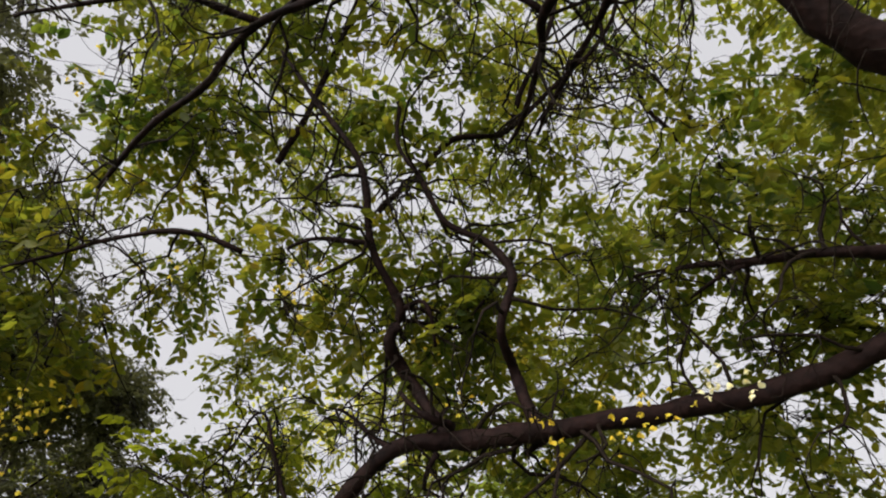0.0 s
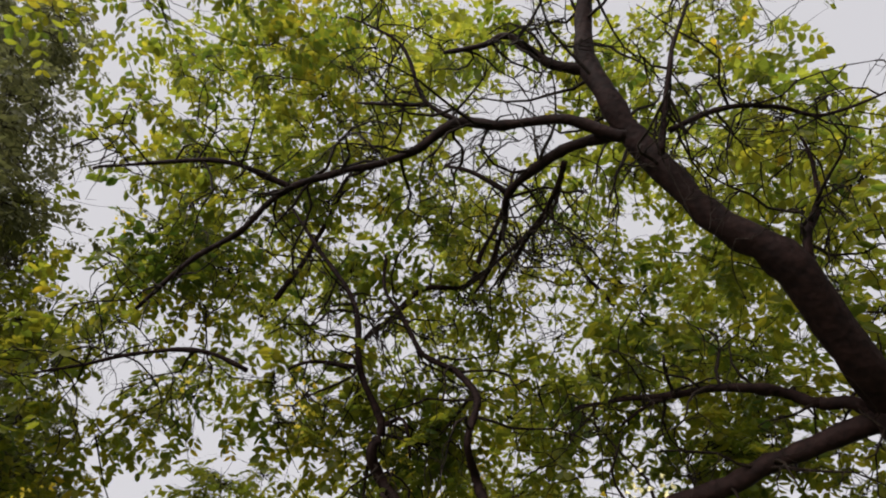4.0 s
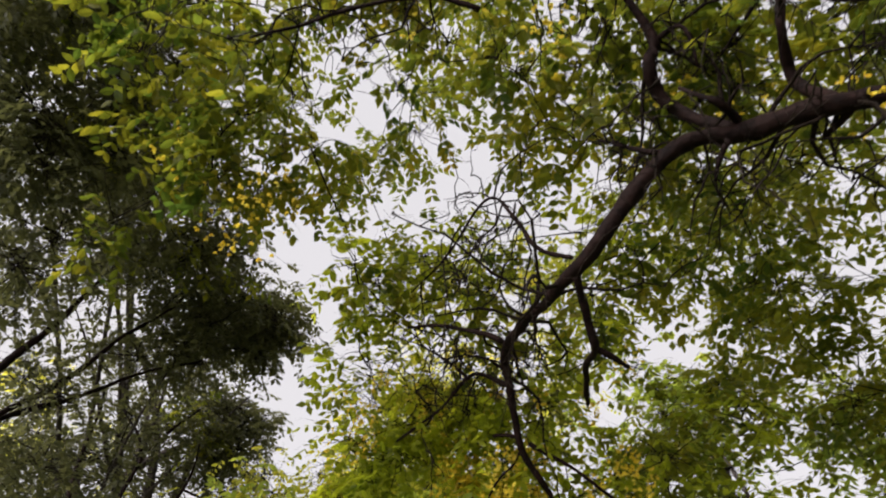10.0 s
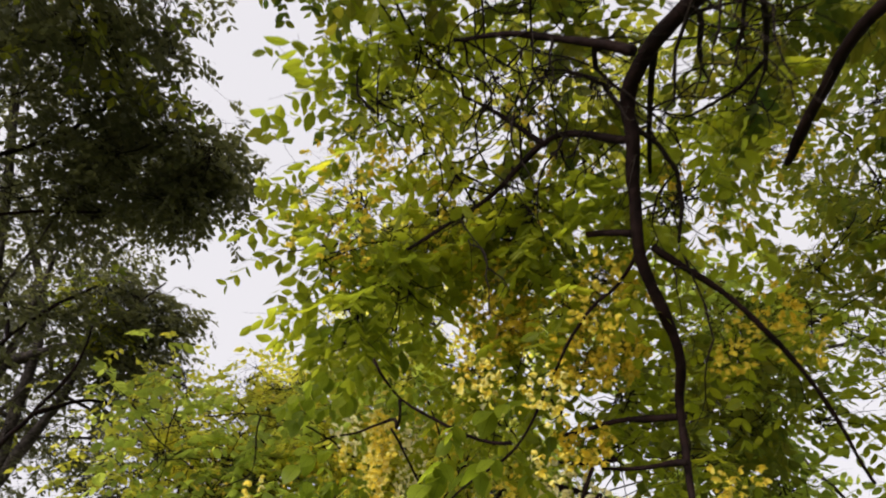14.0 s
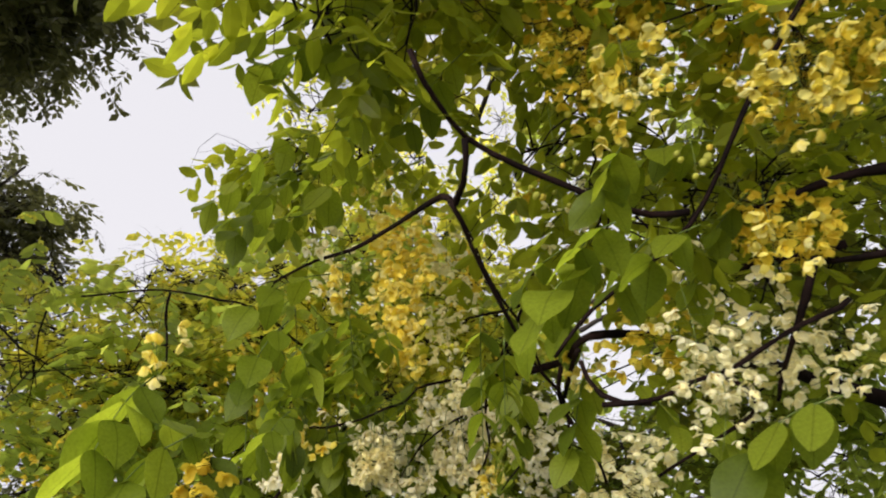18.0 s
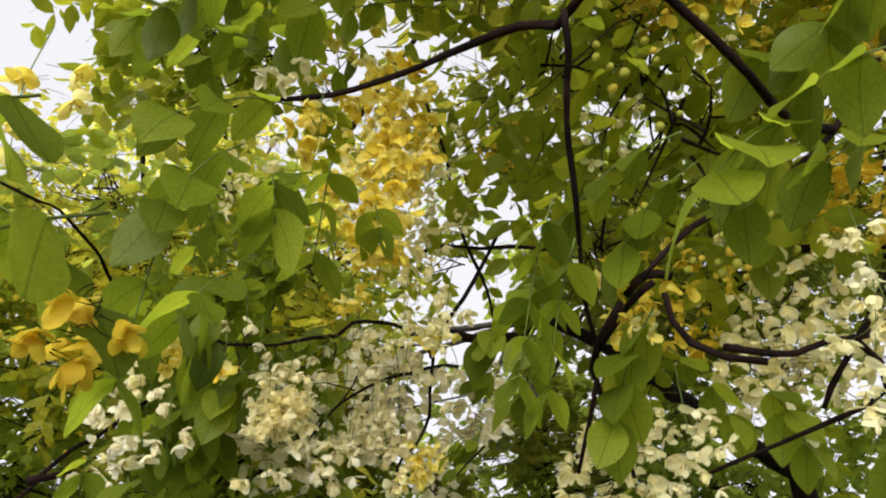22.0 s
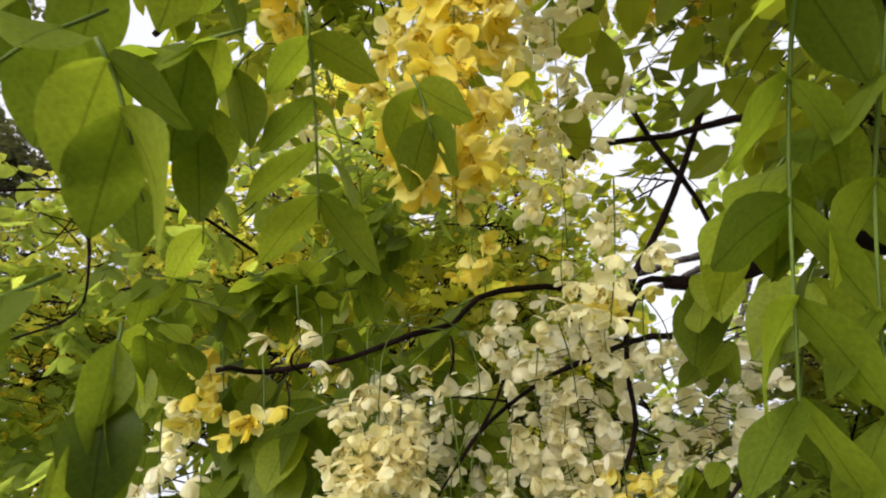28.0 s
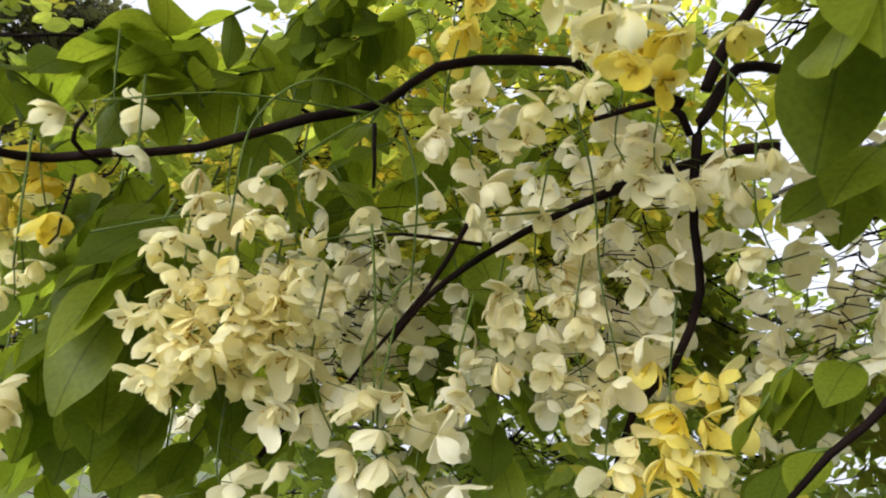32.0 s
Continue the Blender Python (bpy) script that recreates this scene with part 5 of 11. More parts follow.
clump(old_tree, HIGH_STYLE, (2.52, 4.12, 8.18), 0.57, 20)
clump(old_tree, HIGH_STYLE, (1.87, 4.31, 8.88), 0.41, 20)
clump(old_tree, HIGH_STYLE, (-2.91, 4.77, 9.69), 0.43, 20)
clump(old_tree, HIGH_STYLE, (-1.06, 3.84, 8.34), 0.41, 20)
clump(old_tree, HIGH_STYLE, (-1.12, 4.92, 9.66), 0.63, 20)
clump(old_tree, HIGH_STYLE, (-1.88, 4.25, 8.13), 0.37, 20)
clump(old_tree, HIGH_STYLE, (-3.49, 5.55, 9.37), 0.52, 20)
clump(old_tree, HIGH_STYLE, (-3.09, 4.35, 8.51), 0.50, 20)
clump(old_tree, HIGH_STYLE, (-1.37, 4.32, 8.90), 0.65, 20)
clump(old_tree, HIGH_STYLE, (-0.43, 4.80, 9.12), 0.68, 20)
clump(old_tree, HIGH_STYLE, (-6.31, 5.28, 7.89), 0.41, 20)
clump(old_tree, HIGH_STYLE, (-6.35, 6.00, 7.17), 0.61, 20)
clump(old_tree, HIGH_STYLE, (-3.13, 6.05, 8.57), 0.64, 20)
clump(old_tree, HIGH_STYLE, (-2.50, 6.16, 7.82), 0.43, 20)
clump(old_tree, HIGH_STYLE, (-3.13, 5.27, 7.96), 0.44, 20)
clump(old_tree, HIGH_STYLE, (-3.46, 9.43, 7.05), 0.56, 20)
clump(old_tree, HIGH_STYLE, (-2.74, 8.89, 7.00), 0.55, 20)
clump(old_tree, HIGH_STYLE, (-4.21, 8.44, 7.99), 0.39, 20)
clump(old_tree, HIGH_STYLE, (-3.65, 8.96, 6.64), 0.40, 20)
clump(old_tree, HIGH_STYLE, (-3.44, 9.18, 7.01), 0.57, 20)
clump(old_tree, HIGH_STYLE, (-0.11, 8.70, 7.55), 0.59, 20)
clump(old_tree, HIGH_STYLE, (1.03, 8.73, 6.43), 0.35, 20)
clump(old_tree, HIGH_STYLE, (-1.24, 9.19, 6.53), 0.46, 20)
clump(old_tree, HIGH_STYLE, (0.72, 8.65, 5.39), 0.39, 20)
clump(old_tree, HIGH_STYLE, (0.46, 9.55, 6.85), 0.52, 20)
clump(old_tree, HIGH_STYLE, (0.32, 9.11, 7.03), 0.49, 20)
clump(old_tree, HIGH_STYLE, (0.01, 8.48, 7.05), 0.51, 20)
clump(old_tree, HIGH_STYLE, (0.51, 9.82, 6.72), 0.40, 20)
clump(old_tree, HIGH_STYLE, (2.96, 8.49, 4.05), 0.68, 20)
clump(old_tree, HIGH_STYLE, (2.85, 7.91, 5.99), 0.68, 20)
clump(old_tree, HIGH_STYLE, (1.14, 8.11, 5.62), 0.41, 20)
clump(old_tree, HIGH_STYLE, (3.60, 8.97, 5.60), 0.59, 20)
clump(old_tree, HIGH_STYLE, (3.32, 7.83, 4.94), 0.42, 20)
clump(old_tree, HIGH_STYLE, (1.27, 7.81, 5.36), 0.35, 20)
clump(old_tree, HIGH_STYLE, (3.02, 8.52, 4.74), 0.52, 20)
clump(old_tree, HIGH_STYLE, (2.74, 8.55, 6.04), 0.48, 20)
clump(old_tree, HIGH_STYLE, (2.36, 7.70, 4.29), 0.50, 20)
clump(old_tree, HIGH_STYLE, (2.38, 8.42, 4.41), 0.70, 20)
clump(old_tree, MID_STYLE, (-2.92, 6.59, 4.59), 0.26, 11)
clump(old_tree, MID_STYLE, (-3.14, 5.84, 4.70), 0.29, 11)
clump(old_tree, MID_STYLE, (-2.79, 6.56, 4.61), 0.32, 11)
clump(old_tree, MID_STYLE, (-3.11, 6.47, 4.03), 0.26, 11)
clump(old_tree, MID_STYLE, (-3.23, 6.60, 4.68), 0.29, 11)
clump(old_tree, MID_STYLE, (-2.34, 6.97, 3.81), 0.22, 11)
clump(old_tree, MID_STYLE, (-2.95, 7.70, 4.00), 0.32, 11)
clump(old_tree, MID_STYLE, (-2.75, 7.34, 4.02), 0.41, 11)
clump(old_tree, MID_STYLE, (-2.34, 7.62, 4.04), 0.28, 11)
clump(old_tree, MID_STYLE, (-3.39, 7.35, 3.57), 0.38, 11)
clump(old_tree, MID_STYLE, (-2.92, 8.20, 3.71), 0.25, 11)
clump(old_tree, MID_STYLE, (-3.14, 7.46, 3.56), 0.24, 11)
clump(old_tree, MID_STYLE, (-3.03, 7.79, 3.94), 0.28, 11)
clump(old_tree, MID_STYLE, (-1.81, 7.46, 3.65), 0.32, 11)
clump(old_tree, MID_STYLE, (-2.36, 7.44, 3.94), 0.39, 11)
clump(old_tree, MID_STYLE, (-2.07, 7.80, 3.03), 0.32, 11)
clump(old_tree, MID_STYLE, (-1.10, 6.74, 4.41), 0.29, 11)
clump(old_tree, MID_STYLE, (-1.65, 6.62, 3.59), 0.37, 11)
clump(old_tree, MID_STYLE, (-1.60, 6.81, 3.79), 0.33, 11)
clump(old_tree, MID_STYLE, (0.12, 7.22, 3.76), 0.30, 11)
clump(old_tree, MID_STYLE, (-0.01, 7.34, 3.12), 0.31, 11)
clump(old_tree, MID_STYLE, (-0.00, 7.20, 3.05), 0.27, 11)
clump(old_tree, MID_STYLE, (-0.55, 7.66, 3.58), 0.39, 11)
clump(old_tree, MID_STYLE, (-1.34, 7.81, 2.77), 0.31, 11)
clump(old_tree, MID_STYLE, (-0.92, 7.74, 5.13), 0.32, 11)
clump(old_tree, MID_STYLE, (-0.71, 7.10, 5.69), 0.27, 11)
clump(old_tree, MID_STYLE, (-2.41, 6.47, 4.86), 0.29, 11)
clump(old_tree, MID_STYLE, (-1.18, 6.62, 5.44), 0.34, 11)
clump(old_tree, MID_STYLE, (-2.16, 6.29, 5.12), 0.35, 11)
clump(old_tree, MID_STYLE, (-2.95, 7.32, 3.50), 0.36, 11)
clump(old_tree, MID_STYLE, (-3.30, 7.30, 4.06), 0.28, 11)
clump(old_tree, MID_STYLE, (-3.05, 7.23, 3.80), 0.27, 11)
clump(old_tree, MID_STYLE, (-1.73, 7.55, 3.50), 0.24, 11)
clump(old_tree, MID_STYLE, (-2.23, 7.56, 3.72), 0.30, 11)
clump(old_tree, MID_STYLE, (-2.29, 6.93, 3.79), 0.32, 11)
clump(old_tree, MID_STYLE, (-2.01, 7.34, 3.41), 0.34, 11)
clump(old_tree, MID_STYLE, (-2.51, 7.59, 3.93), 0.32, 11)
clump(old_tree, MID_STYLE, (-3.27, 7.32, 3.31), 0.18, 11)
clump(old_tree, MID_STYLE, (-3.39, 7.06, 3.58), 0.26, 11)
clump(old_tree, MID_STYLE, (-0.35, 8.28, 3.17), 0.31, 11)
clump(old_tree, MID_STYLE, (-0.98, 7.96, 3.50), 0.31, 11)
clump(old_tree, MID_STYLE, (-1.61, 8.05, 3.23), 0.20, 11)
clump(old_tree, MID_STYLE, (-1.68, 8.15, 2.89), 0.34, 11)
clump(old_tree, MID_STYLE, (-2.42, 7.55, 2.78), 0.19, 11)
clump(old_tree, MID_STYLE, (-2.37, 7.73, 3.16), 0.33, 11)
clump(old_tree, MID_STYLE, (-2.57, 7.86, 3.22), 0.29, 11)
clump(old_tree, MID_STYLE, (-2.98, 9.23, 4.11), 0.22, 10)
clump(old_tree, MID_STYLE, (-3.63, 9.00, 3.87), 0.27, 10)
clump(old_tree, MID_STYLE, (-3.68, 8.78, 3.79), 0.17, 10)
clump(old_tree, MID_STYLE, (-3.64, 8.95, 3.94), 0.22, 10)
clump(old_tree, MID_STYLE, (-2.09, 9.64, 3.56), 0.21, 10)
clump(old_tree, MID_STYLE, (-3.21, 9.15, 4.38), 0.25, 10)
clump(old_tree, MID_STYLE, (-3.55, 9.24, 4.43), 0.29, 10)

# the low fringe of the old tree, green and gold, before the evergreen
clump(old_tree, CANOPY_STYLE, (-5.11, 5.22, 5.92), 0.30, 9)
clump(old_tree, CANOPY_STYLE, (-5.80, 5.80, 5.12), 0.40, 9)
clump(old_tree, CANOPY_STYLE, (-5.57, 5.74, 5.32), 0.47, 9)
clump(old_tree, CANOPY_STYLE, (-4.88, 5.24, 6.07), 0.29, 9)

# dark evergreen at the edge of the clearing
dark_tree = thing("evergreen_tree", (-11.5, 13.5, 0), "tall dense evergreen tree, dark against the white sky", "tree")
branch('trunk', dark_tree, [(-11.04, 13.29, 0.67), (-10.60, 13.24, 2.79), (-10.16, 13.18, 3.77), (-10.03, 13.32, 4.61)], 0.2000, 0.1100, mat=PALE_BARK, leafy_from=2)
branch('limb', dark_tree, [(-10.16, 13.18, 3.77), (-9.89, 13.45, 5.33), (-9.92, 13.38, 6.67)], 0.1100, 0.0400, mat=PALE_BARK, leafy_from=2)
branch('limb', dark_tree, [(-9.50, 13.72, 3.48), (-8.98, 13.73, 4.87), (-8.73, 13.55, 5.81)], 0.1100, 0.0400, mat=PALE_BARK, leafy_from=2)
branch('limb', dark_tree, [(-9.92, 13.46, 5.24), (-8.99, 13.77, 5.79)], 0.1100, 0.0400, mat=PALE_BARK, leafy_from=2)
branch('limb', dark_tree, [(-9.13, 9.59, 7.20), (-8.18, 9.49, 8.30), (-7.47, 9.28, 9.05)], 0.1100, 0.0400, mat=PALE_BARK, leafy_from=2)
branch('limb', dark_tree, [(-9.51, 13.68, 3.66), (-9.65, 13.47, 6.06), (-9.70, 12.11, 7.28)], 0.1100, 0.0400, mat=PALE_BARK, leafy_from=2)
clump(dark_tree, DARK_STYLE, (-8.25, 9.25, 7.32), 0.52, 18)
clump(dark_tree, DARK_STYLE, (-8.58, 8.32, 7.16), 0.60, 18)
clump(dark_tree, DARK_STYLE, (-6.98, 9.16, 7.60), 0.59, 18)
clump(dark_tree, DARK_STYLE, (-7.42, 8.33, 8.98), 0.48, 18)
clump(dark_tree, DARK_STYLE, (-8.88, 8.04, 8.61), 0.44, 18)
clump(dark_tree, DARK_STYLE, (-9.43, 8.36, 7.38), 0.39, 18)
clump(dark_tree, DARK_STYLE, (-6.67, 9.24, 7.33), 0.69, 18)
clump(dark_tree, DARK_STYLE, (-8.09, 9.85, 7.31), 0.36, 18)
clump(dark_tree, DARK_STYLE, (-6.68, 9.80, 7.06), 0.41, 18)
clump(dark_tree, DARK_STYLE, (-7.78, 9.07, 9.02), 0.57, 18)
clump(dark_tree, DARK_STYLE, (-8.71, 9.70, 8.15), 0.52, 18)
clump(dark_tree, DARK_STYLE, (-8.82, 8.89, 8.42), 0.48, 18)
clump(dark_tree, DARK_STYLE, (-6.56, 8.95, 8.71), 0.67, 18)
clump(dark_tree, DARK_STYLE, (-8.73, 10.41, 8.27), 0.58, 18)
clump(dark_tree, DARK_STYLE, (-7.40, 8.87, 8.16), 0.57, 18)
clump(dark_tree, DARK_STYLE, (-8.47, 9.41, 9.05), 0.66, 18)
clump(dark_tree, DARK_STYLE, (-8.60, 9.73, 7.44), 0.48, 18)
clump(dark_tree, DARK_STYLE, (-8.54, 8.41, 8.20), 0.45, 18)
clump(dark_tree, DARK_STYLE, (-7.32, 9.01, 6.89), 0.61, 18)
clump(dark_tree, DARK_STYLE, (-7.90, 9.83, 9.05), 0.36, 18)
clump(dark_tree, DARK_STYLE, (-7.12, 8.30, 8.53), 0.56, 18)
clump(dark_tree, DARK_STYLE, (-7.93, 9.28, 7.91), 0.40, 18)
clump(dark_tree, DARK_STYLE, (-8.20, 8.58, 8.28), 0.49, 18)
clump(dark_tree, DARK_STYLE, (-7.32, 9.16, 9.13), 0.61, 18)
clump(dark_tree, DARK_STYLE, (-7.05, 8.41, 8.92), 0.40, 18)
clump(dark_tree, DARK_STYLE, (-8.74, 8.12, 8.54), 0.52, 18)
clump(dark_tree, DARK_STYLE, (-8.81, 8.45, 8.89), 0.47, 18)
clump(dark_tree, DARK_STYLE, (-6.61, 10.25, 7.15), 0.70, 18)
clump(dark_tree, DARK_STYLE, (-8.08, 8.75, 8.66), 0.43, 18)
clump(dark_tree, DARK_STYLE, (-8.79, 8.53, 8.71), 0.39, 18)
clump(dark_tree, DARK_STYLE, (-7.33, 9.55, 6.88), 0.32, 18)
clump(dark_tree, DARK_STYLE, (-6.60, 11.01, 6.76), 0.34, 18)
clump(dark_tree, DARK_STYLE, (-6.68, 9.57, 6.22), 0.41, 18)
clump(dark_tree, DARK_STYLE, (-6.36, 9.79, 6.78), 0.48, 18)
clump(dark_tree, DARK_STYLE, (-7.35, 10.59, 6.61), 0.39, 18)
clump(dark_tree, DARK_STYLE, (-6.06, 10.63, 6.69), 0.43, 18)
clump(dark_tree, DARK_STYLE, (-7.81, 10.18, 6.96), 0.31, 18)
clump(dark_tree, DARK_STYLE, (-7.48, 10.40, 6.34), 0.52, 18)
clump(dark_tree, DARK_STYLE, (-7.24, 10.49, 6.01), 0.40, 18)
clump(dark_tree, DARK_STYLE, (-6.27, 11.09, 7.30), 0.36, 18)
clump(dark_tree, DARK_STYLE, (-7.33, 10.64, 6.48), 0.52, 18)
clump(dark_tree, DARK_STYLE, (-7.99, 10.30, 6.79), 0.32, 18)
clump(dark_tree, DARK_STYLE, (-6.87, 9.67, 7.04), 0.33, 18)
clump(dark_tree, DARK_STYLE, (-7.95, 9.88, 5.87), 0.63, 18)
clump(dark_tree, DARK_STYLE, (-9.30, 9.98, 5.76), 0.52, 18)
clump(dark_tree, DARK_STYLE, (-8.80, 10.28, 6.23), 0.57, 18)
clump(dark_tree, DARK_STYLE, (-8.07, 10.58, 6.58), 0.36, 18)
clump(dark_tree, DARK_STYLE, (-9.04, 10.48, 6.24), 0.37, 18)
clump(dark_tree, DARK_STYLE, (-8.92, 10.36, 6.26), 0.55, 18)
clump(dark_tree, DARK_STYLE, (-7.73, 10.95, 5.93), 0.50, 18)
clump(dark_tree, DARK_STYLE, (-7.87, 13.55, 5.47), 0.49, 18)
clump(dark_tree, DARK_STYLE, (-8.16, 12.48, 6.21), 0.31, 18)
clump(dark_tree, DARK_STYLE, (-8.23, 13.39, 6.49), 0.32, 18)
clump(dark_tree, DARK_STYLE, (-7.78, 13.96, 6.10), 0.34, 18)
clump(dark_tree, DARK_STYLE, (-7.65, 14.70, 4.84), 0.46, 18)
clump(dark_tree, DARK_STYLE, (-10.23, 14.00, 5.50), 0.48, 18)
clump(dark_tree, DARK_STYLE, (-8.59, 14.20, 4.93), 0.62, 18)
clump(dark_tree, DARK_STYLE, (-8.57, 14.61, 5.62), 0.43, 18)
clump(dark_tree, DARK_STYLE, (-10.98, 15.34, 5.12), 0.55, 18)
clump(dark_tree, DARK_STYLE, (-9.13, 13.64, 5.22), 0.49, 18)
clump(dark_tree, DARK_STYLE, (-9.74, 14.36, 5.34), 0.38, 18)
clump(dark_tree, DARK_STYLE, (-11.22, 13.60, 5.14), 0.61, 18)
clump(dark_tree, DARK_STYLE, (-8.48, 14.74, 6.25), 0.63, 18)
clump(dark_tree, DARK_STYLE, (-10.67, 15.04, 5.02), 0.40, 18)
clump(dark_tree, DARK_STYLE, (-9.00, 14.66, 6.16), 0.48, 18)
clump(dark_tree, DARK_STYLE, (-11.17, 14.28, 5.43), 0.58, 18)
clump(dark_tree, DARK_STYLE, (-7.80, 6.11, 11.04), 0.62, 18)
clump(dark_tree, DARK_STYLE, (-7.68, 5.88, 10.93), 0.38, 18)
clump(dark_tree, DARK_STYLE, (-8.01, 6.13, 9.48), 0.57, 18)
clump(dark_tree, DARK_STYLE, (-7.51, 6.71, 10.17), 0.57, 18)
clump(dark_tree, DARK_STYLE, (-9.10, 6.25, 10.78), 0.45, 18)
clump(dark_tree, DARK_STYLE, (-8.04, 6.72, 9.99), 0.40, 18)
clump(dark_tree, DARK_STYLE, (-7.98, 6.83, 10.03), 0.56, 18)
clump(dark_tree, DARK_STYLE, (-7.74, 5.45, 9.30), 0.54, 18)
clump(dark_tree, DARK_STYLE, (-9.78, 6.03, 10.14), 0.68, 18)
clump(dark_tree, DARK_STYLE, (-9.43, 6.00, 9.96), 0.48, 18)
clump(dark_tree, DARK_STYLE, (-7.02, 6.97, 9.47), 0.37, 18)
clump(dark_tree, DARK_STYLE, (-8.68, 7.20, 10.59), 0.62, 18)
clump(dark_tree, DARK_STYLE, (-7.16, 7.21, 9.17), 0.65, 18)
clump(dark_tree, DARK_STYLE, (-8.95, 6.41, 9.78), 0.44, 18)
clump(dark_tree, DARK_STYLE, (-7.98, 6.71, 9.89), 0.44, 18)
clump(dark_tree, DARK_STYLE, (-7.85, 6.21, 9.14), 0.55, 18)
clump(dark_tree, DARK_STYLE, (-7.80, 7.08, 10.57), 0.63, 18)
clump(dark_tree, DARK_STYLE, (-7.41, 7.41, 8.74), 0.60, 18)
clump(dark_tree, DARK_STYLE, (-7.27, 6.92, 8.92), 0.68, 18)
clump(dark_tree, DARK_STYLE, (-8.00, 7.13, 10.79), 0.65, 18)
clump(dark_tree, DARK_STYLE, (-7.82, 6.88, 11.14), 0.52, 18)
clump(dark_tree, DARK_STYLE, (-8.16, 6.89, 10.68), 0.56, 18)
clump(dark_tree, DARK_STYLE, (-8.08, 7.37, 8.18), 0.40, 18)
clump(dark_tree, DARK_STYLE, (-6.80, 6.62, 9.77), 0.69, 18)
clump(dark_tree, DARK_STYLE, (-9.91, 8.33, 7.98), 0.56, 18)
clump(dark_tree, DARK_STYLE, (-9.70, 7.60, 8.61), 0.53, 18)
clump(dark_tree, DARK_STYLE, (-8.91, 8.17, 8.06), 0.41, 18)
clump(dark_tree, DARK_STYLE, (-9.84, 8.49, 8.54), 0.35, 18)
clump(dark_tree, DARK_STYLE, (-8.95, 8.56, 8.52), 0.37, 18)
clump(dark_tree, DARK_STYLE, (-7.70, 8.92, 7.32), 0.50, 18)
clump(dark_tree, DARK_STYLE, (-9.13, 7.39, 7.03), 0.60, 18)
clump(dark_tree, DARK_STYLE, (-8.34, 8.54, 8.98), 0.36, 18)
clump(dark_tree, DARK_STYLE, (-7.37, 8.22, 7.57), 0.41, 18)
clump(dark_tree, DARK_STYLE, (-9.04, 9.06, 8.46), 0.35, 18)
clump(dark_tree, DARK_STYLE, (-8.83, 7.09, 7.56), 0.38, 18)
clump(dark_tree, DARK_STYLE, (-8.33, 7.68, 8.42), 0.63, 18)
clump(dark_tree, DARK_STYLE, (-8.06, 9.14, 8.45), 0.59, 18)
clump(dark_tree, DARK_STYLE, (-8.21, 8.24, 8.06), 0.66, 18)
clump(dark_tree, DARK_STYLE, (-7.56, 8.43, 8.46), 0.49, 18)
clump(dark_tree, DARK_STYLE, (-8.55, 8.34, 8.59), 0.48, 18)
clump(dark_tree, DARK_STYLE, (-8.46, 8.77, 8.58), 0.38, 18)
clump(dark_tree, DARK_STYLE, (-9.24, 9.31, 8.25), 0.39, 18)
clump(dark_tree, DARK_STYLE, (-7.14, 11.69, 7.18), 0.54, 18)
clump(dark_tree, DARK_STYLE, (-7.77, 12.04, 5.68), 0.49, 18)
clump(dark_tree, DARK_STYLE, (-7.36, 12.15, 7.48), 0.52, 18)
clump(dark_tree, DARK_STYLE, (-8.30, 11.14, 6.13), 0.45, 18)
clump(dark_tree, DARK_STYLE, (-8.41, 11.61, 7.92), 0.35, 18)
clump(dark_tree, DARK_STYLE, (-7.46, 12.06, 7.34), 0.52, 18)
clump(dark_tree, DARK_STYLE, (-7.09, 10.96, 7.86), 0.45, 18)
clump(dark_tree, DARK_STYLE, (-6.60, 7.20, 8.17), 0.60, 18)
clump(dark_tree, DARK_STYLE, (-6.99, 7.25, 7.97), 0.50, 18)
clump(dark_tree, DARK_STYLE, (-7.50, 6.75, 7.68), 0.36, 18)
clump(dark_tree, DARK_STYLE, (-7.25, 7.08, 8.08), 0.49, 18)
clump(dark_tree, DARK_STYLE, (-8.18, 4.67, 10.79), 0.51, 18)
clump(dark_tree, DARK_STYLE, (-7.05, 6.96, 9.05), 0.57, 18)
clump(dark_tree, DARK_STYLE, (-6.98, 8.03, 7.62), 0.64, 18)
clump(dark_tree, DARK_STYLE, (-7.19, 5.39, 11.79), 0.58, 18)
clump(dark_tree, DARK_STYLE, (-8.14, 5.25, 10.12), 0.52, 18)
clump(dark_tree, DARK_STYLE, (-7.14, 7.09, 9.28), 0.62, 18)
clump(dark_tree, DARK_STYLE, (-7.96, 6.15, 9.06), 0.50, 18)
clump(dark_tree, DARK_STYLE, (-8.22, 4.24, 10.94), 0.42, 18)
clump(dark_tree, DARK_STYLE, (-8.14, 4.24, 10.64), 0.45, 18)
clump(dark_tree, DARK_STYLE, (-7.60, 4.42, 11.32), 0.56, 18)
clump(dark_tree, DARK_STYLE, (-6.37, 5.56, 10.84), 0.52, 18)
clump(dark_tree, DARK_STYLE, (-7.49, 5.92, 9.81), 0.47, 18)
clump(dark_tree, DARK_STYLE, (-7.04, 7.66, 8.03), 0.60, 18)
clump(dark_tree, DARK_STYLE, (-8.05, 6.94, 9.75), 0.59, 18)
clump(dark_tree, DARK_STYLE, (-7.63, 6.55, 8.87), 0.54, 18)
clump(dark_tree, DARK_STYLE, (-7.05, 6.03, 11.34), 0.58, 18)
clump(dark_tree, DARK_STYLE, (-8.83, 6.15, 9.56), 0.59, 18)
clump(dark_tree, DARK_STYLE, (-7.53, 4.58, 11.98), 0.56, 18)
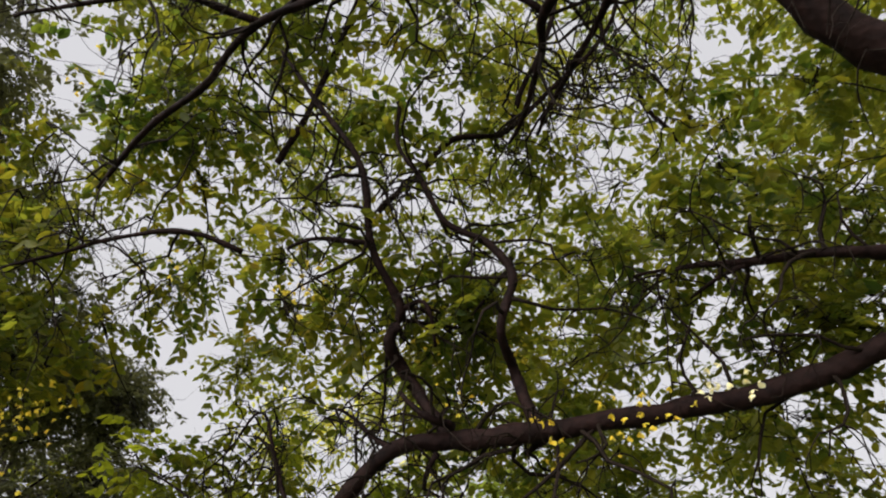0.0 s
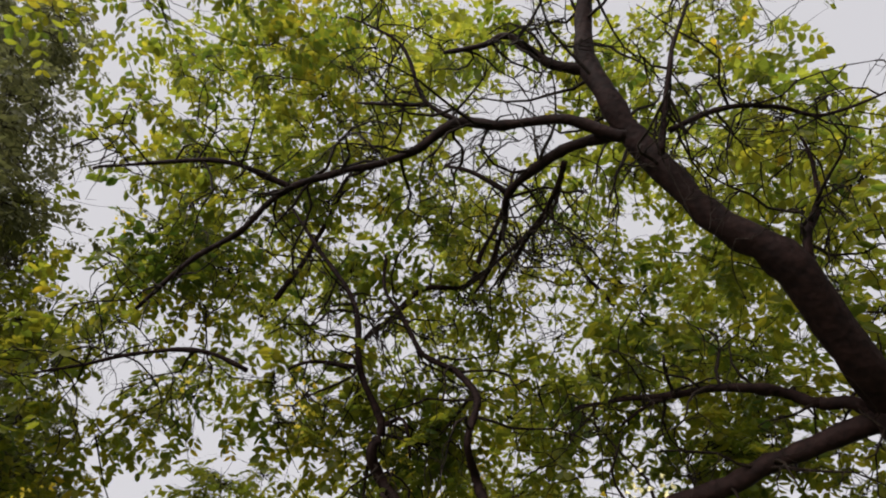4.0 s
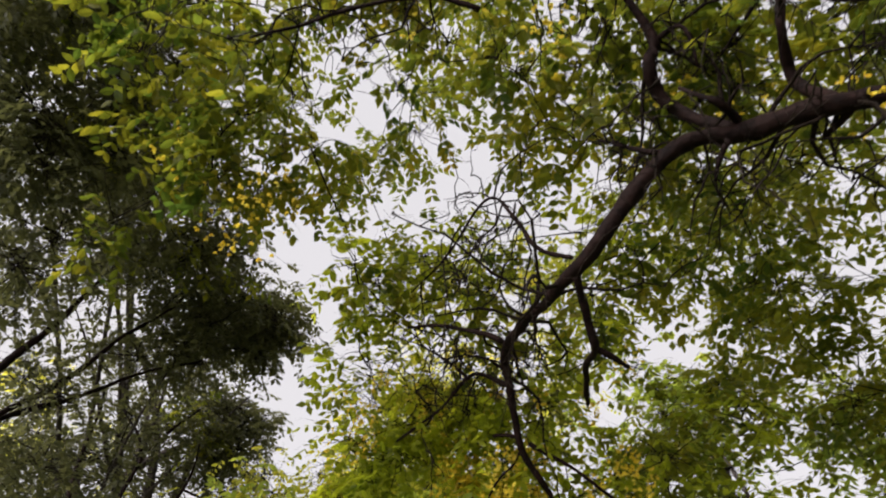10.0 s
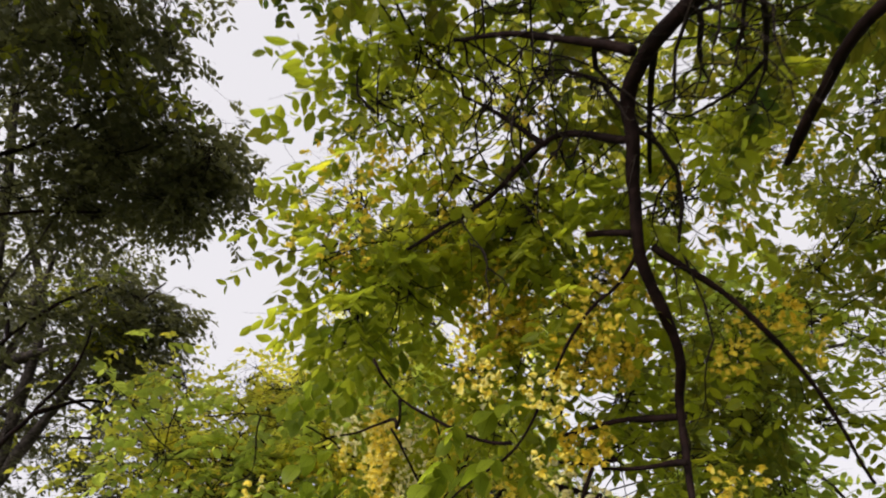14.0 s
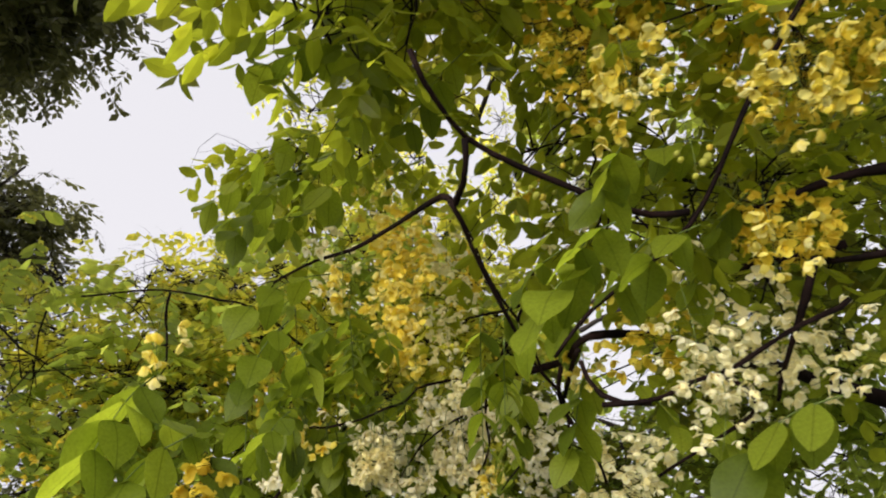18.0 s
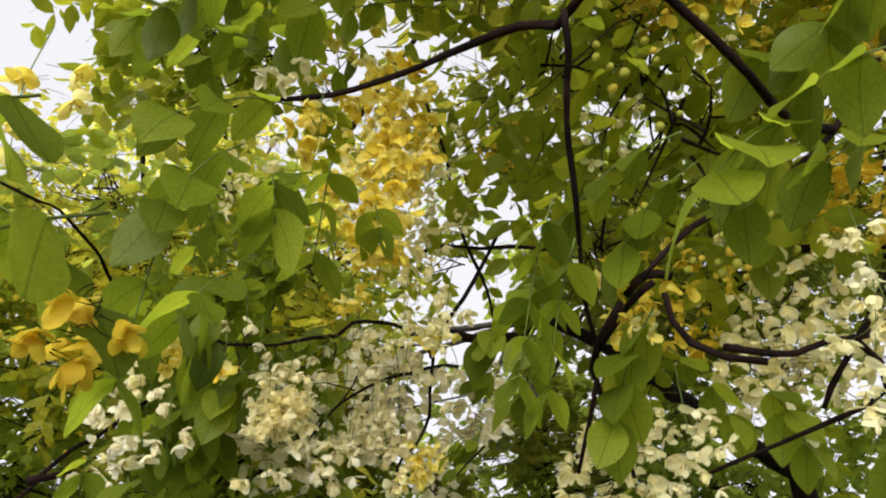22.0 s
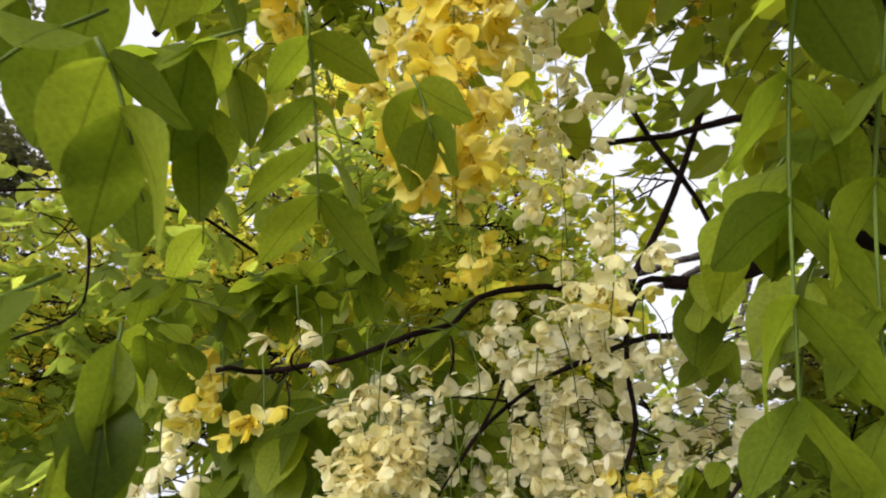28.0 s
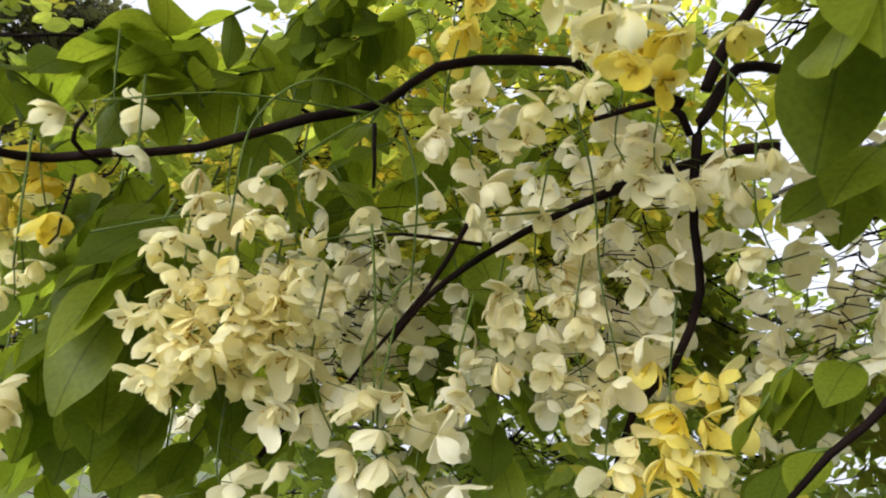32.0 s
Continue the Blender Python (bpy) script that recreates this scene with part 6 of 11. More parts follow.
clump(dark_tree, DARK_STYLE, (-7.93, 5.56, 10.55), 0.40, 18)
clump(dark_tree, DARK_STYLE, (-7.42, 4.66, 11.35), 0.56, 18)
clump(dark_tree, DARK_STYLE, (-7.14, 6.93, 9.90), 0.65, 18)
clump(dark_tree, DARK_STYLE, (-7.17, 5.22, 10.21), 0.53, 18)
clump(dark_tree, DARK_STYLE, (-7.00, 4.90, 11.67), 0.42, 18)
clump(dark_tree, DARK_STYLE, (-8.42, 8.07, 8.62), 0.38, 18)
clump(dark_tree, DARK_STYLE, (-7.88, 6.36, 9.56), 0.46, 18)
clump(dark_tree, DARK_STYLE, (-8.29, 5.98, 11.37), 0.46, 18)
clump(dark_tree, DARK_STYLE, (-8.55, 12.87, 6.54), 0.41, 18)
clump(dark_tree, DARK_STYLE, (-7.55, 12.83, 5.75), 0.30, 18)
clump(dark_tree, DARK_STYLE, (-7.62, 14.04, 6.32), 0.33, 18)
clump(dark_tree, DARK_STYLE, (-7.73, 13.69, 5.99), 0.51, 18)
clump(dark_tree, DARK_STYLE, (-8.43, 13.95, 6.77), 0.46, 18)
clump(dark_tree, DARK_STYLE, (-8.20, 13.21, 5.23), 0.53, 18)
clump(dark_tree, DARK_STYLE, (-8.17, 13.23, 5.38), 0.45, 18)
clump(dark_tree, DARK_STYLE, (-7.93, 13.78, 5.28), 0.42, 18)
clump(dark_tree, DARK_STYLE, (-7.75, 11.41, 7.09), 0.37, 18)
clump(dark_tree, DARK_STYLE, (-7.84, 11.27, 6.73), 0.27, 18)
clump(dark_tree, DARK_STYLE, (-7.31, 11.81, 7.40), 0.32, 18)
clump(dark_tree, DARK_STYLE, (-7.55, 11.22, 7.44), 0.32, 18)
clump(dark_tree, DARK_STYLE, (-7.68, 11.62, 7.68), 0.46, 18)
clump(dark_tree, DARK_STYLE, (-7.62, 11.88, 7.63), 0.38, 18)
clump(dark_tree, DARK_STYLE, (-7.45, 12.17, 7.73), 0.30, 18)
clump(dark_tree, DARK_STYLE, (-7.29, 11.77, 7.21), 0.26, 18)
clump(dark_tree, DARK_STYLE, (-6.66, 3.59, 10.62), 0.39, 18)
clump(dark_tree, DARK_STYLE, (-6.51, 4.55, 11.15), 0.52, 18)
clump(dark_tree, DARK_STYLE, (-6.97, 4.11, 11.02), 0.51, 18)
clump(dark_tree, DARK_STYLE, (-6.09, 3.67, 10.93), 0.35, 18)
clump(dark_tree, DARK_STYLE, (-7.15, 4.44, 11.79), 0.49, 18)
clump(dark_tree, DARK_STYLE, (-6.22, 4.53, 12.01), 0.33, 18)
clump(dark_tree, DARK_STYLE, (-6.95, 4.50, 11.18), 0.51, 18)
clump(dark_tree, DARK_STYLE, (-5.66, 4.22, 10.96), 0.28, 18)
clump(dark_tree, DARK_STYLE, (-5.98, 3.81, 10.74), 0.40, 18)
clump(dark_tree, DARK_STYLE, (-7.11, 4.44, 11.72), 0.52, 18)
clump(dark_tree, DARK_STYLE, (-5.73, 4.41, 11.31), 0.34, 18)
clump(dark_tree, DARK_STYLE, (-7.68, 4.10, 11.27), 0.31, 18)
clump(dark_tree, DARK_STYLE, (-7.70, 4.27, 11.27), 0.38, 18)
clump(dark_tree, DARK_STYLE, (-7.64, 5.56, 12.60), 0.63, 18)
clump(dark_tree, DARK_STYLE, (-6.70, 5.62, 10.02), 0.46, 18)
clump(dark_tree, DARK_STYLE, (-7.76, 6.16, 11.22), 0.57, 18)
clump(dark_tree, DARK_STYLE, (-7.31, 6.30, 11.61), 0.40, 18)
clump(dark_tree, DARK_STYLE, (-6.90, 3.81, 12.64), 0.58, 18)
clump(dark_tree, DARK_STYLE, (-6.91, 5.67, 10.37), 0.40, 18)
clump(dark_tree, DARK_STYLE, (-6.13, 5.09, 11.15), 0.33, 18)
clump(dark_tree, DARK_STYLE, (-6.89, 4.44, 13.03), 0.57, 18)
clump(dark_tree, DARK_STYLE, (-7.15, 6.11, 9.97), 0.42, 18)
clump(dark_tree, DARK_STYLE, (-6.80, 5.65, 12.81), 0.63, 18)
clump(dark_tree, DARK_STYLE, (-7.73, 4.95, 11.53), 0.60, 18)
clump(dark_tree, DARK_STYLE, (-7.63, 6.42, 10.83), 0.41, 18)
clump(dark_tree, DARK_STYLE, (-6.68, 4.27, 12.50), 0.34, 18)
clump(dark_tree, DARK_STYLE, (-6.55, 5.22, 12.50), 0.50, 18)
clump(dark_tree, DARK_STYLE, (-6.42, 5.05, 12.34), 0.35, 18)
clump(dark_tree, DARK_STYLE, (-7.58, 6.55, 11.85), 0.41, 18)
clump(dark_tree, DARK_STYLE, (-7.56, 5.74, 12.20), 0.54, 18)
clump(dark_tree, DARK_STYLE, (-7.56, 5.84, 10.03), 0.45, 18)
clump(dark_tree, DARK_STYLE, (-6.68, 5.43, 11.87), 0.60, 18)
clump(dark_tree, DARK_STYLE, (-7.26, 10.05, 6.15), 0.51, 18)
clump(dark_tree, DARK_STYLE, (-7.70, 9.96, 6.35), 0.38, 18)
clump(dark_tree, DARK_STYLE, (-7.46, 9.87, 6.74), 0.31, 18)
clump(dark_tree, DARK_STYLE, (-6.84, 10.66, 7.19), 0.54, 18)
clump(dark_tree, DARK_STYLE, (-7.13, 10.58, 7.25), 0.45, 18)
clump(dark_tree, DARK_STYLE, (-7.00, 9.66, 6.41), 0.35, 18)
clump(dark_tree, DARK_STYLE, (-6.93, 10.25, 6.97), 0.52, 18)
clump(dark_tree, DARK_STYLE, (-5.79, 10.37, 6.62), 0.28, 18)
clump(dark_tree, DARK_STYLE, (-5.71, 10.21, 6.39), 0.24, 18)
clump(dark_tree, DARK_STYLE, (-5.98, 10.24, 6.40), 0.33, 18)
clump(dark_tree, DARK_STYLE, (-5.63, 9.64, 6.26), 0.37, 18)
clump(dark_tree, DARK_STYLE, (-6.08, 10.07, 6.78), 0.36, 18)
clump(dark_tree, DARK_STYLE, (-6.26, 9.75, 6.83), 0.40, 18)
clump(dark_tree, DARK_STYLE, (-7.68, 13.32, 6.09), 0.42, 18)
clump(dark_tree, DARK_STYLE, (-8.09, 13.28, 6.36), 0.28, 18)
clump(dark_tree, DARK_STYLE, (-7.89, 13.57, 6.41), 0.40, 18)
clump(dark_tree, DARK_STYLE, (-7.45, 13.59, 6.23), 0.31, 18)
clump(dark_tree, DARK_STYLE, (-10.45, 15.90, 4.95), 0.56, 18)
clump(dark_tree, DARK_STYLE, (-10.40, 14.13, 4.20), 0.64, 18)
clump(dark_tree, DARK_STYLE, (-9.71, 14.30, 3.96), 0.49, 18)
clump(dark_tree, DARK_STYLE, (-11.36, 14.69, 4.01), 0.36, 18)
clump(dark_tree, DARK_STYLE, (-11.70, 14.74, 3.96), 0.33, 18)
clump(dark_tree, DARK_STYLE, (-11.06, 16.30, 3.60), 0.51, 18)
clump(dark_tree, DARK_STYLE, (-11.03, 17.11, 4.77), 0.31, 18)
clump(dark_tree, DARK_STYLE, (-9.41, 15.52, 4.19), 0.56, 18)
clump(dark_tree, DARK_STYLE, (-12.08, 15.90, 3.70), 0.55, 18)
clump(dark_tree, DARK_STYLE, (-10.27, 15.84, 3.36), 0.39, 18)
clump(dark_tree, DARK_STYLE, (-8.18, 16.52, 3.70), 0.51, 18)
clump(dark_tree, DARK_STYLE, (-12.22, 16.34, 4.40), 0.33, 18)
clump(dark_tree, DARK_STYLE, (-9.26, 16.48, 4.31), 0.49, 18)
clump(dark_tree, DARK_STYLE, (-11.80, 16.44, 4.78), 0.36, 18)
clump(dark_tree, DARK_STYLE, (-10.40, 12.78, 3.64), 0.44, 18)
clump(dark_tree, DARK_STYLE, (-10.12, 14.57, 4.89), 0.57, 18)
clump(dark_tree, DARK_STYLE, (-8.42, 14.43, 4.64), 0.47, 18)
clump(dark_tree, DARK_STYLE, (-11.88, 12.97, 4.11), 0.33, 18)
clump(dark_tree, DARK_STYLE, (-12.52, 13.89, 4.79), 0.31, 18)
clump(dark_tree, DARK_STYLE, (-11.05, 12.67, 4.47), 0.36, 18)
clump(dark_tree, DARK_STYLE, (-10.58, 13.39, 4.34), 0.46, 18)
clump(dark_tree, DARK_STYLE, (-10.29, 13.85, 4.01), 0.39, 18)
clump(dark_tree, DARK_STYLE, (-10.22, 13.59, 4.34), 0.43, 18)
clump(dark_tree, DARK_STYLE, (-10.75, 14.10, 4.43), 0.51, 18)
clump(dark_tree, DARK_STYLE, (-6.99, 15.53, 4.22), 0.39, 18)
clump(dark_tree, DARK_STYLE, (-8.85, 16.98, 3.56), 0.56, 18)
clump(dark_tree, DARK_STYLE, (-7.84, 15.73, 4.28), 0.50, 18)
clump(dark_tree, DARK_STYLE, (-8.09, 15.66, 4.81), 0.60, 18)
clump(dark_tree, DARK_STYLE, (-9.07, 15.87, 4.85), 0.42, 18)
clump(dark_tree, DARK_STYLE, (-8.13, 16.00, 4.09), 0.36, 18)
clump(dark_tree, DARK_STYLE, (-12.82, 12.42, 5.66), 0.34, 18)
clump(dark_tree, DARK_STYLE, (-10.91, 13.39, 5.57), 0.52, 18)
clump(dark_tree, DARK_STYLE, (-11.13, 12.78, 5.07), 0.56, 18)
clump(dark_tree, DARK_STYLE, (-11.05, 12.42, 5.09), 0.29, 18)
clump(dark_tree, DARK_STYLE, (-11.08, 12.33, 5.20), 0.55, 18)
clump(dark_tree, DARK_STYLE, (-10.23, 10.77, 5.55), 0.33, 18)
clump(dark_tree, DARK_STYLE, (-11.74, 11.94, 4.99), 0.33, 18)
clump(dark_tree, DARK_STYLE, (-12.15, 11.22, 5.08), 0.60, 18)
clump(dark_tree, DARK_STYLE, (-11.82, 12.26, 5.95), 0.39, 18)
clump(dark_tree, DARK_STYLE, (-10.96, 11.16, 4.42), 0.52, 18)
clump(dark_tree, DARK_STYLE, (-9.54, 10.96, 4.97), 0.32, 18)
clump(dark_tree, DARK_STYLE, (-11.23, 11.64, 4.27), 0.60, 18)

# its inner boughs, and the thick of its crown
clump(dark_tree, DARK_STYLE, (-8.01, 5.60, 7.48), 0.41, 22)
clump(dark_tree, DARK_STYLE, (-7.26, 5.62, 5.98), 0.43, 22)
clump(dark_tree, DARK_STYLE, (-6.53, 6.23, 7.48), 0.53, 22)
clump(dark_tree, DARK_STYLE, (-6.47, 5.13, 7.51), 0.60, 22)
clump(dark_tree, DARK_STYLE, (-6.52, 5.74, 8.57), 0.52, 22)
clump(dark_tree, DARK_STYLE, (-7.17, 5.51, 6.94), 0.60, 22)
clump(dark_tree, DARK_STYLE, (-6.54, 5.41, 8.46), 0.47, 22)
clump(dark_tree, DARK_STYLE, (-7.94, 5.99, 6.46), 0.44, 22)
clump(dark_tree, DARK_STYLE, (-7.51, 5.88, 8.94), 0.45, 22)
clump(dark_tree, DARK_STYLE, (-7.55, 4.77, 7.52), 0.52, 22)
clump(dark_tree, DARK_STYLE, (-6.59, 6.29, 7.26), 0.40, 22)
clump(dark_tree, DARK_STYLE, (-7.93, 6.25, 6.35), 0.57, 22)
clump(dark_tree, DARK_STYLE, (-8.23, 5.00, 8.62), 0.55, 22)
clump(dark_tree, DARK_STYLE, (-6.87, 4.88, 7.13), 0.44, 22)
clump(dark_tree, DARK_STYLE, (-8.05, 5.89, 6.58), 0.43, 22)
clump(dark_tree, DARK_STYLE, (-6.22, 4.97, 7.56), 0.55, 22)
clump(dark_tree, DARK_STYLE, (-6.88, 5.61, 9.26), 0.45, 22)
clump(dark_tree, DARK_STYLE, (-7.29, 4.48, 7.75), 0.58, 22)
clump(dark_tree, DARK_STYLE, (-7.06, 6.01, 6.52), 0.48, 22)
clump(dark_tree, DARK_STYLE, (-8.60, 6.97, 7.05), 0.49, 22)
clump(dark_tree, DARK_STYLE, (-7.45, 5.01, 7.07), 0.61, 22)
clump(dark_tree, DARK_STYLE, (-6.59, 6.28, 6.46), 0.56, 22)
clump(dark_tree, DARK_STYLE, (-6.51, 5.04, 8.33), 0.44, 22)
clump(dark_tree, DARK_STYLE, (-6.05, 5.27, 8.13), 0.49, 22)
clump(dark_tree, DARK_STYLE, (-8.31, 6.19, 6.76), 0.44, 22)
clump(dark_tree, DARK_STYLE, (-7.28, 5.19, 8.51), 0.46, 22)
clump(dark_tree, DARK_STYLE, (-7.83, 4.85, 8.00), 0.56, 22)
clump(dark_tree, DARK_STYLE, (-7.42, 5.71, 6.99), 0.43, 22)
clump(dark_tree, DARK_STYLE, (-6.87, 4.18, 10.13), 0.57, 22)
clump(dark_tree, DARK_STYLE, (-6.81, 4.14, 7.36), 0.60, 22)
clump(dark_tree, DARK_STYLE, (-5.98, 4.08, 8.52), 0.50, 22)
clump(dark_tree, DARK_STYLE, (-7.08, 4.55, 9.00), 0.55, 22)
clump(dark_tree, DARK_STYLE, (-6.46, 4.95, 7.87), 0.64, 22)
clump(dark_tree, DARK_STYLE, (-7.58, 4.31, 8.48), 0.41, 22)
clump(dark_tree, DARK_STYLE, (-6.25, 5.88, 7.29), 0.56, 22)
clump(dark_tree, DARK_STYLE, (-6.88, 6.36, 8.13), 0.54, 22)
clump(dark_tree, DARK_STYLE, (-6.69, 5.24, 8.65), 0.42, 22)
clump(dark_tree, DARK_STYLE, (-7.38, 6.38, 7.39), 0.60, 22)
clump(dark_tree, DARK_STYLE, (-6.58, 5.56, 6.38), 0.62, 22)
clump(dark_tree, DARK_STYLE, (-7.13, 3.85, 9.46), 0.51, 22)
clump(dark_tree, DARK_STYLE, (-6.71, 5.48, 6.48), 0.55, 22)
clump(dark_tree, DARK_STYLE, (-7.19, 5.11, 8.02), 0.43, 22)
clump(dark_tree, DARK_STYLE, (-6.65, 5.63, 6.53), 0.40, 22)
clump(dark_tree, DARK_STYLE, (-8.39, 5.22, 8.67), 0.41, 22)
clump(dark_tree, DARK_STYLE, (-5.81, 5.04, 7.81), 0.50, 22)
clump(dark_tree, DARK_STYLE, (-7.93, 6.34, 7.07), 0.51, 22)
clump(dark_tree, DARK_STYLE, (-7.46, 4.42, 8.35), 0.42, 22)
clump(dark_tree, DARK_STYLE, (-7.31, 3.79, 8.48), 0.58, 22)
clump(dark_tree, DARK_STYLE, (-5.94, 3.22, 8.76), 0.51, 22)
clump(dark_tree, DARK_STYLE, (-6.40, 6.40, 6.78), 0.62, 22)
clump(dark_tree, DARK_STYLE, (-6.66, 5.46, 9.18), 0.49, 22)
clump(dark_tree, DARK_STYLE, (-6.91, 4.48, 7.11), 0.57, 22)
clump(dark_tree, DARK_STYLE, (-6.62, 6.48, 6.85), 0.43, 22)
clump(dark_tree, DARK_STYLE, (-7.18, 7.31, 7.72), 0.55, 22)
clump(dark_tree, DARK_STYLE, (-6.28, 4.42, 8.18), 0.47, 22)
clump(dark_tree, DARK_STYLE, (-6.89, 4.95, 9.20), 0.53, 22)
clump(dark_tree, DARK_STYLE, (-6.73, 5.82, 6.14), 0.52, 22)
clump(dark_tree, DARK_STYLE, (-7.62, 6.00, 6.44), 0.48, 22)
clump(dark_tree, DARK_STYLE, (-7.39, 4.96, 7.49), 0.43, 22)
clump(dark_tree, DARK_STYLE, (-7.76, 4.50, 8.29), 0.53, 22)
clump(dark_tree, DARK_STYLE, (-7.14, 7.38, 7.51), 0.60, 22)
clump(dark_tree, DARK_STYLE, (-10.26, 13.27, 5.19), 0.41, 16)
clump(dark_tree, DARK_STYLE, (-9.66, 14.22, 5.85), 0.49, 16)
clump(dark_tree, DARK_STYLE, (-8.61, 12.85, 6.72), 0.55, 16)
clump(dark_tree, DARK_STYLE, (-9.42, 14.42, 5.54), 0.60, 16)
clump(dark_tree, DARK_STYLE, (-11.11, 13.07, 7.14), 0.46, 16)
clump(dark_tree, DARK_STYLE, (-9.41, 13.36, 7.47), 0.48, 16)
clump(dark_tree, DARK_STYLE, (-10.57, 14.57, 7.49), 0.59, 16)
clump(dark_tree, DARK_STYLE, (-10.74, 12.91, 6.56), 0.57, 16)
clump(dark_tree, DARK_STYLE, (-10.31, 14.68, 6.63), 0.42, 16)
clump(dark_tree, DARK_STYLE, (-8.94, 13.25, 7.28), 0.58, 16)
clump(dark_tree, DARK_STYLE, (-9.62, 15.16, 8.21), 0.45, 16)
clump(dark_tree, DARK_STYLE, (-9.55, 15.73, 6.56), 0.59, 16)
clump(dark_tree, DARK_STYLE, (-9.58, 12.28, 5.40), 0.63, 14)
clump(dark_tree, DARK_STYLE, (-8.32, 11.88, 5.42), 0.63, 14)
clump(dark_tree, DARK_STYLE, (-9.98, 12.79, 4.93), 0.44, 14)
clump(dark_tree, DARK_STYLE, (-9.97, 11.73, 4.90), 0.53, 14)
clump(dark_tree, DARK_STYLE, (-8.79, 13.17, 6.09), 0.55, 14)
clump(dark_tree, DARK_STYLE, (-8.26, 10.64, 5.21), 0.57, 14)
clump(dark_tree, DARK_STYLE, (-8.97, 11.38, 4.32), 0.60, 14)
clump(dark_tree, DARK_STYLE, (-8.77, 13.90, 5.10), 0.44, 14)
clump(dark_tree, DARK_STYLE, (-9.87, 10.66, 5.24), 0.43, 14)
clump(dark_tree, DARK_STYLE, (-11.05, 11.63, 6.10), 0.49, 14)
# these limbs take the shade-toned bark instead of the grey one
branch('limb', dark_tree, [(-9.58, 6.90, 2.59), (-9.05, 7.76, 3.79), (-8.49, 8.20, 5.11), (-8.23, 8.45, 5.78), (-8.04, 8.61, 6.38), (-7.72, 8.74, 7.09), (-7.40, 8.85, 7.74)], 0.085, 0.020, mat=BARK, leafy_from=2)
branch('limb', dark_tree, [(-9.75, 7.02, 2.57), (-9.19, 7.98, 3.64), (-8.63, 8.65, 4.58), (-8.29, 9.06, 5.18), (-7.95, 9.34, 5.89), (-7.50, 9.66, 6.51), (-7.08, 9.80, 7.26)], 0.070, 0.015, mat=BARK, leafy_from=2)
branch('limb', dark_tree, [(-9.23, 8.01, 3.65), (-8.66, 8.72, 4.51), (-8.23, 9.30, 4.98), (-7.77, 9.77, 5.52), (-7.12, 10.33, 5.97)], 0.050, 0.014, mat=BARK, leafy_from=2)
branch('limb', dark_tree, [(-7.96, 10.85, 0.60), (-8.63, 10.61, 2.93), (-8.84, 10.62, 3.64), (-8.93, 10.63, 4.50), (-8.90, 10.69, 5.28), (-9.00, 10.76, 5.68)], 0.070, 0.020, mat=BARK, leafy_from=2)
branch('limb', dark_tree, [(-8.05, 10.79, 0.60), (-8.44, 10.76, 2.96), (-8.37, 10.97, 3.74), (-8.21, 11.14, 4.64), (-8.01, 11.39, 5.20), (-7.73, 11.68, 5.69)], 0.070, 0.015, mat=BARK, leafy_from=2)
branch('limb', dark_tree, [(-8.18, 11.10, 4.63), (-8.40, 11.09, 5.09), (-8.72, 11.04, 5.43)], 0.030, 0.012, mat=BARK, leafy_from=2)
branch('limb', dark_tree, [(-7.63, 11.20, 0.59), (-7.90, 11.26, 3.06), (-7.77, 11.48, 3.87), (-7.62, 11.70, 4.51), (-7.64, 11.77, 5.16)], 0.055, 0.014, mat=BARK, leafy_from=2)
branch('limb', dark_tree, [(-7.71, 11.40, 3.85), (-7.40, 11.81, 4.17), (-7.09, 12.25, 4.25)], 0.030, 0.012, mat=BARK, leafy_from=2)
clump(dark_tree, DARK_STYLE, (-6.14, 8.52, 7.54), 0.51, 18)
clump(dark_tree, DARK_STYLE, (-5.87, 8.21, 7.46), 0.47, 18)
clump(dark_tree, DARK_STYLE, (-7.18, 8.62, 7.10), 0.37, 18)
clump(dark_tree, DARK_STYLE, (-5.89, 8.67, 6.97), 0.39, 18)
clump(dark_tree, DARK_STYLE, (-6.41, 8.31, 6.80), 0.38, 18)
clump(dark_tree, DARK_STYLE, (-6.51, 8.92, 7.40), 0.39, 18)
clump(dark_tree, DARK_STYLE, (-5.97, 7.81, 6.94), 0.39, 18)
clump(dark_tree, DARK_STYLE, (-6.57, 7.71, 6.83), 0.53, 18)
clump(dark_tree, DARK_STYLE, (-6.68, 8.74, 6.99), 0.46, 18)
clump(dark_tree, DARK_STYLE, (-7.90, 11.53, 5.13), 0.39, 16)
clump(dark_tree, DARK_STYLE, (-9.40, 12.46, 5.37), 0.45, 16)
clump(dark_tree, DARK_STYLE, (-9.19, 12.24, 5.68), 0.46, 16)
clump(dark_tree, DARK_STYLE, (-9.60, 13.22, 5.95), 0.47, 16)
clump(dark_tree, DARK_STYLE, (-8.73, 12.67, 5.98), 0.48, 16)
clump(dark_tree, DARK_STYLE, (-6.34, 10.58, 6.28), 0.36, 18)
clump(dark_tree, DARK_STYLE, (-6.12, 10.06, 5.98), 0.41, 18)
clump(dark_tree, DARK_STYLE, (-6.17, 10.20, 6.01), 0.42, 18)
clump(dark_tree, DARK_STYLE, (-6.20, 10.53, 6.64), 0.37, 18)
clump(dark_tree, DARK_STYLE, (-6.10, 11.05, 7.03), 0.53, 18)
clump(dark_tree, DARK_STYLE, (-6.40, 10.54, 6.68), 0.51, 18)
clump(dark_tree, DARK_STYLE, (-8.87, 8.44, 6.46), 0.48, 34)
clump(dark_tree, DARK_STYLE, (-8.27, 8.74, 3.62), 0.50, 20)
clump(dark_tree, DARK_STYLE, (-7.28, 6.61, 4.77), 0.56, 20)
